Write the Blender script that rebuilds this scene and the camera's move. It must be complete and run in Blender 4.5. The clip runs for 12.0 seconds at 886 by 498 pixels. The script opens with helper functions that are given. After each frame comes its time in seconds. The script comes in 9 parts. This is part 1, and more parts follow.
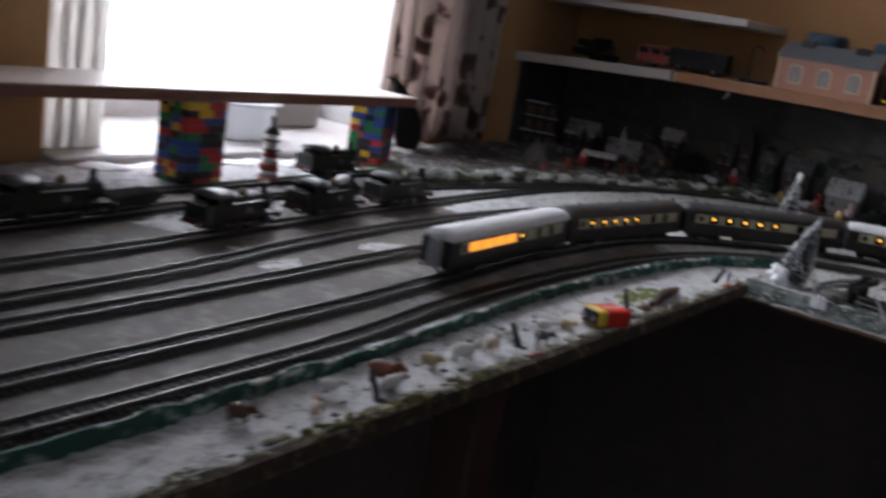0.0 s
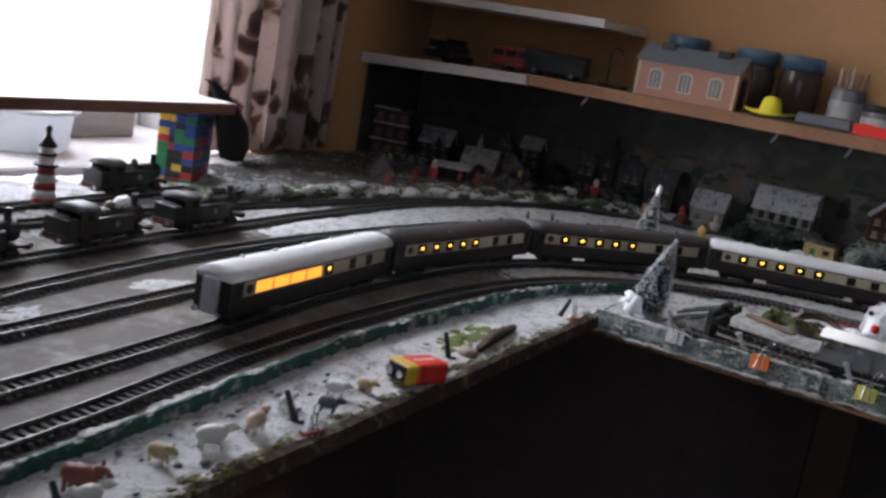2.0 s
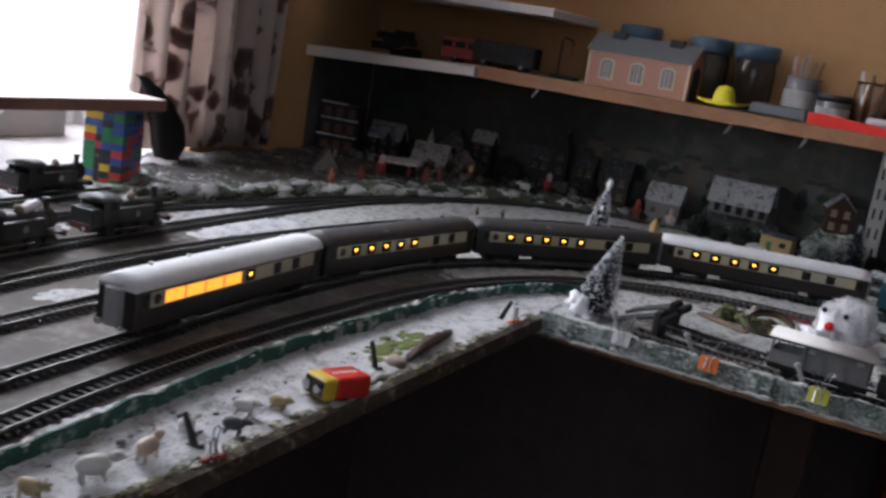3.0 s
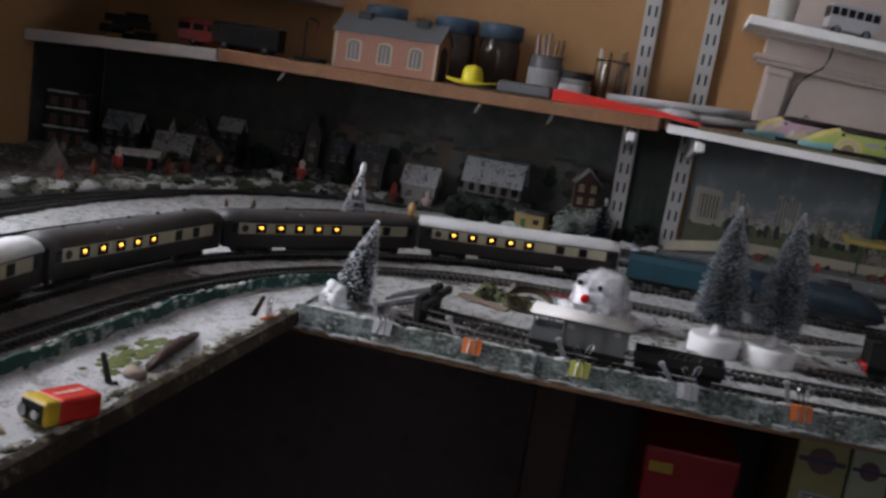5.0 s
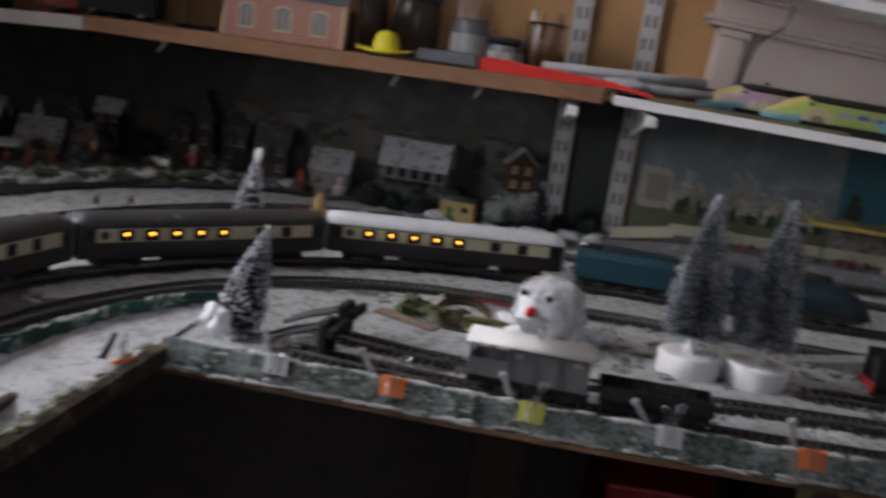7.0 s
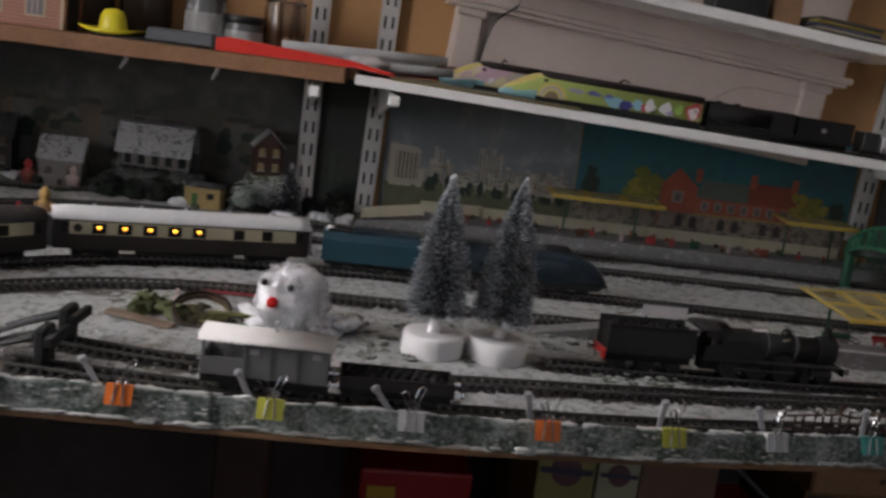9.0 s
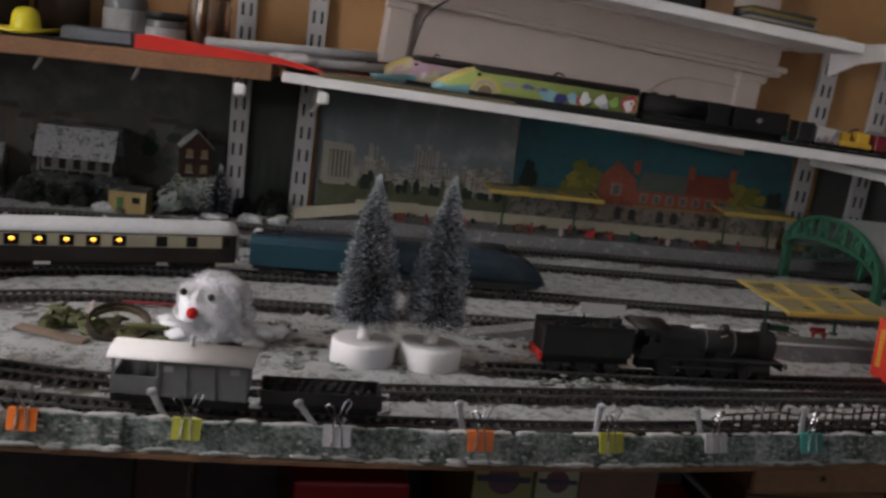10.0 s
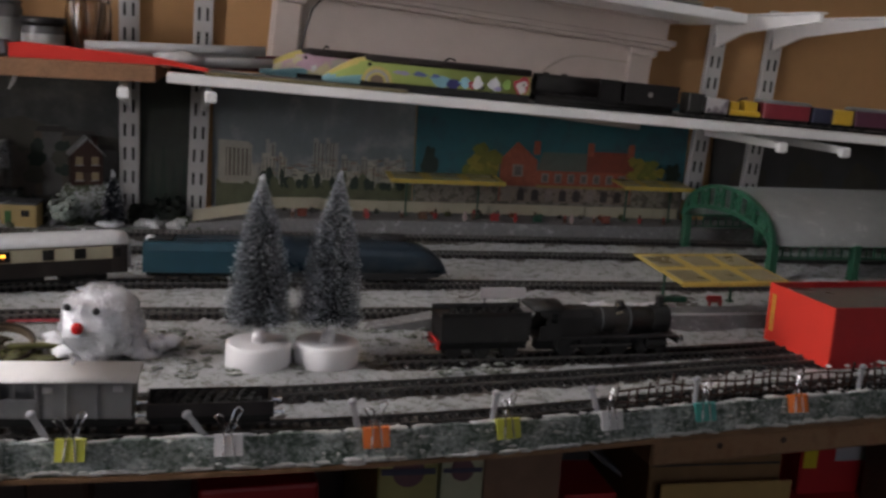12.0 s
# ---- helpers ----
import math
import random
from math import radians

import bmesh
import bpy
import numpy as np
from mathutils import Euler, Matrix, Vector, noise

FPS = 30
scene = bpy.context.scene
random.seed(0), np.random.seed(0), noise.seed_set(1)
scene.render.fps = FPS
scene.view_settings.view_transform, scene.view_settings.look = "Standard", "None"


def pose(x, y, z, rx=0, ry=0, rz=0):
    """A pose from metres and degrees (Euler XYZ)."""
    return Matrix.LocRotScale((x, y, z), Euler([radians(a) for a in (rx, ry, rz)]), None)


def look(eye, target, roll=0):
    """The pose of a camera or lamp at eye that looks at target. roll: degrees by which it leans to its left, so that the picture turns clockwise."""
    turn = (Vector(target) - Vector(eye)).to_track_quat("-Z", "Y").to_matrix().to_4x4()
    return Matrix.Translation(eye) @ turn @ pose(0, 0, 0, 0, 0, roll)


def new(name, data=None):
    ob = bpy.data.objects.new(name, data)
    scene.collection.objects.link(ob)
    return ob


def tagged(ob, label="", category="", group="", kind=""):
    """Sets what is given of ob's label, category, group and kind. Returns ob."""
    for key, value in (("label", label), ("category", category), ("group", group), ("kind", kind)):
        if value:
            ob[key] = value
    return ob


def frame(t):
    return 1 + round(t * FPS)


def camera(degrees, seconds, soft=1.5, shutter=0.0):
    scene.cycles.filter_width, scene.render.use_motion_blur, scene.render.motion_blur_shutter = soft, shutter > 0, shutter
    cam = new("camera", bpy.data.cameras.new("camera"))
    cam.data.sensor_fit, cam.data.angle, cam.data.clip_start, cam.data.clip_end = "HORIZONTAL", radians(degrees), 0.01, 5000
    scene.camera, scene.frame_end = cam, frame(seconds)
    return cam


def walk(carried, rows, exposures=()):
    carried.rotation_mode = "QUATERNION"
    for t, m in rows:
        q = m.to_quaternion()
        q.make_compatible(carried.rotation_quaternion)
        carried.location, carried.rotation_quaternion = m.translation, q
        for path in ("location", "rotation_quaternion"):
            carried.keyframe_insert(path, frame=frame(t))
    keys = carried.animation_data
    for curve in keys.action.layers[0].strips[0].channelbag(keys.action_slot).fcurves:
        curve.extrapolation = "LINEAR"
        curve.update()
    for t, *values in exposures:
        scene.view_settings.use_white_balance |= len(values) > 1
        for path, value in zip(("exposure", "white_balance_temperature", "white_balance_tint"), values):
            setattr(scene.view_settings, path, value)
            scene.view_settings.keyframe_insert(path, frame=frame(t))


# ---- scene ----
cam = camera(48.0, 12.0, soft=2.8, shutter=0.8)
ROWS = [
    (0.0, 0.3654, -1.1805, 0.2644, 76.36, -9.04, 36.78),
    (0.5, 0.3598, -1.098, 0.2545, 76.42, -8.31, 33.65),
    (1.0, 0.3546, -1.0342, 0.2549, 76.89, -8.6, 32.32),
    (1.5, 0.3447, -1.0118, 0.2628, 77.22, -9.71, 31.05),
    (2.0, 0.3362, -0.9905, 0.2654, 77.67, -9.57, 30.34),
    (2.5, 0.3408, -0.958, 0.2664, 77.68, -9.44, 29.5),
    (4.5, 0.342, -0.8763, 0.2664, 78.69, -8.11, 18.89),
    (5.0, 0.3313, -0.8709, 0.2548, 79.22, -8.46, 14.34),
    (5.5, 0.2928, -0.8171, 0.2549, 78.47, -7.72, 15.27),
    (6.0, 0.2882, -0.7672, 0.2615, 78.29, -7.6, 15.19),
    (6.5, 0.2817, -0.7349, 0.2497, 78.2, -8.47, 14.37),
    (7.0, 0.2935, -0.668, 0.2436, 78.46, -7.67, 9.71),
    (7.5, 0.2966, -0.6664, 0.2548, 78.72, -6.76, 4.55),
    (9.5, 0.3297, -0.6287, 0.2502, 78.91, -7.16, -5.39),
    (10.0, 0.338, -0.6157, 0.2544, 78.9, -6.45, -6.96),
    (10.5, 0.3429, -0.6171, 0.2532, 78.82, -5.75, -8.44),
    (11.0, 0.3486, -0.6112, 0.2518, 78.71, -4.97, -9.89),
    (11.5, 0.3534, -0.6097, 0.2606, 78.53, -4.14, -10.94),
    (12.0, 0.3663, -0.6133, 0.2616, 78.48, -3.54, -11.93),
]
walk(cam, [(t, pose(*row)) for t, *row in ROWS], [(0.0, 0.05, 6300, 17), (1.0, 0.38, 6300, 17), (2.7, 0.4, 6300, 17), (4.5, 0.26, 6400, 17), (5.5, 0.23, 6450, 17), (7.7, 0.16, 6600, 18), (9.3, 0.19, 6950, 18), (12.0, 0.23, 6950, 19)])

# ---- daylight: an overcast sky, seen through the window in the west wall ----
world = bpy.data.worlds.new("sky")
scene.world = world
world.use_nodes = True
wn = world.node_tree.nodes
sky = wn.new("ShaderNodeTexSky")
sky.sky_type = "NISHITA"
sky.sun_disc = False
sky.sun_elevation, sky.sun_rotation = radians(40), radians(250)
sky.air_density, sky.dust_density = 1.0, 4.0
world.node_tree.links.new(sky.outputs[0], wn["Background"].inputs[0])
wn["Background"].inputs[1].default_value = 0.15
sun_data = bpy.data.lights.new("sun", "SUN")
sun_data.energy, sun_data.angle, sun_data.color = 0.5, radians(20), (1, 0.96, 0.9)
sun = new("sun", sun_data)
sun.matrix_world = look((-4, -1.5, 4), (0, 0, 0))


def area_lamp(name, m, sx, sy, watts, color):
    d = bpy.data.lights.new(name, "AREA")
    d.shape, d.size, d.size_y, d.energy, d.color = "RECTANGLE", sx, sy, watts, color
    ob = new(name, d)
    ob.matrix_world = m
    return ob


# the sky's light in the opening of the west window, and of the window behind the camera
area_lamp("window_light", look((-1.065, -0.085, 0.66), (1.0, -0.085, 0.4)), 0.76, 1.2, 19.0, (0.9, 0.96, 1.0))
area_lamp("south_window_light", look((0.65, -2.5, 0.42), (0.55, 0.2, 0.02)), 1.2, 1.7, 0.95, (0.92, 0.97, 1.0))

# ---- materials ----
MATS = {}


def mat(name, col, rough=0.6, metal=0.0, var=0.25, scale=120.0, bump=0.15, col2=None, mix=(0.45, 0.62), scale2=18.0,
        emit=None, strength=0.0, spec=0.5, alpha=1.0, trans=0.0, rnd=0.0, coat=0.0):
    """Principled surface; the colour varies at two scales and may break into a second colour."""
    if name in MATS:
        return MATS[name]
    m = bpy.data.materials.new(name)
    m.use_nodes = True
    n, l = m.node_tree.nodes, m.node_tree.links
    b = n["Principled BSDF"]
    tc = n.new("ShaderNodeTexCoord")
    n1, n2 = n.new("ShaderNodeTexNoise"), n.new("ShaderNodeTexNoise")
    for nn, s in ((n1, scale), (n2, scale2)):
        nn.inputs["Scale"].default_value, nn.inputs["Detail"].default_value = s, 5.0
        nn.inputs["Roughness"].default_value = 0.65
        l.new(tc.outputs["Object"], nn.inputs["Vector"])
    ramp = n.new("ShaderNodeMapRange")
    ramp.inputs[1].default_value, ramp.inputs[2].default_value = 0.25, 0.75
    ramp.inputs[3].default_value, ramp.inputs[4].default_value = 1 - var, 1 + var * 0.6
    add = n.new("ShaderNodeMath")
    add.operation = "ADD"
    half = n.new("ShaderNodeMath")
    half.operation, half.inputs[1].default_value = "MULTIPLY", 0.5
    l.new(n1.outputs["Fac"], add.inputs[0])
    l.new(n2.outputs["Fac"], add.inputs[1])
    l.new(add.outputs[0], half.inputs[0])
    l.new(half.outputs[0], ramp.inputs[0])
    colour = n.new("ShaderNodeMix")
    colour.data_type, colour.blend_type = "RGBA", "MIX"
    colour.inputs["A"].default_value = (*col, 1)
    colour.inputs["B"].default_value = (*(col2 or col), 1)
    if col2:
        edge = n.new("ShaderNodeMapRange")
        edge.inputs[1].default_value, edge.inputs[2].default_value = mix
        edge.clamp = True
        l.new(half.outputs[0], edge.inputs[0])
        l.new(edge.outputs[0], colour.inputs["Factor"])
    else:
        colour.inputs["Factor"].default_value = 0.0
    mul = n.new("ShaderNodeMix")
    mul.data_type, mul.blend_type = "RGBA", "MULTIPLY"
    mul.inputs["Factor"].default_value = 1.0
    l.new(colour.outputs["Result"], mul.inputs["A"])
    last = ramp.outputs[0]
    if rnd:
        info = n.new("ShaderNodeObjectInfo")
        r2 = n.new("ShaderNodeMapRange")
        r2.inputs[3].default_value, r2.inputs[4].default_value = 1 - rnd, 1 + rnd
        l.new(info.outputs["Random"], r2.inputs[0])
        m2 = n.new("ShaderNodeMath")
        m2.operation = "MULTIPLY"
        l.new(last, m2.inputs[0])
        l.new(r2.outputs[0], m2.inputs[1])
        last = m2.outputs[0]
    l.new(last, mul.inputs["B"])
    l.new(mul.outputs["Result"], b.inputs["Base Color"])
    rr = n.new("ShaderNodeMapRange")
    rr.inputs[3].default_value, rr.inputs[4].default_value = max(rough - 0.12, 0.03), min(rough + 0.12, 1)
    l.new(n2.outputs["Fac"], rr.inputs[0])
    l.new(rr.outputs[0], b.inputs["Roughness"])
    b.inputs["Metallic"].default_value = metal
    b.inputs["Specular IOR Level"].default_value = spec
    b.inputs["Alpha"].default_value = alpha
    b.inputs["Transmission Weight"].default_value = trans
    b.inputs["Coat Weight"].default_value = coat
    if emit:
        b.inputs["Emission Color"].default_value = (*emit, 1)
        b.inputs["Emission Strength"].default_value = strength
    if bump:
        bp = n.new("ShaderNodeBump")
        bp.inputs["Strength"].default_value, bp.inputs["Distance"].default_value = bump, 0.002
        l.new(n1.outputs["Fac"], bp.inputs["Height"])
        l.new(bp.outputs[0], b.inputs["Normal"])
    MATS[name] = m
    return m


SNOW = mat("snow", (0.62, 0.63, 0.645), 0.95, var=0.5, scale=330, bump=0.9, col2=(0.24, 0.24, 0.235), mix=(0.47, 0.58), scale2=48)
FROSTED = mat("frosted_turf", (0.56, 0.57, 0.575), 0.95, var=0.55, scale=420, bump=1.0, col2=(0.17, 0.18, 0.145), mix=(0.475, 0.575), scale2=85)
BOARD = mat("grey_board", (0.115, 0.103, 0.093), 0.75, var=0.4, scale=60, bump=0.12, col2=(0.2, 0.193, 0.187), mix=(0.5, 0.66), scale2=14, spec=0.2)
EDGE = mat("rough_edge", (0.05, 0.033, 0.022), 0.9, var=0.5, scale=140, bump=0.7, col2=(0.16, 0.15, 0.1), mix=(0.53, 0.6), scale2=45)
MOSS = mat("moss", (0.14, 0.15, 0.03), 0.95, var=0.5, scale=300, bump=0.8)
TEAL = mat("teal_paint", (0.012, 0.085, 0.066), 0.75, var=0.7, scale=110, bump=0.6, col2=(0.36, 0.39, 0.38), mix=(0.52, 0.6), scale2=38)
FASCIA = mat("snowy_hedge_strip", (0.075, 0.112, 0.086), 0.85, var=0.55, scale=280, bump=0.9, col2=(0.38, 0.41, 0.4), mix=(0.42, 0.6), scale2=52)
WALL = mat("ochre_wall", (0.41, 0.225, 0.098), 0.85, var=0.12, scale=45, bump=0.12, scale2=3)
PALEWALL = mat("pale_wall", (0.6, 0.6, 0.6), 0.85, var=0.1, scale=45, bump=0.1, scale2=3)
WHITE = mat("white_paint", (0.78, 0.77, 0.76), 0.45, var=0.1, scale=70, bump=0.05)
CREAM = mat("cream_paint", (0.5, 0.42, 0.375), 0.5, var=0.12, scale=30, bump=0.06)
CHIP = mat("raw_chipboard", (0.25, 0.125, 0.063), 0.8, var=0.4, scale=320, bump=0.35, scale2=25)
WOOD = mat("brown_wood", (0.22, 0.12, 0.06), 0.6, var=0.4, scale=40, bump=0.15)
DARKWOOD = mat("dark_wood", (0.06, 0.03, 0.02), 0.7, var=0.4, scale=40, bump=0.15)
RAIL = mat("rail_steel", (0.17, 0.163, 0.153), 0.5, metal=0.75, var=0.3, scale=60, bump=0.1)
SLEEPER = mat("sleeper", (0.015, 0.014, 0.0135), 0.8, var=0.4, scale=200, bump=0.2, rnd=0.3)
BLACK = mat("black_plastic", (0.012, 0.012, 0.013), 0.45, var=0.4, scale=150, bump=0.1)
BLACKM = mat("black_matt", (0.01, 0.01, 0.01), 0.85, var=0.4, scale=150, bump=0.2)
STEEL = mat("steel", (0.55, 0.55, 0.56), 0.25, metal=1.0, var=0.15, scale=80, bump=0.03)
RED = mat("red_plastic", (0.5, 0.02, 0.015), 0.4, var=0.15, scale=80, bump=0.05)
REDCARD = mat("red_card", (0.62, 0.035, 0.02), 0.5, var=0.1, scale=60, bump=0.04)
YELLOW = mat("yellow_plastic", (0.7, 0.55, 0.02), 0.4, var=0.12, scale=80, bump=0.05)
ORANGE = mat("orange_metal", (0.7, 0.16, 0.02), 0.35, var=0.15, scale=80, bump=0.05)
GREY = mat("grey_plastic", (0.16, 0.17, 0.18), 0.5, var=0.2, scale=100, bump=0.1)
LGREY = mat("light_grey_plastic", (0.4, 0.4, 0.4), 0.5, var=0.2, scale=100, bump=0.1)
UNDERSHADE = mat("under_board_shade", (0.12, 0.09, 0.08), 0.9, var=0.4, scale=40, bump=0.1)
FLOORM = mat("dark_carpet", (0.05, 0.03, 0.025), 0.95, var=0.4, scale=250, bump=0.5)



def sheer(name, col, share=0.5):
    """Thin stuff that lets some light through."""
    m = bpy.data.materials.new(name)
    m.use_nodes = True
    n, l = m.node_tree.nodes, m.node_tree.links
    b = n["Principled BSDF"]
    b.inputs["Base Color"].default_value, b.inputs["Roughness"].default_value = (*col, 1), 0.6
    t, mix = n.new("ShaderNodeBsdfTranslucent"), n.new("ShaderNodeMixShader")
    no = n.new("ShaderNodeTexNoise")
    no.inputs["Scale"].default_value = 30
    ra = n.new("ShaderNodeMapRange")
    ra.inputs[3].default_value, ra.inputs[4].default_value = share * 0.8, share * 1.2
    l.new(no.outputs["Fac"], ra.inputs[0])
    l.new(ra.outputs[0], mix.inputs[0])
    t.inputs[0].default_value = (*col, 1)
    l.new(b.outputs[0], mix.inputs[1])
    l.new(t.outputs[0], mix.inputs[2])
    l.new(mix.outputs[0], n["Material Output"].inputs[0])
    return m


# ---- mesh helpers ----


def link(name, bm, material, parent=None, label="", smooth=False):
    me = bpy.data.meshes.new(name)
    bm.to_mesh(me)
    bm.free()
    for m in material if isinstance(material, (list, tuple)) else [material]:
        me.materials.append(m)
    if smooth:
        me.shade_smooth()
    ob = new(name, me)
    ob.parent = parent
    if label:
        ob["label"] = label
    return ob


def part(name, bm, material, parent, label="", smooth=False):
    return link(name, bm, material, parent, label, smooth)


def thing(name, m, label, category, group="", kind=""):
    ob = new(name)
    ob.empty_display_size = 0.01
    ob.matrix_world = m
    return tagged(ob, label, category, group, kind)


def box(bm, size, at=(0, 0, 0), rot=(0, 0, 0), bevel=0.0, seg=1, taper=1.0):
    geo = bmesh.ops.create_cube(bm, size=1.0)["verts"]
    for v in geo:
        k = taper if v.co.z > 0 else 1.0
        v.co = Vector((v.co.x * size[0] * k, v.co.y * size[1] * k, v.co.z * size[2]))
    if bevel:
        edges = list({e for v in geo for e in v.link_edges})
        r = bmesh.ops.bevel(bm, geom=edges, offset=bevel, segments=seg, affect="EDGES", profile=0.5)
        geo = list({v for f in r["faces"] for v in f.verts} | {v for v in geo if v.is_valid})
    bmesh.ops.transform(bm, matrix=pose(*at, *rot), verts=geo)
    return geo


def cyl(bm, r, h, at=(0, 0, 0), rot=(0, 0, 0), r2=None, seg=16, caps=True):
    """A cylinder or cone about its own z, centred."""
    g = bmesh.ops.create_cone(bm, cap_ends=caps, segments=seg, radius1=r, radius2=r if r2 is None else r2, depth=h)["verts"]
    bmesh.ops.transform(bm, matrix=pose(*at, *rot), verts=g)
    return g


def ball(bm, r, at=(0, 0, 0), scale=(1, 1, 1), seg=12, rough=0.0, rot=(0, 0, 0)):
    g = bmesh.ops.create_uvsphere(bm, u_segments=seg, v_segments=max(6, seg * 2 // 3), radius=r)["verts"]
    for v in g:
        k = 1 + rough * noise.noise(v.co / r * 2.3 + Vector(at) * 90)
        v.co = Vector((v.co.x * scale[0] * k, v.co.y * scale[1] * k, v.co.z * scale[2] * k))
    bmesh.ops.transform(bm, matrix=pose(*at, *rot), verts=g)
    return g


def lathe(bm, profile, at=(0, 0, 0), rot=(0, 0, 0), seg=20):
    """Turns (radius, height) pairs about z."""
    rings = []
    m = pose(*at, *rot)
    for r, h in profile:
        rings.append([bm.verts.new(m @ Vector((r * math.cos(2 * math.pi * i / seg), r * math.sin(2 * math.pi * i / seg), h))) for i in range(seg)])
    for a, b in zip(rings, rings[1:]):
        for i in range(seg):
            j = (i + 1) % seg
            bm.faces.new((a[i], a[j], b[j], b[i]))
    bm.faces.new(rings[0][::-1])
    bm.faces.new(rings[-1])
    return rings


def prism(bm, poly, depth, m=None):
    """A polygon in x, z, pulled along y by depth (centred)."""
    m = m or Matrix()
    a = [bm.verts.new(m @ Vector((x, -depth / 2, z))) for x, z in poly]
    b = [bm.verts.new(m @ Vector((x, depth / 2, z))) for x, z in poly]
    bm.faces.new(a)
    bm.faces.new(b[::-1])
    for i in range(len(poly)):
        j = (i + 1) % len(poly)
        bm.faces.new((a[j], a[i], b[i], b[j]))
    return a + b


def tube(bm, pts, r, seg=6):
    pts = [Vector(p) for p in pts]
    rings = []
    for i, p in enumerate(pts):
        d = (pts[min(i + 1, len(pts) - 1)] - pts[max(i - 1, 0)]).normalized()
        u = d.cross(Vector((0, 0, 1)) if abs(d.z) < 0.9 else Vector((1, 0, 0))).normalized()
        w = d.cross(u)
        rr = r[i] if isinstance(r, (list, tuple)) else r
        rings.append([bm.verts.new(p + rr * (math.cos(2 * math.pi * k / seg) * u + math.sin(2 * math.pi * k / seg) * w)) for k in range(seg)])
    for a, b in zip(rings, rings[1:]):
        for k in range(seg):
            j = (k + 1) % seg
            bm.faces.new((a[k], b[k], b[j], a[j]))
    bm.faces.new(rings[0])
    bm.faces.new(rings[-1][::-1])


def smooth_line(ctrl, step=0.01):
    """A centripetal spline through the points of a plan, with even steps."""
    c = [Vector((*p, 0)) for p in ctrl]
    c = [2 * c[0] - c[1]] + c + [2 * c[-1] - c[-2]]
    out = []
    for i in range(1, len(c) - 2):
        p0, p1, p2, p3 = c[i - 1:i + 3]
        t0 = 0.0
        t1 = t0 + (p1 - p0).length ** 0.5
        t2 = t1 + (p2 - p1).length ** 0.5
        t3 = t2 + (p3 - p2).length ** 0.5
        k = max(int((p2 - p1).length / step), 2)
        for j in range(k):
            t = t1 + (t2 - t1) * j / k
            a1 = (t1 - t) / (t1 - t0) * p0 + (t - t0) / (t1 - t0) * p1
            a2 = (t2 - t) / (t2 - t1) * p1 + (t - t1) / (t2 - t1) * p2
            a3 = (t3 - t) / (t3 - t2) * p2 + (t - t2) / (t3 - t2) * p3
            b1 = (t2 - t) / (t2 - t0) * a1 + (t - t0) / (t2 - t0) * a2
            b2 = (t3 - t) / (t3 - t1) * a2 + (t - t1) / (t3 - t1) * a3
            out.append((t2 - t) / (t2 - t1) * b1 + (t - t1) / (t2 - t1) * b2)
    out.append(c[-2])
    length = [0.0]
    for a, b in zip(out, out[1:]):
        length.append(length[-1] + (b - a).length)
    n = max(int(length[-1] / step), 2)
    xs = np.interp(np.linspace(0, length[-1], n + 1), length, [p.x for p in out])
    ys = np.interp(np.linspace(0, length[-1], n + 1), length, [p.y for p in out])
    return [Vector((x, y, 0)) for x, y in zip(xs, ys)]


class Line:
    """A plan line that can be asked for a place and heading at a length along it."""

    def __init__(self, ctrl, step=0.01):
        self.p = smooth_line(ctrl, step)
        self.s = [0.0]
        for a, b in zip(self.p, self.p[1:]):
            self.s.append(self.s[-1] + (b - a).length)
        self.length = self.s[-1]

    def at(self, s):
        return Vector((np.interp(s, self.s, [p.x for p in self.p]), np.interp(s, self.s, [p.y for p in self.p]), 0))

    def near(self, x, y):
        return min(range(len(self.p)), key=lambda i: (self.p[i] - Vector((x, y, 0))).length) * self.length / (len(self.p) - 1)

    def chord(self, s, half, z=0.0):
        """The pose of a vehicle whose middle is at s and whose bogies stand half away to each side."""
        a, b = self.at(s - half), self.at(s + half)
        d = b - a
        mid = (a + b) / 2
        return pose(mid.x, mid.y, z, 0, 0, math.degrees(math.atan2(d.y, d.x)))


def ribbon(bm, line, profile, lift=0.0, s0=0.0, s1=None, wob=0.0):
    """Sweeps a closed profile of (across, up) along a plan line; across is to the left of the heading."""
    s1 = line.length if s1 is None else s1
    n = max(int((s1 - s0) / 0.012), 2)
    rings = []
    for i in range(n + 1):
        s = s0 + (s1 - s0) * i / n
        p = line.at(s)
        d = (line.at(min(s + 0.004, line.length)) - line.at(max(s - 0.004, 0))).normalized()
        w = Vector((-d.y, d.x, 0))
        k = wob * noise.noise(Vector((p.x * 40, p.y * 40, 3))) if wob else 0
        rings.append([bm.verts.new(p + w * (a + k * 0.15) + Vector((0, 0, u + lift + (k if u > 0.003 else 0)))) for a, u in profile])
    m = len(profile)
    for a, b in zip(rings, rings[1:]):
        for k in range(m):
            j = (k + 1) % m
            bm.faces.new((a[k], a[j], b[j], b[k]))
    bm.faces.new(rings[0][::-1])
    bm.faces.new(rings[-1])

# ---- the room ----
X0, X1, Y0, Y1, ZF, ZC = -0.75, 2.9, -2.6, 0.815, -0.82, 1.55
TH = 0.1


def slab(name, lo, hi, material, label, category="wall", kind="structure", bevel=0.0):
    bm = bmesh.new()
    size = [b - a for a, b in zip(lo, hi)]
    box(bm, size, [(a + b) / 2 for a, b in zip(lo, hi)], bevel=bevel)
    return tagged(link(name, bm, material), label, category, kind=kind)


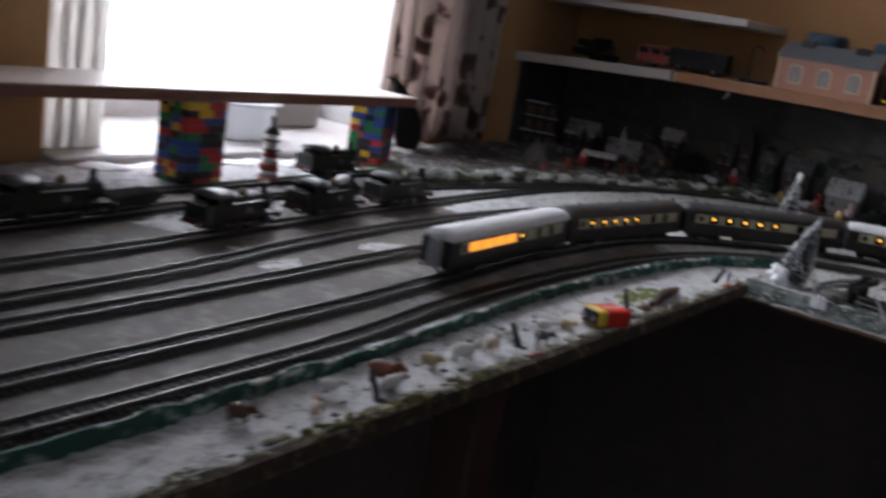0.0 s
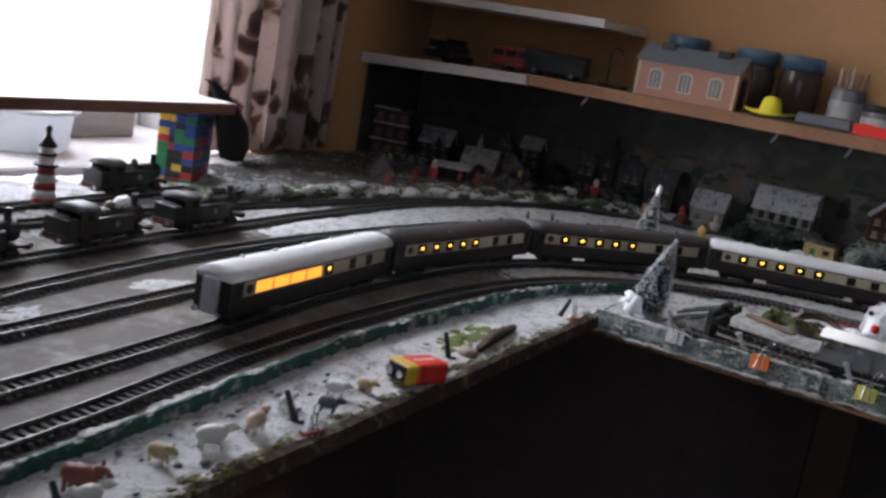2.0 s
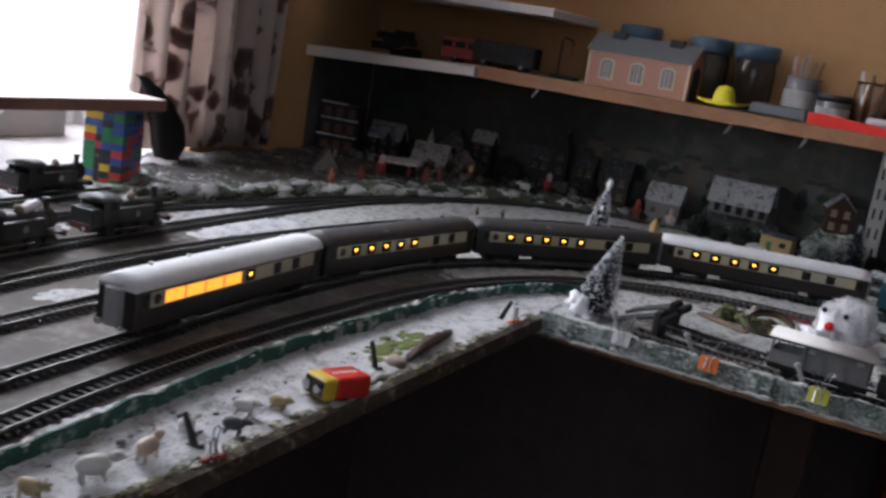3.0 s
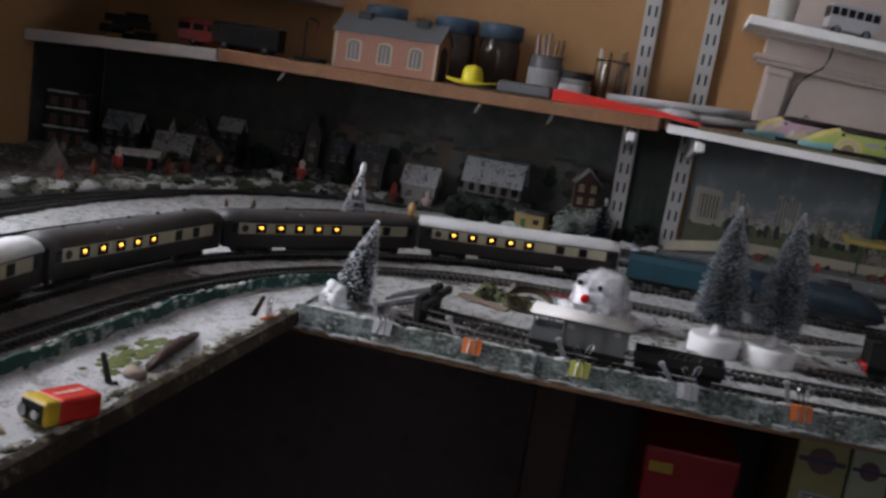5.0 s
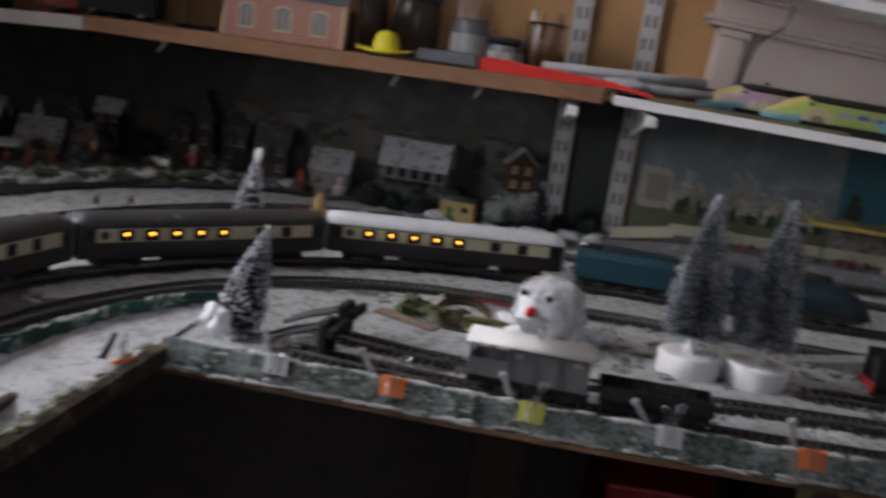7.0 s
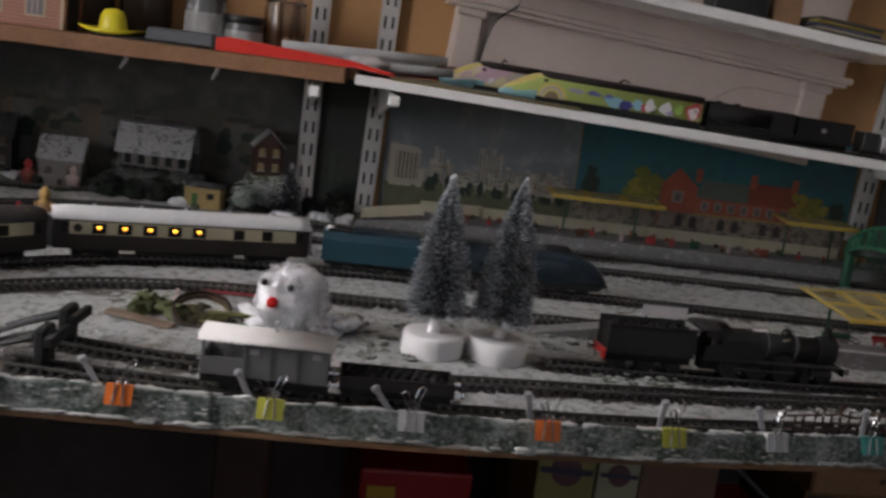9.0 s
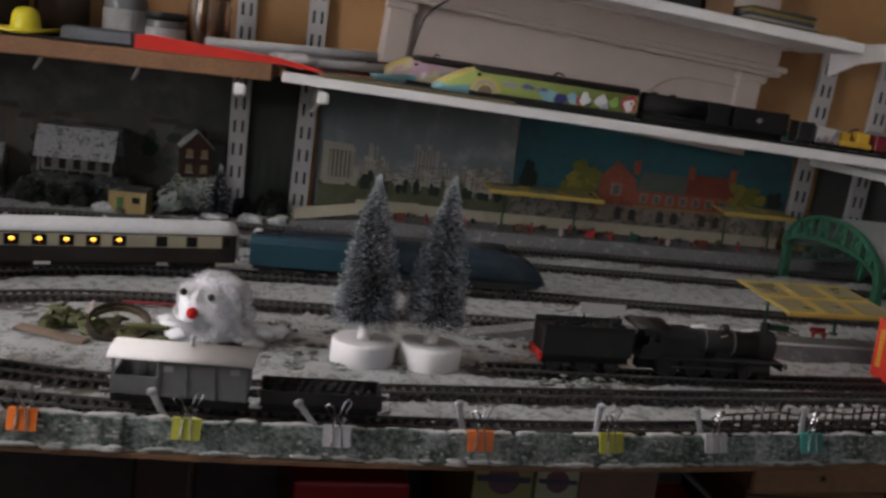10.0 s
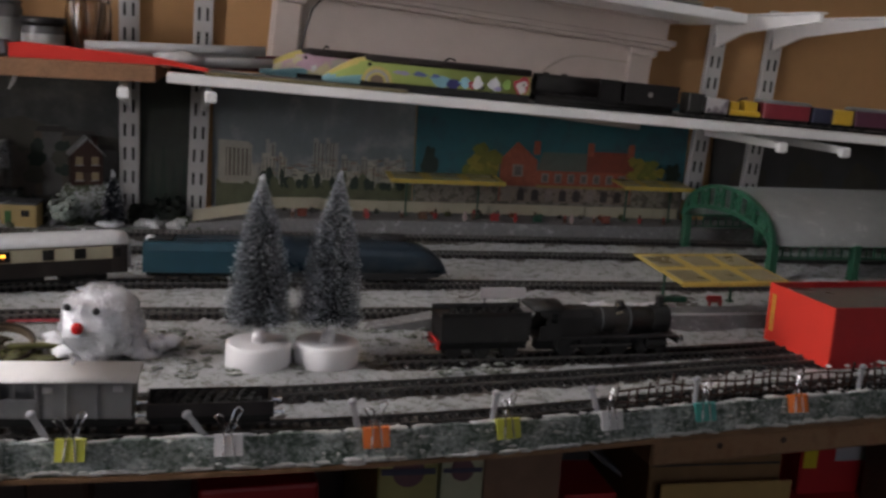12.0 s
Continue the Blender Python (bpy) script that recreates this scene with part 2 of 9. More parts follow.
slab("floor", (X0 - 1.2, Y0 - TH, ZF - 0.05), (X1 + TH, Y1 + TH, ZF), FLOORM, "dark brown carpeted floor under the railway boards", "floor")
slab("ceiling", (X0 - 1.2, Y0 - TH, ZC), (X1 + TH, Y1 + TH, ZC + 0.05), WHITE, "plain white ceiling", "ceiling")
slab("wall_north", (X0 - TH, Y1, ZF), (X1 + TH, Y1 + TH, ZC), WALL, "ochre painted wall behind the shelves")
slab("wall_east", (X1, Y0, ZF), (X1 + TH, Y1, ZC), PALEWALL, "plain pale side wall")
# the west wall round its window
WY0, WY1, WZ0, WZ1 = -0.47, 0.3, 0.0, 1.3
bm = bmesh.new()
for lo, hi in (((X0 - TH, Y0, ZF), (X0, WY0, ZC)), ((X0 - TH, WY1, ZF), (X0, Y1, ZC)), ((X0 - TH, WY0, ZF), (X0, WY1, WZ0)),
               ((X0 - TH, WY0, WZ1), (X0, WY1, ZC))):
    box(bm, [b - a for a, b in zip(lo, hi)], [(a + b) / 2 for a, b in zip(lo, hi)])
tagged(link("wall_west", bm, WALL), "ochre painted wall with a deep window opening", "wall", kind="structure")
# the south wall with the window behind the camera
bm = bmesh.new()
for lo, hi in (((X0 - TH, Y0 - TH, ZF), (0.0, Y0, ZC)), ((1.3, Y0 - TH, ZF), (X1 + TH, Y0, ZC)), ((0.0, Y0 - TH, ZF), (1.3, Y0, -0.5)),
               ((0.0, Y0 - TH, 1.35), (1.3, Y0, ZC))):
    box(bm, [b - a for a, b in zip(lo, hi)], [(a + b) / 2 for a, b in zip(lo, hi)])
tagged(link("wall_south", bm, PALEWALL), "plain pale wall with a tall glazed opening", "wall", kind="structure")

# the window's recess: white lining, sill, frame
bm = bmesh.new()
RX = X0 - 0.30
for lo, hi in (((RX, WY0 - 0.02, WZ0 - 0.02), (X0 - TH, WY0, WZ1)), ((RX, WY1, WZ0 - 0.02), (X0 - TH, WY1 + 0.02, WZ1)),
               ((RX, WY0 - 0.02, WZ1), (X0 - TH, WY1 + 0.02, WZ1 + 0.02)), ((RX, WY0 - 0.02, WZ0 - 0.04), (X0 - TH, WY1 + 0.02, WZ0 - 0.02))):
    box(bm, [b - a for a, b in zip(lo, hi)], [(a + b) / 2 for a, b in zip(lo, hi)])
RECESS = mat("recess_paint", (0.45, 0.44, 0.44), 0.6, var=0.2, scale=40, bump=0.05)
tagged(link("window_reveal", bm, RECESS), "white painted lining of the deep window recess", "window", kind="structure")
win = tagged(new("window_1"), "white framed window with bright overcast daylight", "window", kind="structure")
win.location = (RX + 0.02, (WY0 + WY1) / 2, 0)
bm = bmesh.new()
box(bm, (0.3, 0.77, 0.016), (0.165, 0, 0.005), bevel=0.003)
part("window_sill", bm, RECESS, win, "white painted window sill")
bm = bmesh.new()
for yy, zz, sy, sz in ((-0.397, 0.65, 0.03, 1.3), (0.397, 0.65, 0.03, 1.3), (0, 0.04, 0.77, 0.075), (0, 1.285, 0.77, 0.03)):
    box(bm, (0.035, sy, sz), (0, yy, zz), bevel=0.004)
part("window_frame", bm, WHITE, win)
glass = bpy.data.materials.new("window_glass")
glass.use_nodes = True
g = glass.node_tree.nodes["Principled BSDF"]
g.inputs["Transmission Weight"].default_value, g.inputs["Roughness"].default_value, g.inputs["IOR"].default_value = 1.0, 0.0, 1.02
bm = bmesh.new()
box(bm, (0.004, 0.75, 1.17), (0, 0, 0.69))
pane = part("pane", bm, glass, win)
pane.visible_shadow = False
# low bright overcast distance outside the window
SKYM = mat("overcast", (0.9, 0.92, 0.95), 1.0, var=0.02, bump=0, emit=(0.93, 0.96, 1.0), strength=3.0)
bm = bmesh.new()
box(bm, (0.02, 16, 7), (-3.5, 3, 1.2))
tagged(link("backdrop", bm, SKYM), "bright white overcast sky outside the window", "sky", kind="structure")

# ---- the railway boards ----
# the board is an L: the west leg has its free edge at x = 0, the north leg begins at y = 0 and its edge bends back to the east
EDGE_X = (0.0, 0.3, 0.38, 0.46, 0.53, 0.6, 0.66, 0.74, 0.82, 0.91, 1.1, 1.4, 2.2)
EDGE_Y = (0.0, 0.0, 0.003, 0.009, 0.016, 0.025, 0.034, 0.047, 0.06, 0.074, 0.097, 0.12, 0.15)


def front(x):
    """Where the north board's free edge lies."""
    return float(np.interp(x, EDGE_X, EDGE_Y))


bm = bmesh.new()
outline = [(0, -1.9)] + list(zip(EDGE_X, EDGE_Y)) + [(2.2, Y1), (X0, Y1), (X0, -1.9)]
for z, flip in ((0.0, False), (-0.009, True)):
    vs = [bm.verts.new((x, y, z)) for x, y in outline]
    bm.faces.new(vs if flip else vs[::-1])
bm.verts.ensure_lookup_table()
n = len(outline)
for i in range(n):
    j = (i + 1) % n
    bm.faces.new((bm.verts[i], bm.verts[j], bm.verts[n + j], bm.verts[n + i]))
bmesh.ops.recalc_face_normals(bm, faces=bm.faces)
tagged(link("baseboard", bm, BOARD), "grey painted L-shaped railway baseboard with bare brown patches", "baseboard", kind="structure")

# plan lines of the tracks
T1 = Line([(-0.10, -1.85), (-0.106, -0.62), (-0.121, -0.48), (-0.131, -0.35), (-0.131, -0.22), (-0.119, -0.04), (-0.08, 0.1), (-0.025, 0.19),
           (0.047, 0.255), (0.14, 0.295), (0.25, 0.31), (0.45, 0.315), (0.9, 0.325), (2.15, 0.34)])
T2 = Line([(-0.15, -1.85), (-0.165, -0.6), (-0.178, -0.4), (-0.192, -0.2), (-0.177, 0.05), (-0.14, 0.15), (-0.085, 0.235), (0.0, 0.32),
           (0.09, 0.38), (0.2, 0.415), (0.35, 0.43), (0.6, 0.435), (1.0, 0.44), (2.15, 0.44)])
T3 = Line([(-0.23, -1.85), (-0.25, -0.6), (-0.262, -0.35), (-0.266, -0.1), (-0.262, 0.1), (-0.235, 0.25), (-0.165, 0.4), (-0.06, 0.52),
           (0.06, 0.575), (0.2, 0.588), (0.4, 0.592), (1.0, 0.6), (2.15, 0.6)])
T4 = Line([(-0.27, -1.85), (-0.305, -0.62), (-0.33, -0.45), (-0.346, -0.3), (-0.35, -0.13), (-0.338, 0.06), (-0.302, 0.28), (-0.22, 0.48),
           (-0.12, 0.61), (0.0, 0.67), (0.15, 0.69), (0.4, 0.7), (1.0, 0.705), (2.15, 0.705)])
T5 = Line([(-0.44, -1.85), (-0.48, -0.65), (-0.505, -0.45), (-0.512, -0.25), (-0.5, 0.0), (-0.478, 0.15), (-0.447, 0.31), (-0.39, 0.47), (-0.29, 0.64),
           (-0.17, 0.735), (0.0, 0.775), (0.2, 0.78), (0.42, 0.782)])
SD1 = Line([(-0.35, -1.85), (-0.378, -0.65), (-0.402, -0.42), (-0.418, -0.25), (-0.425, -0.1), (-0.431, 0.05), (-0.432, 0.16), (-0.427, 0.27), (-0.408, 0.39), (-0.38, 0.475)])
SD2 = Line([(-0.56, -1.85), (-0.57, -0.5), (-0.585, -0.2), (-0.597, 0.0), (-0.58, 0.1), (-0.545, 0.2)])
F1 = Line([(0.09, 0.038), (0.2, 0.027), (0.3, 0.0225), (0.42, 0.026), (0.49, 0.032), (0.55, 0.039), (0.62, 0.051), (0.7, 0.067), (0.8, 0.085), (0.95, 0.108), (1.2, 0.135), (2.1, 0.185)])
F2 = Line([(0.1, 0.096), (0.2, 0.078), (0.33, 0.083), (0.45, 0.097), (0.54, 0.108), (0.64, 0.122), (0.75, 0.14), (0.86, 0.157), (1.2, 0.2), (2.1, 0.25)])
F3 = Line([(0.50, 0.166), (0.66, 0.176), (0.8, 0.19), (1.2, 0.252), (2.1, 0.32)])
TRACKS = [(T1, "main"), (T2, "main"), (T3, "main"), (T4, "main"), (T5, "main"), (SD1, "siding"), (SD2, "siding"), (F1, "siding"), (F2, "siding"), (F3, "siding")]
GAUGE = 0.0165
RT = 0.0062      # rail top
SLEEPER_MESH = None


def sleeper_mesh():
    bm = bmesh.new()
    box(bm, (0.0038, 0.031, 0.0022), (0, 0, 0.0025), taper=0.86)
    for s in (-1, 1):
        box(bm, (0.003, 0.0042, 0.0012), (0, s * GAUGE / 2, 0.0040))
    me = bpy.data.meshes.new("sleeper")
    bm.to_mesh(me)
    bm.free()
    me.materials.append(SLEEPER)
    return me


SLEEPER_MESH = sleeper_mesh()
for line, what in TRACKS:
    tr = tagged(new("railway_track"), "model railway track with black sleepers and steel rails in snow", "track", "railway tracks")
    for side in (-1, 1):
        bm = bmesh.new()
        o = side * GAUGE / 2
        ribbon(bm, line, [(o - 0.0006, 0.0036), (o + 0.0006, 0.0036), (o + 0.0006, RT), (o - 0.0006, RT)])
        part("rail", bm, RAIL, tr, "bright steel rail")
    singles = line in (T1, F1, F2)
    verts, faces = [], []
    base = [(v.co.copy()) for v in SLEEPER_MESH.vertices]
    quads = [tuple(p.vertices) for p in SLEEPER_MESH.polygons]
    k = 0
    rng = random.Random(5)
    for i in range(int(line.length / 0.0078)):
        s = 0.004 + i * 0.0078
        m = line.chord(s, 0.004)
        p = m.translation
        if singles and k < 290 and -0.62 < p.y and p.x < 0.9:
            ob = new("sleeper", SLEEPER_MESH)
            ob.matrix_world = m
            ob.parent = tr
            k += 1
        else:
            o = len(verts)
            verts.extend((m @ v)[:] for v in base)
            faces.extend(tuple(o + q for q in f) for f in quads)
    me = bpy.data.meshes.new("sleeper_bed")
    me.from_pydata(verts, [], faces)
    me.materials.append(SLEEPER)
    rows = new("sleeper_bed", me)
    rows.parent = tr
    tagged(rows, "black plastic sleepers of the track", kind="stuff")

# ---- snow: a lumpy sheet that dips under the board where it is bare ----
track_pts = [np.array([(p.x, p.y) for p in line.p]) for line, _ in TRACKS]


def near_track(x, y, sets):
    q = np.stack([x, y], -1)
    d = np.full(x.shape, 9.0)
    for pts in sets:
        for c in range(0, len(pts), 2):
            d = np.minimum(d, np.hypot(q[..., 0] - pts[c, 0], q[..., 1] - pts[c, 1]))
    return d


def snow_sheet(name, x0, x1, y0, y1, step, label, cover, material=SNOW):
    nx, ny = int((x1 - x0) / step), int((y1 - y0) / step)
    gx, gy = np.meshgrid(np.linspace(x0, x1, nx + 1), np.linspace(y0, y1, ny + 1), indexing="ij")
    d = near_track(gx, gy, track_pts)
    h = np.zeros_like(gx)
    for i in range(nx + 1):
        for j in range(ny + 1):
            x, y = gx[i, j], gy[i, j]
            v = Vector((x, y, 0))
            lump = noise.noise(v * 28) * 0.45 + noise.noise(v * 75) * 0.4 + noise.noise(v * 170) * 0.55
            c = cover(x, y)
            if c < 0:
                h[i, j] = -0.006
                continue
            h[i, j] = -0.0035 + c * (0.0045 + 0.0042 * lump) + min(max(d[i, j] - 0.02, 0), 0.02) * 0.07 * c
            if d[i, j] < 0.02:
                h[i, j] = min(h[i, j], 0.0022 if d[i, j] > 0.0165 and c > 0.5 else -0.0022) + 0.0016 * noise.noise(v * 260) * c
    verts = np.stack([gx.ravel(), gy.ravel(), h.ravel()], -1)
    idx = np.arange((nx + 1) * (ny + 1)).reshape(nx + 1, ny + 1)
    f = np.stack([idx[:-1, :-1], idx[1:, :-1], idx[1:, 1:], idx[:-1, 1:]], -1).reshape(-1, 4)
    f = f[(h.ravel()[f] > -0.0059).all(axis=1)]
    me = bpy.data.meshes.new(name)
    me.from_pydata(verts.tolist(), [], f.tolist())
    me.materials.append(material)
    me.shade_smooth()
    return tagged(new(name, me), label, "snow", kind="stuff")


def fade(v, a, b):
    return min(max((v - a) / (b - a), 0), 1)


def cover_west(x, y):
    curve = fade(y, -0.28, 0.0)
    edge = fade(x, -0.112, -0.1)
    back = fade(-x, 0.43, 0.5) * 0.9
    yard = max(curve * fade(-x, 0.15, 0.2), 0.0)
    patch = fade(noise.noise(Vector((x * 9, y * 9, 7))), 0.1, 0.4) * 0.75
    return max(edge, back, yard, fade(y, -0.02, 0.1), patch * fade(-x, 0.22, 0.26))


def cover_north(x, y):
    c = 0.55 + 0.6 * noise.noise(Vector((x * 11, y * 14, 2)))
    if y > 0.62:
        c *= 0.75
    if 0.11 < y < 0.28 and x > 0.25:
        c = max(c - 0.1, 0.45)
    if y < 0.16 and x > 0.3:
        c = max(c, 0.6)
    return min(max(c + 0.4, 0.4), 1)


snow_sheet("snow_west", -0.74, -0.001, -1.2, 0.1, 0.005, "white plaster snow over the west board", cover_west)
snow_sheet("snow_north", -0.74, 1.6, 0.1, 0.81, 0.006, "white and grey plaster snow over the north board", lambda x, y: max(cover_north(x, y), cover_west(x, y) if x < 0 else 0), FROSTED)
snow_sheet("snow_front", -0.001, 1.5, 0.004, 0.1, 0.005, "thin grey snow along the front sidings", lambda x, y: cover_north(x, y) if y > front(x) + 0.004 else -9.0, FROSTED)

# loose grains and crumbs of plaster snow between the tracks
rng = random.Random(17)
verts, faces = [], []
OCT = [(1, 0, 0), (0, 1, 0), (-1, 0, 0), (0, -1, 0), (0, 0, 0.8), (0, 0, -0.5)]
OCF = [(0, 1, 4), (1, 2, 4), (2, 3, 4), (3, 0, 4), (1, 0, 5), (2, 1, 5), (3, 2, 5), (0, 3, 5)]
for i in range(9000):
    if i < 5200:
        x, y = rng.uniform(0.02, 1.25), rng.uniform(0.008, 0.5) ** 1.0
        if i < 2600:
            y = rng.uniform(0.006, 0.16)
    elif i < 7400:
        x, y = rng.uniform(-0.4, 0.1), rng.uniform(0.0, 0.6)
    else:
        x, y = rng.uniform(-0.098, -0.004), rng.uniform(-0.9, 0.0)
    if noise.noise(Vector((x * 26, y * 26, 5))) < rng.uniform(-0.35, 0.5) or (x > 0 and y < front(x) + 0.004):
        continue
    if min(float(np.min(np.hypot(q[:, 0] - x, q[:, 1] - y))) for q in track_pts) < 0.0165 and rng.random() < 0.9:
        continue
    r = rng.uniform(0.0004, 0.0013) * (1.5 if rng.random() < 0.06 else 1)
    o = len(verts)
    a = rng.uniform(0, 6.28)
    c, s = math.cos(a) * r, math.sin(a) * r
    verts.extend((x + px * c - py * s * rng.uniform(0.6, 1), y + px * s + py * c, 0.0022 + 0.6 * r + pz * r) for px, py, pz in OCT)
    faces.extend(tuple(o + q for q in f) for f in OCF)
me = bpy.data.meshes.new("snow_grain")
me.from_pydata(verts, [], faces)
me.materials.append(mat("grain", (0.5, 0.51, 0.52), 0.95, var=0.3, scale=200, bump=0))
tagged(new("snow_grain", me), "loose white crumbs of plaster snow", "snow", kind="stuff")

# ---- the board's edges ----
bm = bmesh.new()
ribbon(bm, Line([(0.003, -1.9), (0.003, -0.02), (0.003, 0.0)]), [(-0.004, -0.0105), (0.003, -0.011), (0.005, -0.002), (0.003, 0.004), (-0.003, 0.002)], wob=0.003)
tagged(link("rough_board_edge", bm, EDGE), "rough plastered brown edge of the west board", "board edge", kind="structure")
EDGE_LINE = Line(list(zip(EDGE_X, EDGE_Y)))
bm = bmesh.new()
ribbon(bm, EDGE_LINE, [(-0.0055, -0.018), (0.001, -0.018), (0.001, -0.0145), (-0.0055, -0.0145)], wob=0.0012)
tagged(link("board_edge_batten", bm, WOOD), "thin brown wooden edge under the front strip", "board edge", kind="structure")
# the painted upright strip along the front of the north board
hs = tagged(new("hedge_strip"), "upright edging strip painted as a snowy green hedge", "edging strip")
for xa, xb, yo in ((0.002, 0.236, -0.004), (0.232, 0.43, -0.0025), (0.426, 0.61, -0.004), (0.606, 0.8, -0.0025), (0.796, 1.2, -0.004), (1.196, 2.2, -0.0025)):
    bm = bmesh.new()
    ribbon(bm, Line([(xa + (xb - xa) * q / 8, front(xa + (xb - xa) * q / 8) + yo) for q in range(9)]), [(-0.0015, -0.014), (0.0, -0.014), (0.0, 0.008), (-0.0008, 0.009), (-0.0015, 0.008)], wob=0.003)
    part("strip", bm, FASCIA, hs)
    # plaster snow crusted along its upper and lower edges
    rng = random.Random(int(xa * 1000))
    bm = bmesh.new()
    x = xa
    while x < min(xb, 1.1):
        r = rng.uniform(0.0012, 0.0032)
        if rng.random() < 0.55:
            ball(bm, r, (x, front(x) + yo + 0.0005 + rng.uniform(0, 0.003), 0.008 + rng.uniform(-0.001, 0.001)), (2.6, 0.9, 0.55), seg=7, rough=0.7)
        for k in range(rng.choice((0, 1, 2, 3))):
            ball(bm, r * rng.uniform(0.25, 0.55), (x, front(x) + yo - 0.0018, rng.uniform(-0.01, 0.006)), (rng.uniform(1, 3), 0.5, 0.8), seg=6, rough=0.7)
        if rng.random() < 0.75:
            ball(bm, r * 0.8, (x, front(x) + yo - 0.0022, -0.013 + rng.uniform(-0.001, 0.002)), (3.2, 0.6, 0.7), seg=7, rough=0.7)
        x += rng.uniform(0.003, 0.008)
    if len(bm.verts):
        tagged(part("snow_crust", bm, mat("crust", (0.5, 0.5, 0.48), 0.95, var=0.4, scale=240, bump=0.6), hs, "", True), kind="stuff")
# moss and plaster lumps on the west edge
bm = bmesh.new()
rng = random.Random(3)
for i in range(210):
    y = -0.95 + 0.94 * i / 210 + rng.uniform(-0.01, 0.01)
    ball(bm, rng.uniform(0.0016, 0.004), (-0.003 + rng.uniform(-0.006, 0.004), y, 0.003), (1, 2.2, 0.4), seg=8, rough=0.6)
tagged(link("edge_lumps", bm, mat("plaster_lumps", (0.46, 0.455, 0.42), 0.95, var=0.5, scale=240, bump=0.7, col2=(0.085, 0.08, 0.025), mix=(0.46, 0.54), scale2=20), smooth=True),
       "lumps of plaster snow and moss along the board edge", "snow", kind="stuff")
rng = random.Random(12)
bm = bmesh.new()
for i in range(420):
    y = rng.uniform(-0.76, -0.53) if i < 360 else rng.uniform(-0.3, -0.18)
    ball(bm, rng.uniform(0.0009, 0.0026), (rng.uniform(-0.007, 0.005), y, rng.uniform(-0.001, 0.0042)), (1, 1.7, 0.7), seg=6, rough=0.8)
tagged(link("edge_moss", bm, mat("olive_edge_moss", (0.13, 0.12, 0.025), 0.95, var=0.6, scale=420, bump=0.9, col2=(0.24, 0.23, 0.12), mix=(0.5, 0.62), scale2=150), smooth=True), "olive moss growing over the board edge", "moss", kind="stuff")
# the teal strip behind the animals
TL = Line([(-0.06, -1.2), (-0.065, -0.66), (-0.071, -0.55), (-0.079, -0.44), (-0.086, -0.33), (-0.083, -0.2), (-0.075, -0.05), (-0.053, 0.045), (-0.02, 0.11), (0.0, 0.12)])
ts = tagged(new("teal_edging_strip"), "teal green painted cardboard strip beside the track", "edging strip")
for i in range(7):
    bm = bmesh.new()
    ribbon(bm, TL, [(-0.0012, 0), (0.0012, 0), (0.0012, 0.014), (-0.0012, 0.014)], s0=TL.length * i / 7 - (0.002 if i else 0), s1=TL.length * (i + 1) / 7, wob=0.0035)
    ob = part("strip", bm, TEAL, ts)
    ob.location = (0.0005 * (i % 2), 0, 0.0004 * (i % 2))
rng = random.Random(44)
bm = bmesh.new()
for i in range(150):
    p = TL.at(0.4 + (TL.length - 0.42) * (i + rng.random()) / 150)
    ball(bm, rng.uniform(0.001, 0.0028), (p.x + rng.uniform(-0.003, 0.003), p.y, rng.choice((0.002, 0.003, 0.013))), (1.1, 2.6, 0.6), seg=7, rough=0.7)
tagged(part("snow_crust", bm, mat("crust", (0.5, 0.5, 0.48)), ts, "", True), kind="stuff")

# ---- legs and dark space under the boards ----
for i, (x, y) in enumerate(((-0.05, -0.5), (0.25, 0.12), (0.95, 0.1), (-0.05, -1.2), (1.6, 0.1))):
    slab("table_leg", (x - 0.022, y - 0.022, ZF), (x + 0.022, y + 0.022, -0.014), DARKWOOD, "dark wooden leg under the railway board", "table leg", kind="", bevel=0.003)

# unseen panels, added in a dark colour to stand for the shade down there
slab("wall_under_north", (-0.6, 0.5, ZF), (2.2, 0.52, -0.014), UNDERSHADE, "added dark panel standing in for the shade under the board")
slab("wall_under_west", (-0.5, -1.9, ZF), (-0.48, 0.5, -0.014), UNDERSHADE, "added dark panel standing in for the shade under the board")

# ---- shelves on the north wall ----
bm = bmesh.new()
box(bm, (0.345, 0.235, 0.0185), (-0.1725, 0, 0), bevel=0.0015)
sh = tagged(link("shelf_board", bm, mat("shelf_white", (0.5, 0.48, 0.46), 0.5, var=0.12)), "long wooden shelf with a white front edge at its far end", "shelf", "wall shelves")
sh.matrix_world = pose(-0.405, 0.6975, 0.2093, 0, -2.4, 0)
bm = bmesh.new()
box(bm, (0.686, 0.235, 0.02), (-0.057, 0.6975, 0.21), bevel=0.0015)
tagged(link("shelf_board", bm, CHIP), "brown raw chipboard shelf with a worn front edge", "shelf", "wall shelves")
bm = bmesh.new()
box(bm, (1.9, 0.235, 0.012), (0.95, 0, 0), bevel=0.0015)
ob = link("shelf_board", bm, WHITE)
ob.matrix_world = pose(0.298, 0.6975, 0.207, 0, 2.1, 0)
tagged(ob, "long white shelf board carrying model trains", "shelf", "wall shelves")
bm = bmesh.new()
box(bm, (0.46, 0.22, 0.014), (-0.518, 0.702, 0.322), bevel=0.0015)
tagged(link("shelf_board", bm, mat("shelf_white", (0.6, 0.58, 0.56))), "short upper white shelf in the corner", "shelf", "wall shelves")

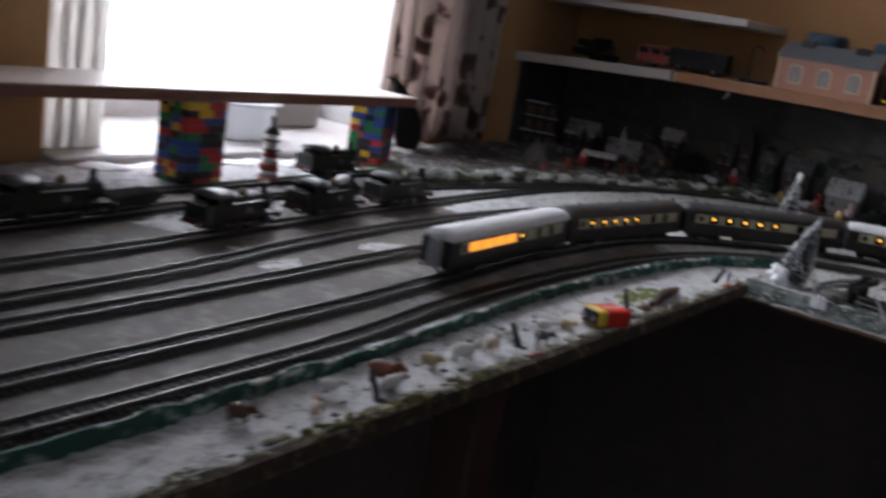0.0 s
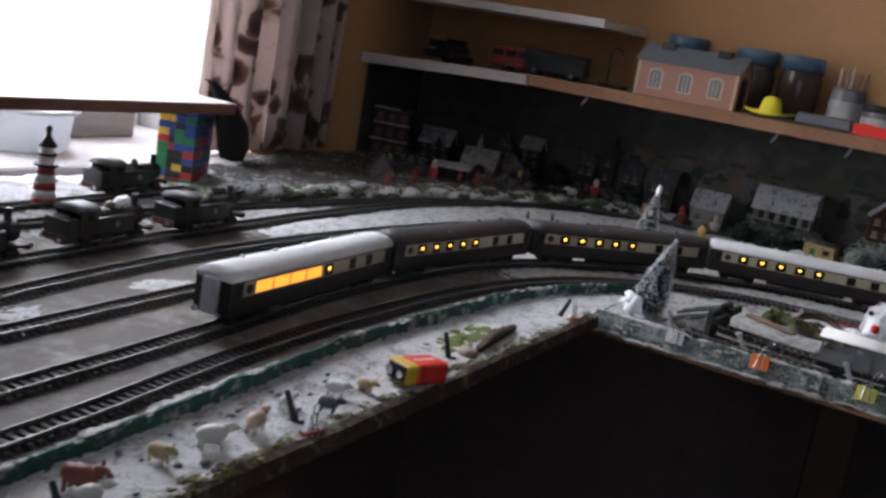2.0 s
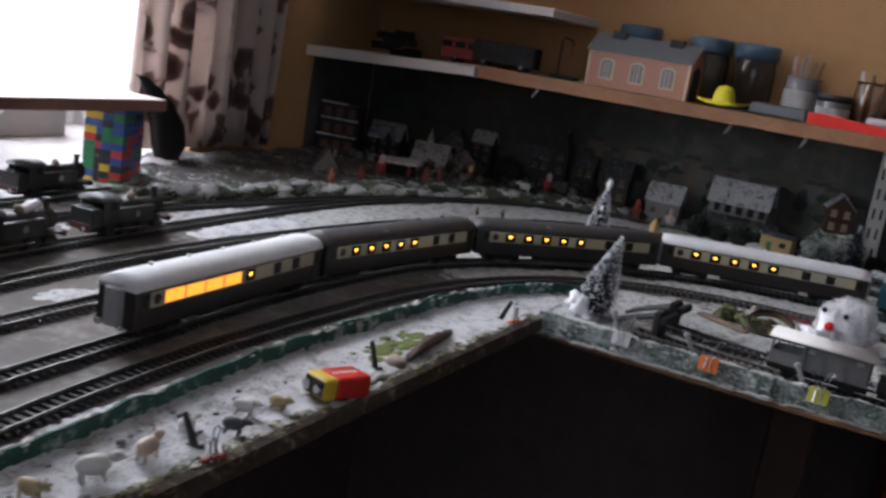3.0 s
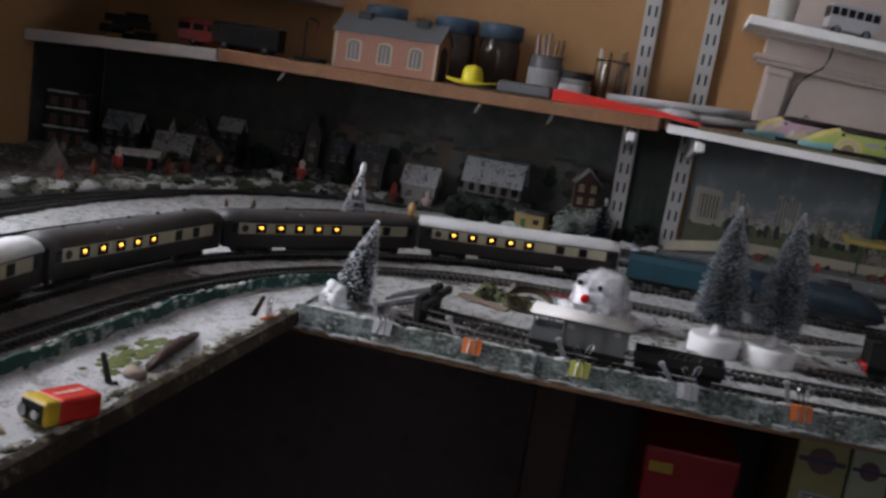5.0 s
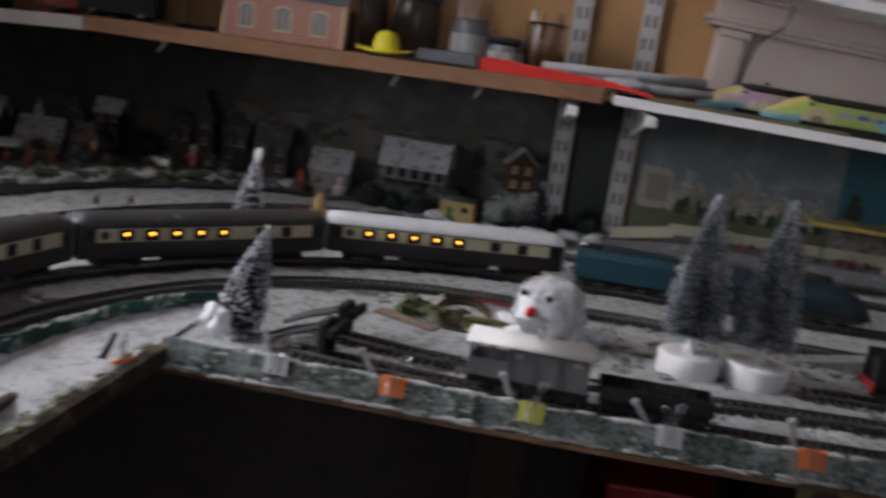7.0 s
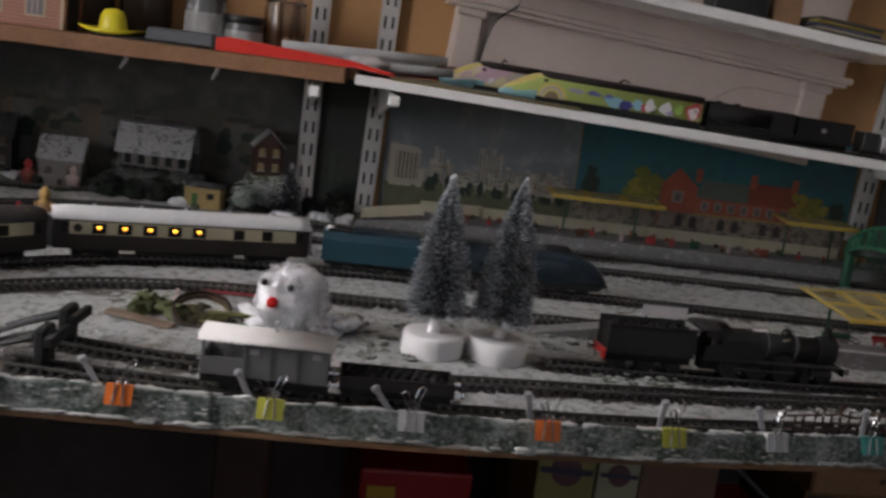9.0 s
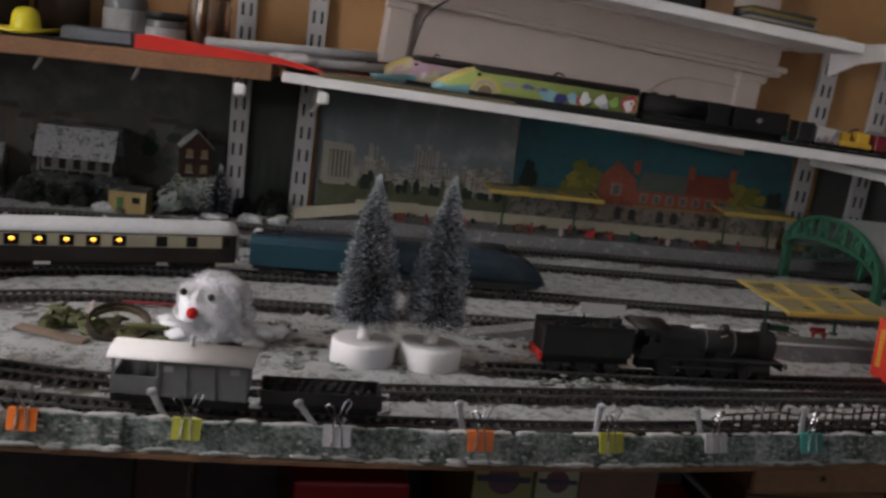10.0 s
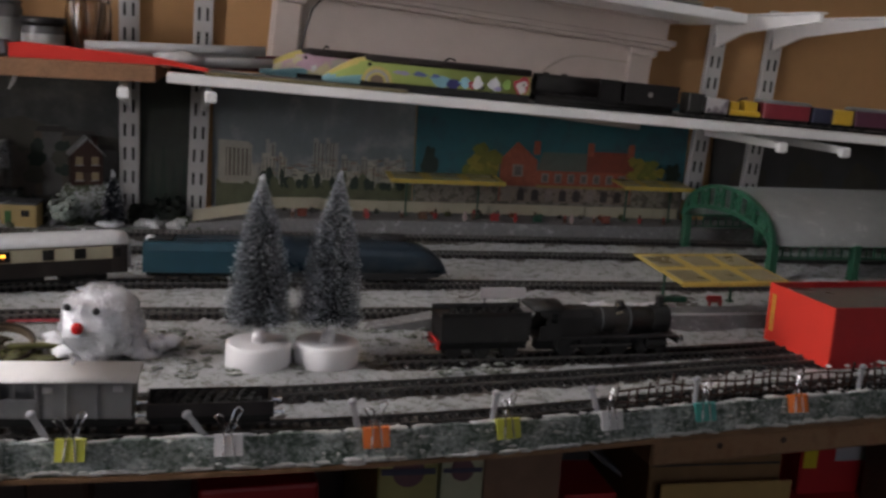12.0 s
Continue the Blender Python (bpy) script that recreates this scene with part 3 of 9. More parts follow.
# ---- rolling stock ----
UMBER = mat("umber_paint", (0.02, 0.014, 0.012), 0.35, var=0.25, scale=120, bump=0.03)
CREAMP = mat("coach_cream", (0.42, 0.38, 0.27), 0.4, var=0.15, scale=120, bump=0.03)
ROOFW = mat("snowy_white_roof", (0.62, 0.63, 0.64), 0.7, var=0.2, scale=160, bump=0.25)
ROOFG = mat("dark_grey_roof", (0.05, 0.05, 0.052), 0.5, var=0.3, scale=120, bump=0.1, col2=(0.3, 0.31, 0.32), mix=(0.6, 0.7), scale2=30)
PANE = mat("dark_coach_glass", (0.012, 0.012, 0.012), 0.28, var=0.1, bump=0.0, spec=0.25)
LAMP = mat("lit_table_lamp", (0.9, 0.6, 0.15), 0.5, var=0.0, bump=0, emit=(1.0, 0.48, 0.04), strength=2.8)
LAMPLOW = mat("lit_lamp_base", (0.6, 0.25, 0.1), 0.5, var=0.0, bump=0, emit=(1.0, 0.2, 0.02), strength=0.6)
LITWIN = mat("lit_saloon_window", (0.9, 0.5, 0.1), 0.5, var=0.3, scale=60, bump=0, emit=(1.0, 0.36, 0.03), strength=1.1)
BLUE = mat("garter_blue", (0.009, 0.022, 0.034), 0.3, var=0.25, scale=60, bump=0.03, col2=(0.03, 0.035, 0.04), mix=(0.5, 0.65))
TENDER = mat("tender_blue", (0.011, 0.05, 0.07), 0.35, var=0.2, scale=60, bump=0.03)
LOCOBLACK = mat("loco_black", (0.015, 0.0145, 0.014), 0.55, var=0.45, scale=90, bump=0.08, col2=(0.035, 0.036, 0.038), mix=(0.55, 0.7))
LOCOGREEN = mat("dark_loco_green", (0.012, 0.015, 0.014), 0.4, var=0.3, scale=90, bump=0.05, col2=(0.04, 0.042, 0.042), mix=(0.5, 0.7))
MAROON = mat("buffer_red", (0.07, 0.01, 0.01), 0.45, var=0.2, bump=0.03)
BRASS = mat("brass", (0.2, 0.165, 0.12), 0.45, metal=0.4, var=0.3)
COAL = mat("coal", (0.01, 0.01, 0.01), 0.8, var=0.5, scale=500, bump=1.0)
VANGREY = mat("van_grey", (0.15, 0.15, 0.15), 0.6, var=0.25, scale=90, bump=0.08)
SNOWPUFF = mat("snow_lump", (0.8, 0.8, 0.82), 0.95, var=0.15, scale=260, bump=0.5)
WHEELS = {}


def wheel_mesh(r):
    if r not in WHEELS:
        bm = bmesh.new()
        lathe(bm, [(r * 0.18, 0.0012), (r * 0.3, 0.0016), (r * 0.82, 0.0012), (r * 0.86, 0.0018), (r, 0.0018), (r, -0.0008), (r * 1.09, -0.001), (r * 1.09, -0.0018), (r * 0.3, -0.0018)], rot=(90, 0, 0), seg=18)
        bmesh.ops.recalc_face_normals(bm, faces=bm.faces)
        me = bpy.data.meshes.new("wheel")
        bm.to_mesh(me)
        bm.free()
        me.materials.append(mat("wheel_steel", (0.05, 0.05, 0.05), 0.45, metal=0.6, var=0.3))
        WHEELS[r] = me
    return WHEELS[r]


def wheels(parent, xs, r):
    for x in xs:
        for s in (-1, 1):
            w = new("wheel", wheel_mesh(r))
            w.parent = parent
            w.matrix_local = pose(x, s * 0.0076, r, 0, 0, 0 if s < 0 else 180)


def along(bm, poly, x0, x1):
    """Pulls a cross-section of (y, z) along x."""
    return prism(bm, poly, x1 - x0, pose((x0 + x1) / 2, 0, 0, 0, 0, 90))


def arch(w, z0, rise, n=9, drop=0.0):
    """An arched roof section."""
    pts = [(w * math.cos(a), z0 + rise * math.sin(a)) for a in [math.pi * i / (n - 1) for i in range(n)]]
    return pts + ([(-w, z0 - drop), (w, z0 - drop)] if drop else [])


def loft(bm, stations, n=14):
    """Rounded body through stations of (x, half width, bottom, top, squareness)."""
    rings = []
    for x, w, zb, zt, sq in stations:
        ring = []
        for i in range(n):
            a = math.pi * i / (n - 1)
            c, s = math.cos(a), math.sin(a)
            y = w * math.copysign(abs(c) ** sq, c)
            mid = zb + (zt - zb) * 0.35
            ring.append(bm.verts.new((x, y, mid + (zt - mid) * max(s, 0.0) ** sq)))
        ring.append(bm.verts.new((x, -w * 0.98, zb)))
        ring.append(bm.verts.new((x, w * 0.98, zb)))
        rings.append(ring)
    for a, b in zip(rings, rings[1:]):
        m = len(a)
        for k in range(m):
            j = (k + 1) % m
            bm.faces.new((a[k], a[j], b[j], b[k]))
    bm.faces.new(rings[0])
    bm.faces.new(rings[-1][::-1])
    bmesh.ops.recalc_face_normals(bm, faces=bm.faces)


def bogie(parent, x):
    bm = bmesh.new()
    for s in (-1, 1):
        box(bm, (0.044, 0.002, 0.006), (x, s * 0.0105, 0.0075), bevel=0.0006)
        for dx in (-0.0165, 0.0165):
            box(bm, (0.006, 0.003, 0.005), (x + dx, s * 0.0118, 0.0062), bevel=0.0006)
    box(bm, (0.01, 0.022, 0.004), (x, 0, 0.0095))
    b = part("bogie", bm, BLACKM, parent)
    wheels(b, (x - 0.0165, x + 0.0165), 0.0062)


def buffers(parent, x, w=0.0115, z=0.0135):
    d = 1 if x > 0 else -1
    for s in (-1, 1):
        bm = bmesh.new()
        cyl(bm, 0.0013, 0.006, (x + d * 0.003, s * w, z), (0, 90, 0), seg=8)
        cyl(bm, 0.0028, 0.0012, (x + d * 0.0063, s * w, z), (0, 90, 0), seg=12)
        part("buffer", bm, STEEL, parent)


def make_coach(m, roof, label, lit=5, saloon=False):
    L, Wd = 0.258, 0.0178
    t = thing("pullman_coach", m, label, "coach", "coaches of the running train")
    bm = bmesh.new()
    along(bm, [(-Wd, 0.011), (Wd, 0.011), (Wd * 1.01, 0.02), (Wd, 0.041), (-Wd, 0.041), (-Wd * 1.01, 0.02)], -L / 2, L / 2)
    bmesh.ops.recalc_face_normals(bm, faces=bm.faces)
    body = part("body", bm, UMBER, t)
    bm = bmesh.new()
    sec = arch(Wd * 1.03, 0.0412, 0.0105, 13, drop=0.001)
    prof = [(-L / 2 - 0.001, 0.86), (-L / 2 + 0.012, 1.0), (L / 2 - 0.012, 1.0), (L / 2 + 0.001, 0.86)]
    rings = [[bm.verts.new((x, y, 0.0402 + (z - 0.0402) * k)) for y, z in sec] for x, k in prof]
    for a, b in zip(rings, rings[1:]):
        for i in range(len(sec)):
            j = (i + 1) % len(sec)
            bm.faces.new((a[i], a[j], b[j], b[i]))
    bm.faces.new(rings[0])
    bm.faces.new(rings[-1][::-1])
    bmesh.ops.recalc_face_normals(bm, faces=bm.faces)
    rf = part("roof", bm, roof, t, "roof dusted with snow", smooth=True)
    for x in (-0.09, -0.045, 0.0, 0.045, 0.09):
        bm = bmesh.new()
        cyl(bm, 0.002, 0.002, (x, 0.004, 0.0525), seg=10)
        part("ventilator", bm, roof, rf)
    for s in (-1, 1):
        y = s * (Wd + 0.0003)
        bm = bmesh.new()
        box(bm, (L - 0.03, 0.0008, 0.0125), (0, y, 0.0325), bevel=0.0002)
        band = part("cream_band", bm, CREAMP, t, "cream upper panel")
        xs = [-0.086 + 0.0245 * i for i in range(5)] + [0.053, 0.083]
        for i, x in enumerate(xs):
            bm = bmesh.new()
            wide = 0.0135 if i < 5 else 0.011
            if saloon and i < 4:
                box(bm, (0.022, 0.0008, 0.0095), (x, y + s * 0.0004, 0.0328))
                part("window", bm, LITWIN, t, "brightly lit orange saloon window")
                continue
            box(bm, (wide, 0.0008, 0.0105), (x, y + s * 0.0005, 0.0325), bevel=0.0002)
            w = part("window", bm, PANE, t)
            if i < lit:
                bm = bmesh.new()
                ball(bm, 0.0026, (x, y + s * 0.0009, 0.0336), (1.0, 0.1, 0.55), seg=12)
                part("table_lamp", bm, LAMP, w, "glowing yellow table lamp", True)
                bm = bmesh.new()
                ball(bm, 0.0024, (x, y + s * 0.0007, 0.0312), (0.9, 0.1, 0.9), seg=10)
                part("lamp_base", bm, LAMPLOW, w, "", True)
        for x in (-0.119, 0.119):
            bm = bmesh.new()
            box(bm, (0.011, 0.0008, 0.026), (x, y, 0.026), bevel=0.0003)
            d = part("door", bm, UMBER, t)
            bm = bmesh.new()
            box(bm, (0.006, 0.0006, 0.009), (x, y + s * 0.0005, 0.0325))
            part("door_window", bm, PANE, d)
        bm = bmesh.new()
        cyl(bm, 0.0042, 0.0006, (-0.106, y + s * 0.0005, 0.0325), (90, 0, 0), seg=14)
        part("crest", bm, UMBER, t)
        bm = bmesh.new()
        box(bm, (0.1, 0.0012, 0.004), (0, s * 0.0135, 0.0085), bevel=0.0004)
        part("underframe_truss", bm, BLACKM, t)
    for x in (-0.088, 0.088):
        bogie(t, x)
    for d in (-1, 1):
        bm = bmesh.new()
        box(bm, (0.006, 0.015, 0.03), (d * (L / 2 + 0.003), 0, 0.027), bevel=0.001)
        part("gangway", bm, mat("gangway_pale", (0.35, 0.35, 0.36), 0.8), t, "pale grey corridor connector")
        buffers(t, d * L / 2)
    return t


def make_streamliner(m):
    t = thing("streamlined_locomotive", m, "dark blue streamlined steam locomotive on the curved track", "locomotive")
    bm = bmesh.new()
    W = 0.0172
    loft(bm, [(-0.095, W, 0.012, 0.049, 0.5), (-0.058, W, 0.012, 0.0492, 0.55), (-0.055, W, 0.012, 0.0475, 0.7), (0.02, W, 0.012, 0.0472, 0.72), (0.055, W, 0.012, 0.0462, 0.72),
              (0.075, W * 0.99, 0.012, 0.0435, 0.72), (0.092, W * 0.95, 0.0115, 0.037, 0.72), (0.103, W * 0.86, 0.011, 0.028, 0.7), (0.109, W * 0.7, 0.011, 0.019, 0.7)], 16)
    body = part("casing", bm, BLUE, t, "", True)
    bm = bmesh.new()
    loft(bm, [(0.028, 0.003, 0.044, 0.0505, 0.8), (0.04, 0.0046, 0.044, 0.053, 0.8), (0.062, 0.0046, 0.042, 0.0525, 0.8), (0.066, 0.003, 0.042, 0.049, 0.8)], 10)
    part("chimney", bm, BLACK, t, "", True)
    for s in (-1, 1):
        bm = bmesh.new()
        prism(bm, [(-0.06, 0.007), (0.05, 0.006), (0.1, 0.0085), (0.105, 0.013), (-0.06, 0.013)], 0.001, pose(0, s * 0.0166, 0))
        part("valance", bm, BLACK, t)
        bm = bmesh.new()
        box(bm, (0.018, 0.0006, 0.011), (-0.078, s * 0.0174, 0.037), bevel=0.0003)
        part("cab_window", bm, PANE, t)
        bm = bmesh.new()
        box(bm, (0.05, 0.0012, 0.002), (0.0, s * 0.0128, 0.008), bevel=0.0004)
        part("connecting_rod", bm, STEEL, t)
    wheels(t, (-0.026, 0.0, 0.026), 0.0115)
    wheels(t, (-0.062,), 0.0072)
    wheels(t, (0.06, 0.084), 0.0062)
    bm = bmesh.new()
    box(bm, (0.19, 0.012, 0.008), (0, 0, 0.009))
    part("frames", bm, BLACKM, t)
    buffers(t, 0.104, 0.0115, 0.012)
    # the tender is coupled behind
    tt = thing("tender", m @ pose(-0.156, 0, 0), "teal blue corridor tender coupled behind the locomotive", "tender")
    bm = bmesh.new()
    along(bm, [(-0.0168, 0.011), (0.0168, 0.011), (0.0172, 0.034), (0.0155, 0.041), (0.0125, 0.0425), (-0.0125, 0.0425), (-0.0155, 0.041), (-0.0172, 0.034)], -0.053, 0.053)
    part("tank", bm, TENDER, tt)
    bm = bmesh.new()
    along(bm, [(-0.0125, 0.0424), (0.0125, 0.0424), (0.0105, 0.046), (-0.0105, 0.046)], -0.02, 0.052)
    part("coal_space_cover", bm, BLUE, tt)
    bm = bmesh.new()
    box(bm, (0.026, 0.02, 0.003), (-0.036, 0, 0.0436), bevel=0.001)
    part("coal_hole", bm, BLACKM, tt)
    bm = bmesh.new()
    ball(bm, 0.006, (-0.046, 0, 0.044), (0.8, 1.3, 0.5), rough=0.4)
    part("snow_patch", bm, SNOWPUFF, tt)
    bm = bmesh.new()
    box(bm, (0.1, 0.022, 0.006), (0, 0, 0.0085), bevel=0.001)
    part("frames", bm, BLACKM, tt)
    wheels(tt, (-0.036, -0.012, 0.012, 0.036), 0.0072)
    buffers(tt, -0.053)


def make_tank_engine(m, snow=False):
    t = thing("tank_locomotive", m, "small black tank locomotive with a rounded cab roof", "locomotive", "tank locomotives in the yard")
    bm = bmesh.new()
    cyl(bm, 0.0098, 0.078, (0.014, 0, 0.027), (0, 90, 0), seg=20)
    part("boiler", bm, LOCOGREEN, t, "", True)
    bm = bmesh.new()
    cyl(bm, 0.0103, 0.013, (0.05, 0, 0.027), (0, 90, 0), seg=20)
    cyl(bm, 0.0085, 0.002, (0.0575, 0, 0.027), (0, 90, 0), seg=20)
    part("smokebox", bm, LOCOBLACK, t)
    for s in (-1, 1):
        bm = bmesh.new()
        box(bm, (0.064, 0.0062, 0.0165), (0.002, s * 0.0138, 0.0235), bevel=0.0008)
        part("side_tank", bm, LOCOGREEN, t)
        bm = bmesh.new()
        cyl(bm, 0.0036, 0.0005, (0.006, s * 0.0171, 0.0235), (90, 0, 0), seg=14)
        part("emblem", bm, mat("pale_emblem", (0.25, 0.24, 0.22), 0.6), t)
        bm = bmesh.new()
        box(bm, (0.026, 0.0014, 0.0255), (-0.036, s * 0.0162, 0.0285), bevel=0.0005)
        part("cab_side", bm, LOCOGREEN, t)
        bm = bmesh.new()
        box(bm, (0.009, 0.0006, 0.009), (-0.033, s * 0.0171, 0.0355), bevel=0.0003)
        part("cab_opening", bm, BLACKM, t)
        bm = bmesh.new()
        box(bm, (0.052, 0.0011, 0.0018), (0.0, s * 0.0112, 0.0078), bevel=0.0004)
        part("coupling_rod", bm, STEEL, t)
        bm = bmesh.new()
        cyl(bm, 0.0038, 0.016, (0.043, s * 0.0125, 0.009), (0, 90, 0), seg=12)
        part("cylinder", bm, LOCOBLACK, t)
    bm = bmesh.new()
    box(bm, (0.0014, 0.032, 0.028), (-0.0245, 0, 0.029), bevel=0.0004)
    part("cab_front", bm, LOCOGREEN, t)
    bm = bmesh.new()
    along(bm, arch(0.0178, 0.0405, 0.0055, 11, drop=0.0012), -0.053, -0.0215)
    bmesh.ops.recalc_face_normals(bm, faces=bm.faces)
    part("cab_roof", bm, mat("grey_cab_roof", (0.06, 0.062, 0.066), 0.4, var=0.3, scale=80, bump=0.1), t, "dark grey cab roof", True)
    bm = bmesh.new()
    box(bm, (0.016, 0.032, 0.021), (-0.057, 0, 0.0225), bevel=0.0008)
    bk = part("bunker", bm, LOCOGREEN, t)
    bm = bmesh.new()
    ball(bm, 0.007, (-0.057, 0, 0.033), (0.9, 1.8, 0.35), rough=0.4, seg=10)
    part("coal", bm, COAL, bk)
    bm = bmesh.new()
    lathe(bm, [(0.0046, 0), (0.0036, 0.002), (0.0032, 0.009), (0.0042, 0.0105), (0.0042, 0.0115), (0.0028, 0.0115)], (0.05, 0, 0.0365), seg=14)
    part("chimney", bm, LOCOBLACK, t, "", True)
    bm = bmesh.new()
    lathe(bm, [(0.0054, 0), (0.0048, 0.003), (0.0046, 0.0055), (0.0026, 0.008), (0.0006, 0.0086)], (0.012, 0, 0.036), seg=14)
    part("dome", bm, BRASS, t, "dull brass dome", True)
    bm = bmesh.new()
    box(bm, (0.128, 0.0335, 0.0018), (-0.001, 0, 0.0155), bevel=0.0004)
    part("footplate", bm, LOCOBLACK, t)
    bm = bmesh.new()
    box(bm, (0.118, 0.013, 0.009), (0, 0, 0.0105), bevel=0.0006)
    part("frames", bm, BLACKM, t)
    for x in (-0.0655, 0.0635):
        bm = bmesh.new()
        box(bm, (0.0018, 0.033, 0.0066), (x, 0, 0.0135), bevel=0.0004)
        part("buffer_beam", bm, MAROON, t, "dark red buffer beam")
        buffers(t, x)
    wheels(t, (-0.026, 0.0, 0.026), 0.0098)
    if snow:
        bm = bmesh.new()
        ball(bm, 0.006, (0.028, 0, 0.0415), (2.0, 1.1, 0.8), rough=0.35, seg=14, rot=(0, -18, 0))
        part("snow_lump", bm, SNOWPUFF, t, "lump of white snow on the boiler", True)
    return t


def make_tender_engine(m):
    t = thing("black_tender_locomotive", m, "weathered black steam locomotive standing in the snow", "locomotive")
    bm = bmesh.new()
    cyl(bm, 0.0112, 0.086, (0.045, 0, 0.0285), (0, 90, 0), r2=0.0102, seg=22)
    part("boiler", bm, LOCOBLACK, t, "", True)
    for x in (0.03, 0.06):
        bm = bmesh.new()
        cyl(bm, 0.0114, 0.0012, (x, 0, 0.0285), (0, 90, 0), seg=22)
        part("boiler_band", bm, GREY, t)
    bm = bmesh.new()
    along(bm, [(-0.0128, 0.016), (0.0128, 0.016), (0.0128, 0.033), (0.009, 0.0395), (-0.009, 0.0395), (-0.0128, 0.033)], -0.018, 0.018)
    part("firebox", bm, LOCOBLACK, t)
    bm = bmesh.new()
    cyl(bm, 0.0116, 0.018, (0.095, 0, 0.0285), (0, 90, 0), seg=22)
    cyl(bm, 0.0095, 0.003, (0.105, 0, 0.0285), (0, 90, 0), r2=0.007, seg=22)
    part("smokebox", bm, BLACKM, t)
    bm = bmesh.new()
    lathe(bm, [(0.005, 0), (0.004, 0.0025), (0.0037, 0.0065), (0.0046, 0.0085), (0.003, 0.0085)], (0.095, 0, 0.0392), seg=14)
    part("chimney", bm, BLACKM, t, "", True)
    bm = bmesh.new()
    lathe(bm, [(0.0055, 0), (0.005, 0.003), (0.003, 0.0055), (0.0006, 0.006)], (0.052, 0, 0.0385), seg=14)
    part("dome", bm, LOCOBLACK, t, "", True)
    bm = bmesh.new()
    cyl(bm, 0.0008, 0.02, (0.045, -0.0108, 0.036), (70, 0, 0), seg=6)
    ball(bm, 0.0016, (0.045, -0.008, 0.042), seg=8)
    part("brass_pipe", bm, BRASS, t, "thin brass pipe")
    for s in (-1, 1):
        bm = bmesh.new()
        prism(bm, [(-0.038, 0.016), (-0.017, 0.016), (-0.017, 0.041), (-0.038, 0.041), (-0.038, 0.036), (-0.031, 0.034), (-0.031, 0.028), (-0.038, 0.026)], 0.0012, pose(0, s * 0.0162, 0))
        part("cab_side", bm, LOCOBLACK, t)
        bm = bmesh.new()
        box(bm, (0.006, 0.0006, 0.008), (-0.024, s * 0.017, 0.034), bevel=0.0003)
        part("cab_window", bm, PANE, t)
        bm = bmesh.new()
        cyl(bm, 0.0044, 0.02, (0.088, s * 0.0132, 0.0105), (0, 90, 0), seg=12)
        part("cylinder", bm, BLACKM, t)
        bm = bmesh.new()
        box(bm, (0.066, 0.0012, 0.002), (0.03, s * 0.0115, 0.009), bevel=0.0004)
        part("coupling_rod", bm, mat("dirty_steel", (0.12, 0.115, 0.11), 0.5, metal=0.7), t)
    bm = bmesh.new()
    along(bm, arch(0.0172, 0.041, 0.0048, 11, drop=0.001), -0.046, -0.015)
    bmesh.ops.recalc_face_normals(bm, faces=bm.faces)
    part("cab_roof", bm, LOCOBLACK, t, "", True)
    bm = bmesh.new()
    box(bm, (0.15, 0.034, 0.0018), (0.034, 0, 0.0165), bevel=0.0004)
    part("footplate", bm, LOCOBLACK, t)
    bm = bmesh.new()
    box(bm, (0.14, 0.012, 0.01), (0.034, 0, 0.0105))
    part("frames", bm, BLACKM, t)
    bm = bmesh.new()
    box(bm, (0.0018, 0.033, 0.0066), (0.1105, 0, 0.0135), bevel=0.0004)
    part("buffer_beam", bm, BLACKM, t)
    wheels(t, (-0.006, 0.022, 0.05), 0.0118)
    wheels(t, (0.076, 0.096), 0.0062)
    buffers(t, 0.111)
    tt = thing("tender", m @ pose(-0.092, 0, 0), "black coal tender with a red rear lamp bracket", "tender")
    bm = bmesh.new()
    along(bm, [(-0.0166, 0.0155), (0.0166, 0.0155), (0.0168, 0.036), (0.0178, 0.0395), (0.0168, 0.04), (0.0156, 0.036), (-0.0156, 0.036), (-0.0168, 0.04), (-0.0178, 0.0395), (-0.0168, 0.036)], -0.044, 0.044)
    part("tank", bm, LOCOBLACK, tt)
    bm = bmesh.new()
    for i in range(26):
        ball(bm, random.Random(i).uniform(0.002, 0.0042), (-0.028 + 0.0026 * i, 0.009 * math.sin(i * 2.4), 0.0365), rough=0.5, seg=6)
    tagged(part("coal", bm, COAL, tt), kind="stuff")
    bm = bmesh.new()
    box(bm, (0.088, 0.02, 0.007), (0, 0, 0.0115), bevel=0.0008)
    part("frames", bm, BLACKM, tt)
    wheels(tt, (-0.028, 0.0, 0.028), 0.0078)
    bm = bmesh.new()
    box(bm, (0.003, 0.033, 0.008), (-0.0455, 0, 0.0135), bevel=0.0006)
    part("buffer_beam", bm, RED, tt, "bright red buffer beam")
    buffers(tt, -0.047)


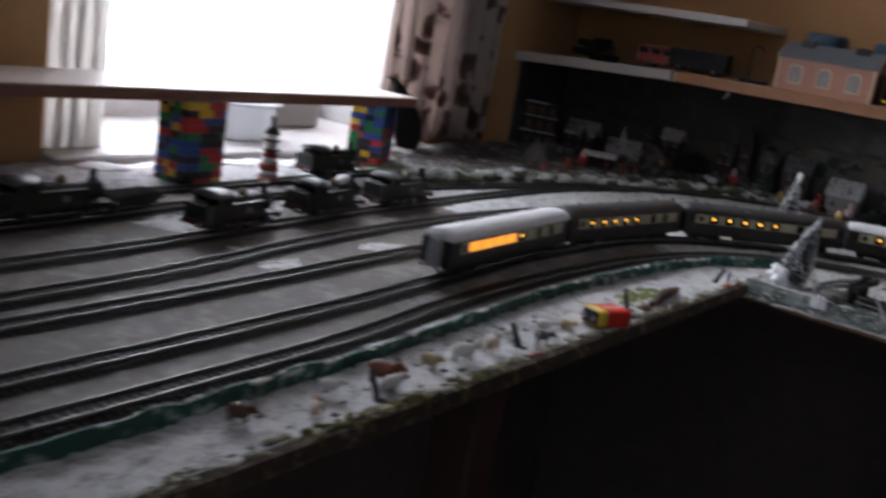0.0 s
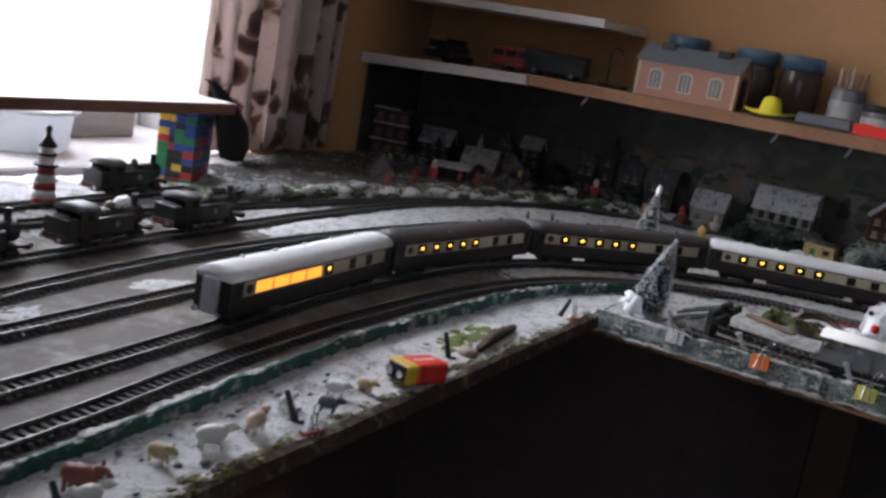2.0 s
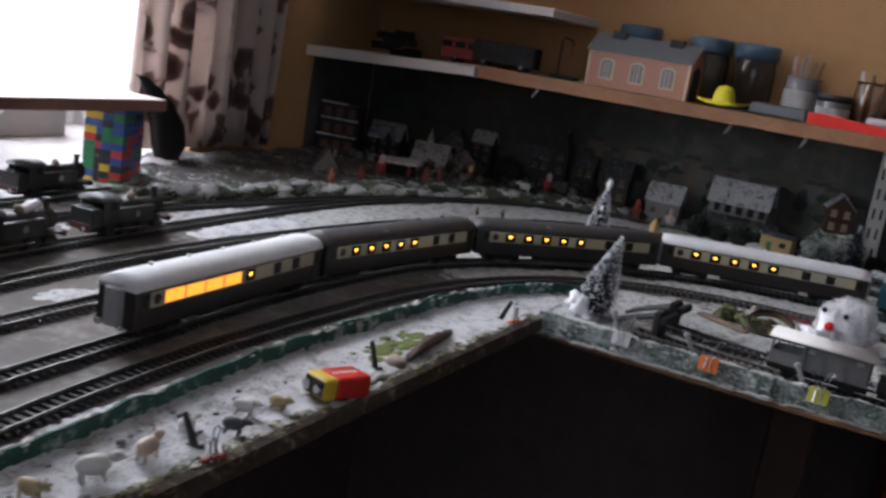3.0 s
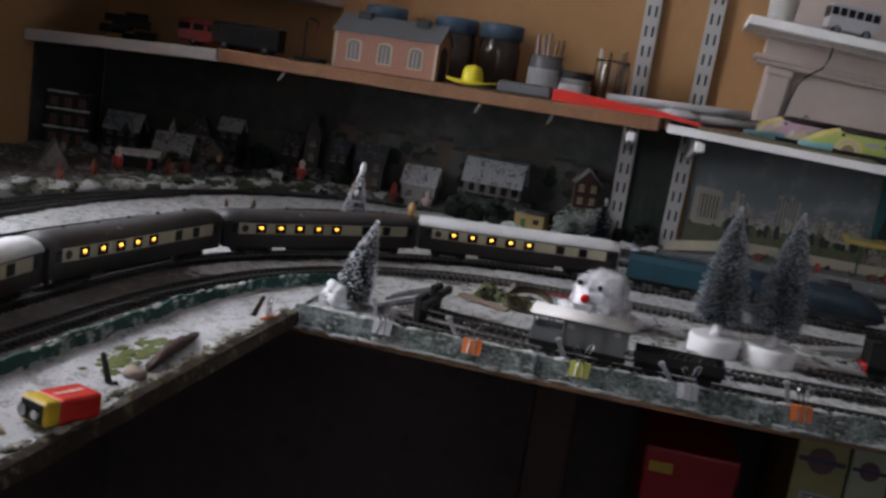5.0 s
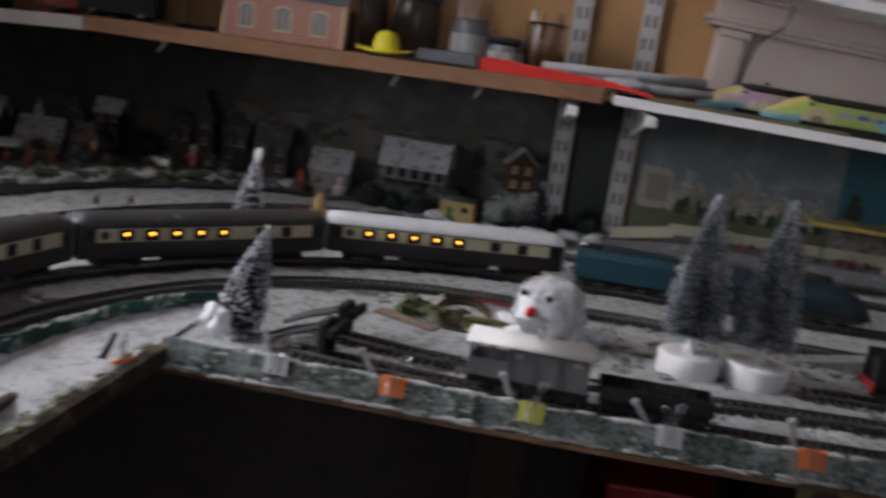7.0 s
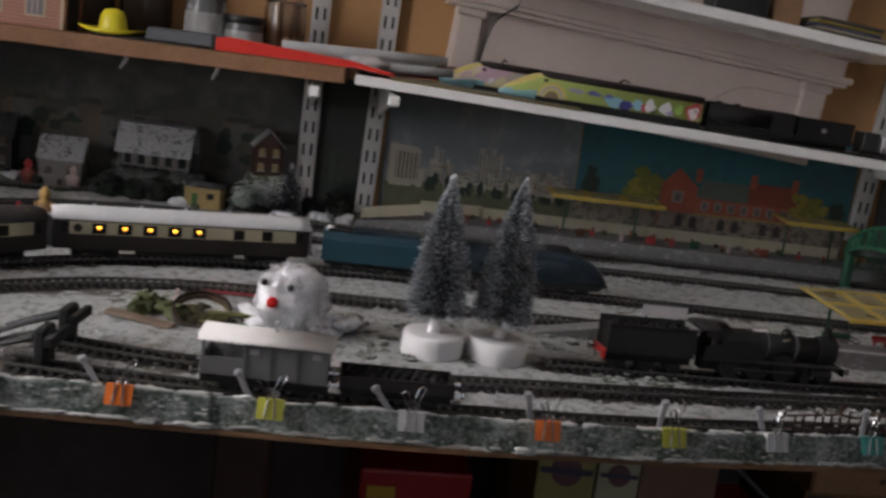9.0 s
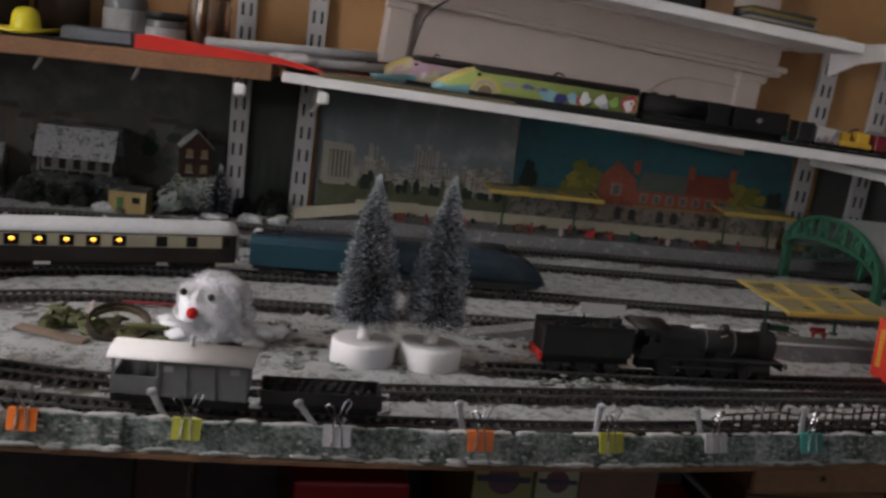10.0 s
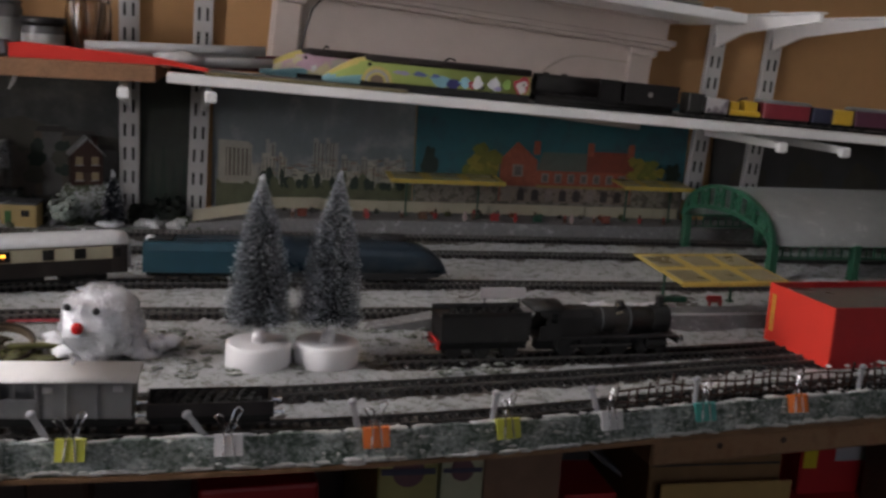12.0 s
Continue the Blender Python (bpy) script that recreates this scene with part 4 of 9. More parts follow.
def make_brake_van(m):
    t = thing("brake_van", m, "grey goods brake van with a white arched roof", "wagon")
    bm = bmesh.new()
    box(bm, (0.058, 0.032, 0.025), (0.0135, 0, 0.0255), bevel=0.0006)
    part("body", bm, VANGREY, t)
    for s in (-1, 1):
        for x in (-0.014, 0.003, 0.021, 0.0415):
            bm = bmesh.new()
            box(bm, (0.0012, 0.0012, 0.025), (x, s * 0.0163, 0.0255))
            part("rib", bm, VANGREY, t)
        bm = bmesh.new()
        box(bm, (0.0285, 0.0012, 0.0125), (-0.029, s * 0.0155, 0.0195), bevel=0.0003)
        part("veranda_side", bm, VANGREY, t)
        for x in (-0.0425, -0.0285):
            bm = bmesh.new()
            box(bm, (0.002, 0.0016, 0.025), (x, s * 0.0152, 0.0255))
            part("veranda_post", bm, VANGREY, t)
        for mx, mz in ((-0.008, 0.032), (0.034, 0.033)):
            bm = bmesh.new()
            box(bm, (0.006, 0.0006, 0.0038), (mx, s * 0.0163, mz))
            part("faded_marking", bm, mat("faded_white", (0.3, 0.3, 0.3), 0.7), t)
        bm = bmesh.new()
        box(bm, (0.088, 0.0014, 0.004), (0, s * 0.0135, 0.009), bevel=0.0004)
        part("footboard", bm, BLACKM, t)
    bm = bmesh.new()
    box(bm, (0.0012, 0.032, 0.0125), (-0.0435, 0, 0.0195), bevel=0.0003)
    part("veranda_end", bm, VANGREY, t)
    bm = bmesh.new()
    along(bm, arch(0.0182, 0.038, 0.005, 13, drop=0.0006), -0.0465, 0.0455)
    bmesh.ops.recalc_face_normals(bm, faces=bm.faces)
    rf = part("roof", bm, mat("white_van_roof", (0.66, 0.64, 0.62), 0.6, var=0.12, scale=80, bump=0.08), t, "white arched roof", True)
    bm = bmesh.new()
    cyl(bm, 0.0014, 0.007, (0.004, 0.0, 0.0468), seg=8)
    cyl(bm, 0.0026, 0.0012, (0.004, 0.0, 0.0505), r2=0.001, seg=8)
    part("stove_pipe", bm, LGREY, rf)
    bm = bmesh.new()
    box(bm, (0.088, 0.031, 0.002), (0, 0, 0.012), bevel=0.0003)
    part("floor", bm, BLACKM, t)
    bm = bmesh.new()
    box(bm, (0.082, 0.015, 0.006), (0, 0, 0.0085))
    part("chassis", bm, BLACKM, t)
    wheels(t, (-0.026, 0.026), 0.0066)
    for x in (-0.044, 0.044):
        buffers(t, x)


def make_wagon(m, material, label, h=0.013, L=0.076, name="open_wagon"):
    t = thing(name, m, label, "wagon")
    for s in (-1, 1):
        bm = bmesh.new()
        box(bm, (L, 0.0014, h), (0, s * 0.0145, 0.013 + h / 2), bevel=0.0003)
        part("side", bm, material, t)
        bm = bmesh.new()
        box(bm, (0.0014, 0.0276, h), (s * (L / 2 - 0.0008), 0, 0.013 + h / 2), bevel=0.0003)
        part("end", bm, material, t)
    bm = bmesh.new()
    box(bm, (L, 0.0292, 0.002), (0, 0, 0.012))
    part("floor", bm, BLACKM, t)
    bm = bmesh.new()
    for i in range(30):
        ball(bm, 0.0035, (-L / 2 + 0.006 + (L - 0.012) * i / 30, 0.008 * math.sin(i * 2.1), 0.013 + h * 0.75), rough=0.5, seg=6)
    tagged(part("coal_load", bm, COAL, t), kind="stuff")
    for s in (-1, 1):
        bm = bmesh.new()
        box(bm, (L * 0.96, 0.0016, 0.0046), (0, s * 0.0112, 0.009), bevel=0.0004)
        part("sole_bar", bm, BLACKM, t)
    wheels(t, (-L * 0.3, L * 0.3), 0.0064)
    for x in (-L / 2, L / 2):
        buffers(t, x)
    return t


SC = T2.near(0.012, 0.325) + 0.15
PITCH = 0.272
make_coach(T2.chord(SC, 0.088, RT), ROOFW, "brown and cream dining coach with a snowy white roof")
make_coach(T2.chord(SC - PITCH, 0.088, RT), ROOFG, "brown and cream coach with a dark roof and lit lamps")
make_coach(T2.chord(SC - 2 * PITCH, 0.088, RT), ROOFG, "brown and cream coach with a dark roof and lit lamps")
make_coach(T2.chord(SC - 3 * PITCH, 0.088, RT), ROOFW, "brown and cream observation coach with orange lit windows", saloon=True)
make_streamliner(T2.chord(SC + 0.136 + 0.012 + 0.053 + 0.156, 0.05, RT))
for i, (x, y) in enumerate(((-0.389, -0.47), (-0.414, -0.308), (-0.421, -0.162))):
    make_tank_engine(SD1.chord(SD1.near(x, y), 0.03, RT) @ Matrix.Diagonal((0.9, 0.95, 0.97, 1)), snow=i == 1)
make_tank_engine(SD2.chord(SD2.near(-0.59, -0.113), 0.03, RT) @ Matrix.Diagonal((0.9, 0.95, 0.97, 1)))
make_tank_engine(T5.chord(T5.near(-0.49, -0.625), 0.03, RT))
make_wagon(T5.chord(T5.near(-0.51, -0.535), 0.02, RT), BLACKM, "low black goods wagon behind a tank locomotive", 0.006, 0.07)
make_tender_engine(F3.chord(F3.near(0.658, 0.177), 0.05, RT) @ Matrix.Diagonal((0.89, 0.9, 1.06, 1)))
make_brake_van(F1.chord(F1.near(0.266, 0.0225), 0.026, RT))
make_wagon(F1.chord(F1.near(0.358, 0.0225), 0.022, RT), mat("wagon_black", (0.014, 0.01, 0.01), 0.6, var=0.4), "short black open coal wagon coupled to the brake van", 0.009, 0.08)

# ---- scenery on the boards ----
# the raised snowy bank behind the outermost track
BANKM = mat("bank_green_white", (0.48, 0.5, 0.49), 0.95, var=0.45, scale=220, bump=0.8, col2=(0.07, 0.085, 0.05), mix=(0.44, 0.53), scale2=38)
T5P = np.array([(p.x, p.y) for p in T5.p])


def bank_height(x, y):
    i = np.argmin(np.hypot(T5P[:, 0] - x, T5P[:, 1] - y))
    d = math.hypot(T5P[i, 0] - x, T5P[i, 1] - y)
    j, k = min(i + 1, len(T5P) - 1), max(i - 1, 0)
    out = (T5P[j, 0] - T5P[k, 0]) * (y - T5P[i, 1]) - (T5P[j, 1] - T5P[k, 1]) * (x - T5P[i, 0])
    if out < 0 or d < 0.017:
        return -0.004
    v = Vector((x, y, 0))
    rise = fade(d, 0.017, 0.045)
    return -0.004 + rise * (0.02 + 0.007 * noise.noise(v * 22) + 0.006 * noise.noise(v * 55)) + 0.002 * noise.noise(v * 160) * rise


nx, ny = 150, 116
bx, by = np.linspace(-0.745, 0.45, nx + 1), np.linspace(-0.12, 0.812, ny + 1)
verts = [(x, y, bank_height(x, y) * (fade(y, -0.1, 0.12) if x < -0.45 else 1.0) - (0.003 if y < 0.05 else 0)) for x in bx for y in by]
faces = [(i * (ny + 1) + j, (i + 1) * (ny + 1) + j, (i + 1) * (ny + 1) + j + 1, i * (ny + 1) + j + 1) for i in range(nx) for j in range(ny)
         if max(verts[q][2] for q in (i * (ny + 1) + j, (i + 1) * (ny + 1) + j, (i + 1) * (ny + 1) + j + 1, i * (ny + 1) + j + 1)) > -0.003]
me = bpy.data.meshes.new("snow_bank")
me.from_pydata(verts, [], faces)
me.materials.append(BANKM)
me.materials.append(mat("village_ground", (0.045, 0.04, 0.036), 0.95, var=0.6, scale=180, bump=0.8, col2=(0.3, 0.3, 0.3), mix=(0.53, 0.62), scale2=34))
for p in me.polygons:
    c = p.center
    far = min(math.hypot(a - c.x, b - c.y) for a, b in T5P[::2])
    p.material_index = 1 if far > 0.062 + 0.02 * noise.noise(c * 30) and c.y > 0.1 and c.x < 0.2 else 0
me.shade_smooth()
tagged(new("snow_bank", me), "low snowy bank with green tufts behind the outer track", "snow bank", kind="stuff")


def bank_z(x, y):
    return max(bank_height(x, y), 0.0)


# rocks and snow heaps on the bank
for i in range(110):
    r = random.Random(100 + i)
    s = T5.length * r.uniform(0.56, 0.97)
    p = T5.at(s)
    d = (T5.at(s + 0.01) - T5.at(s - 0.01)).normalized()
    q = p + Vector((-d.y, d.x, 0)) * r.uniform(0.022, 0.042)
    if not (X0 + 0.03 < q.x < 0.4 and q.y < Y1 - 0.03):
        continue
    bm = bmesh.new()
    ball(bm, r.uniform(0.006, 0.011), (0, 0, 0), (r.uniform(1.2, 2.2), 0.8, 0.62), seg=14, rough=0.9)
    ob = link("snow_lump", bm, mat("grey_snow_lump", (0.6, 0.61, 0.62), 0.95, var=0.45, scale=200, bump=0.8, col2=(0.25, 0.26, 0.24), mix=(0.5, 0.6), scale2=60) if r.random() < 0.55 else mat("rock_green", (0.075, 0.09, 0.055), 0.95, var=0.5, scale=160, bump=0.6), smooth=True)
    ob.matrix_world = pose(q.x, q.y, bank_z(q.x, q.y) + 0.002, 0, 0, math.degrees(math.atan2(d.y, d.x)))
    tagged(ob, "lumpy snow covered mound on the trackside bank", "snow heap", "mounds on the bank")

# houses of the village
DARKB = mat("dark_brick_card", (0.035, 0.028, 0.025), 0.85, var=0.4, scale=160, bump=0.2)
PALEB = mat("pale_card_wall", (0.2, 0.19, 0.18), 0.85, var=0.35, scale=120, bump=0.15, col2=(0.12, 0.11, 0.1), mix=(0.5, 0.6))
SNOWROOF = mat("snow_roof", (0.4, 0.405, 0.41), 0.95, var=0.55, scale=240, bump=0.7, col2=(0.07, 0.07, 0.072), mix=(0.48, 0.6), scale2=60)
SLATE = mat("slate", (0.045, 0.047, 0.05), 0.8, var=0.45, scale=160, bump=0.3, col2=(0.22, 0.225, 0.23), mix=(0.54, 0.64), scale2=55)
DIMWIN = mat("dull_window", (0.09, 0.065, 0.045), 0.3, var=0.2, bump=0)


def make_house(x, y, turn, w, d, h, rise, wall, roof, label, gable="x", floors=1, cols=2, win=DIMWIN, overhang=0.003, porch=False, z=None):
    zz = bank_z(x, y) - 0.002 if z is None else z
    t = thing("model_house", pose(x, y, zz, 0, 0, turn), label, "model house", "village houses")
    bm = bmesh.new()
    if gable == "x":
        along(bm, [(-d / 2, 0), (d / 2, 0), (d / 2, h), (0, h + rise), (-d / 2, h)], -w / 2, w / 2)
    else:
        prism(bm, [(-w / 2, 0), (w / 2, 0), (w / 2, h), (0, h + rise), (-w / 2, h)], d)
    bmesh.ops.recalc_face_normals(bm, faces=bm.faces)
    wl = part("wall", bm, wall, t)
    o, th = overhang, 0.0022
    bm = bmesh.new()
    if gable == "x":
        k = rise / (d / 2)
        along(bm, [(-d / 2 - o, h - o * k), (0, h + rise), (d / 2 + o, h - o * k), (d / 2 + o, h - o * k + th), (0, h + rise + th * 1.3), (-d / 2 - o, h - o * k + th)], -w / 2 - o, w / 2 + o)
    else:
        k = rise / (w / 2)
        prism(bm, [(-w / 2 - o, h - o * k), (0, h + rise), (w / 2 + o, h - o * k), (w / 2 + o, h - o * k + th), (0, h + rise + th * 1.3), (-w / 2 - o, h - o * k + th)], d + 2 * o)
    bmesh.ops.recalc_face_normals(bm, faces=bm.faces)
    part("roof", bm, roof, t, "roof under snow" if roof is SNOWROOF else "")
    ww, wh = min(w / (cols * 2.0), 0.009), min(h / (floors * 2.0), 0.011)
    for f in range(floors):
        for c in range(cols):
            wx = -w / 2 + w * (c + 0.5) / cols
            bm = bmesh.new()
            box(bm, (ww, 0.0014, wh), (wx, -d / 2 - 0.0004, h * (f + 0.58) / floors), bevel=0.0003)
            wd = part("window", bm, win, t)
            bm = bmesh.new()
            box(bm, (ww * 1.25, 0.002, 0.0012), (wx, -d / 2 - 0.001, h * (f + 0.58) / floors - wh / 2 - 0.0006))
            part("sill", bm, SNOWROOF, wd)
    bm = bmesh.new()
    box(bm, (0.007, 0.0014, min(h * 0.5, 0.016)), (w * 0.02, -d / 2 - 0.0005, min(h * 0.25, 0.008)), bevel=0.0003)
    part("door", bm, DARKWOOD, t)
    bm = bmesh.new()
    box(bm, (0.006, 0.006, 0.012), (w * 0.28, 0, h + rise * 0.75), bevel=0.0004)
    part("chimney", bm, wall, t)
    return t


def snow_edge(parent, x0, x1, y, z, r, seed):
    """A ragged ledge of plaster snow."""
    rng = random.Random(seed)
    bm = bmesh.new()
    x = x0
    while x < x1:
        ball(bm, rng.uniform(0.6, 1.1) * r, (x, y, z), (1.6, 1.0, 0.65), seg=7, rough=0.7)
        x += rng.uniform(0.8, 1.9) * r
    tagged(part("snow_ledge", bm, mat("grey_snow_lump", (0.6, 0.61, 0.62)), parent, "ragged snow on the ledge", True), kind="stuff")


def make_shop(x, y, turn, w, d, storeys, label):
    """A dark flat-topped shop front; storeys gives the height of each snowy ledge."""
    t = thing("model_shop", pose(x, y, bank_z(x, y) - 0.002, 0, 0, turn), label, "model house", "village houses")
    top = storeys[-1]
    bm = bmesh.new()
    box(bm, (w, d, top), (0, 0, top / 2), bevel=0.001)
    box(bm, (w * 0.6, d * 0.6, 0.006), (0, 0, top + 0.003), bevel=0.001)
    part("wall", bm, DARKB, t)
    z0 = 0.0
    for k, z in enumerate(storeys):
        bm = bmesh.new()
        box(bm, (w * 1.05, d + 0.006, 0.002), (0, 0, z), bevel=0.0004)
        part("cornice", bm, SLATE, t)
        snow_edge(t, -w * (0.5 if k != 1 else 0.46), w * (0.5 if k != 2 else 0.2), -d / 2 - 0.002, z + 0.002, 0.0032, 70 + k)
        n = 3
        for c in range(n):
            wx = -w / 2 + w * (c + 0.5) / n
            bm = bmesh.new()
            box(bm, (w * 0.17, 0.0014, (z - z0) * 0.5), (wx, -d / 2 - 0.0004, (z0 + z) / 2), bevel=0.0003)
            wd = part("window", bm, mat("rusty_window", (0.13, 0.055, 0.035), 0.5, var=0.3), t)
            bm = bmesh.new()
            box(bm, (w * 0.012, 0.0006, (z - z0) * 0.5), (wx, -d / 2 - 0.0013, (z0 + z) / 2))
            part("glazing_bar", bm, DARKWOOD, wd)
        z0 = z
    return t


make_shop(-0.706, 0.66, 18, 0.07, 0.035, (0.03, 0.062, 0.091), "tall dark model shop front with snowy ledges")
make_house(-0.562, 0.415, 38, 0.042, 0.034, 0.006, 0.034, PALEB, SLATE, "low model chalet with a steep snowy roof", gable="y", cols=1)
hs2 = make_house(-0.645, 0.738, 8, 0.064, 0.036, 0.034, 0.026, DARKB, SNOWROOF, "dark model house with a snowy gabled dormer", floors=2, cols=3)
bm = bmesh.new()
prism(bm, [(-0.013, 0.03), (0.013, 0.03), (0.0, 0.054)], 0.02, pose(0.012, -0.014, 0))
bmesh.ops.recalc_face_normals(bm, faces=bm.faces)
part("dormer", bm, mat("dormer_brown", (0.08, 0.04, 0.03), 0.8, var=0.4), hs2, "brown gabled dormer")
bm = bmesh.new()
prism(bm, [(-0.016, 0.028), (0.0, 0.058), (0.016, 0.028), (0.012, 0.028), (0.0, 0.05), (-0.012, 0.028)], 0.024, pose(0.012, -0.015, 0))
bmesh.ops.recalc_face_normals(bm, faces=bm.faces)
part("dormer_roof", bm, SNOWROOF, hs2)
snow_edge(hs2, -0.032, 0.032, -0.02, 0.033, 0.003, 91)
# the low market stall
st = thing("market_stall", pose(-0.505, 0.555, bank_z(-0.505, 0.555) - 0.002, 0, 0, 28), "low dark market stall with a snowy roof", "model house", "village houses")
bm = bmesh.new()
box(bm, (0.056, 0.03, 0.02), (0, 0, 0.01), bevel=0.0006)
part("body", bm, BLACKM, st)
bm = bmesh.new()
box(bm, (0.064, 0.038, 0.003), (0, 0, 0.0225), (8, 0, 0), bevel=0.0008)
part("roof", bm, SNOWROOF, st, "roof under snow")
snow_edge(st, -0.03, 0.03, -0.02, 0.021, 0.0032, 93)
# the church: a broad snowy roof, a thin spire and a pyramid tower
ch = make_house(-0.532, 0.716, 8, 0.06, 0.036, 0.016, 0.03, PALEB, SNOWROOF, "pale model church with a pointed snowy spire", cols=3, overhang=0.006)
bm = bmesh.new()
box(bm, (0.01, 0.01, 0.055), (-0.006, -0.004, 0.0275), bevel=0.0006)
tw = part("tower", bm, SNOWROOF, ch)
bm = bmesh.new()
cyl(bm, 0.0065, 0.022, (-0.006, -0.004, 0.065), (0, 0, 45), r2=0.0003, seg=4)
part("spire", bm, SNOWROOF, tw)
bm = bmesh.new()
box(bm, (0.012, 0.012, 0.044), (-0.02, -0.004, 0.022), bevel=0.0006)
part("tower", bm, SNOWROOF, ch)
pt = thing("model_tower_house", pose(-0.503, 0.755, 0.016, 0, 0, 6), "square model tower house under a pyramid roof", "model house", "village houses")
bm = bmesh.new()
box(bm, (0.04, 0.04, 0.05), (0, 0, 0.025), bevel=0.0008)
part("wall", bm, mat("half_timber", (0.16, 0.13, 0.11), 0.85, var=0.4, scale=120, col2=(0.05, 0.03, 0.025), mix=(0.5, 0.56), scale2=60), pt)
bm = bmesh.new()
cyl(bm, 0.038, 0.034, (0, 0, 0.064), (0, 0, 45), r2=0.0006, seg=4)
part("roof", bm, SLATE, pt, "grey pyramid roof")
for dx in (-0.011, 0.003):
    bm = bmesh.new()
    box(bm, (0.007, 0.0014, 0.011), (dx, -0.0203, 0.036), bevel=0.0003)
    part("window", bm, BLACKM, pt)
make_house(-0.456, 0.716, 5, 0.042, 0.034, 0.026, 0.018, mat("half_timber", (0.16, 0.13, 0.11)), SLATE, "half-timbered model cottage beside the church", gable="y", floors=2)
make_house(-0.455, 0.775, 4, 0.04, 0.03, 0.062, 0.018, DARKB, SNOWROOF, "tall dark model house with a snowy roof behind the cottage", floors=3)
make_house(-0.30, 0.782, 5, 0.028, 0.028, 0.077, 0.036, DARKB, SLATE, "narrow dark model tower house with a steep roof", gable="y", floors=3, cols=1)
make_house(-0.338, 0.78, 5, 0.034, 0.03, 0.06, 0.02, DARKB, SLATE, "small dark model house by the tower house", floors=2)
make_house(-0.25, 0.783, 3, 0.034, 0.03, 0.055, 0.018, DARKB, SLATE, "small dark model house with a grey roof", floors=2)
make_house(-0.19, 0.782, 3, 0.05, 0.034, 0.05, 0.026, DARKB, SLATE, "dark grey model terrace house", floors=2)
make_house(-0.097, 0.778, 2, 0.058, 0.036, 0.046, 0.026, PALEB, SNOWROOF, "pale model cottage with a snow covered roof", cols=2)
# the long hall with a deep snowy roof and an arcade
hall = thing("model_hall", pose(0.031, 0.778, 0.044) @ Matrix.Diagonal((0.93, 1, 0.82, 1)), "model market hall with a deep snow covered roof", "model house", "village houses")
bm = bmesh.new()
box(bm, (0.1, 0.03, 0.03), (0, 0.004, 0.015), bevel=0.0008)
part("wall", bm, PALEB, hall)
bm = bmesh.new()
along(bm, [(-0.034, 0.024), (-0.03, 0.024), (-0.01, 0.068), (0.02, 0.07), (0.026, 0.026), (0.03, 0.026), (0.022, 0.074), (-0.012, 0.073)], -0.056, 0.056)
bmesh.ops.recalc_face_normals(bm, faces=bm.faces)
part("roof", bm, SNOWROOF, hall, "steep roof under thick snow")
for i in range(6):
    bm = bmesh.new()
    box(bm, (0.003, 0.003, 0.026), (-0.05 + 0.02 * i, -0.027, 0.013), bevel=0.0004)
    part("post", bm, PALEB, hall)
    if i < 5:
        bm = bmesh.new()
        box(bm, (0.011, 0.001, 0.016), (-0.04 + 0.02 * i, -0.0115, 0.012))
        part("window", bm, BLACKM, hall)
make_house(0.182, 0.792, 14, 0.04, 0.032, 0.042, 0.02, mat("chalet_brown", (0.05, 0.02, 0.013), 0.8, var=0.3), SNOWROOF,
           "small dark brown wooden chalet with a snowy gable", gable="y", floors=2, win=mat("warm_window", (0.26, 0.2, 0.11), 0.4), z=0.05)
bm = bmesh.new()
box(bm, (0.06, 0.04, 0.05), (0.184, 0.792, 0.026), bevel=0.004)
tagged(link("snow_mound", bm, BANKM), "snowy mound under the wooden chalet", "snow heap")

bm = bmesh.new()
rng = random.Random(61)
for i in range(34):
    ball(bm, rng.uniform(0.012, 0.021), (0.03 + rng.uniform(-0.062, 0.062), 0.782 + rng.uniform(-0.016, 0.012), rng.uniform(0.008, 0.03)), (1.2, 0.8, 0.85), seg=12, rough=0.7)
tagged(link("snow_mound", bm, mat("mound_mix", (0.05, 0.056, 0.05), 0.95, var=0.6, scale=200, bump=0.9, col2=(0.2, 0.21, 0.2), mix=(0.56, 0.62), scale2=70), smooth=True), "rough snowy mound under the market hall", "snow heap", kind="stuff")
# the yellow lineside hut
hut = thing("lineside_hut", pose(0.108, 0.735, 0.0, 0, 0, -8), "small yellow lineside hut with a green door", "model hut")
HUTY = mat("hut_yellow", (0.33, 0.23, 0.09), 0.6, var=0.2, scale=120, bump=0.1)
bm = bmesh.new()
box(bm, (0.05, 0.028, 0.03), (0, 0, 0.017), bevel=0.0006)
part("wall", bm, HUTY, hut)
bm = bmesh.new()
box(bm, (0.054, 0.033, 0.0025), (0, 0, 0.0332), (3, 0, 0), bevel=0.0005)
part("roof", bm, SLATE, hut)
bm = bmesh.new()
box(bm, (0.008, 0.0012, 0.02), (-0.01, -0.0144, 0.0125), bevel=0.0003)
part("door", bm, mat("door_green", (0.03, 0.12, 0.03), 0.5), hut, "green door")
bm = bmesh.new()
box(bm, (0.01, 0.0012, 0.008), (0.0115, -0.0144, 0.02), bevel=0.0003)
part("window", bm, BLACKM, hut)

# ---- trees ----
NEEDLE = mat("frosted_needle", (0.02, 0.027, 0.03), 0.9, var=0.5, scale=400, bump=0.3)
FROST = mat("frost", (0.36, 0.39, 0.42), 0.7, var=0.3, scale=400, bump=0.4)
REDBIT = mat("red_bead", (0.4, 0.02, 0.02), 0.4)


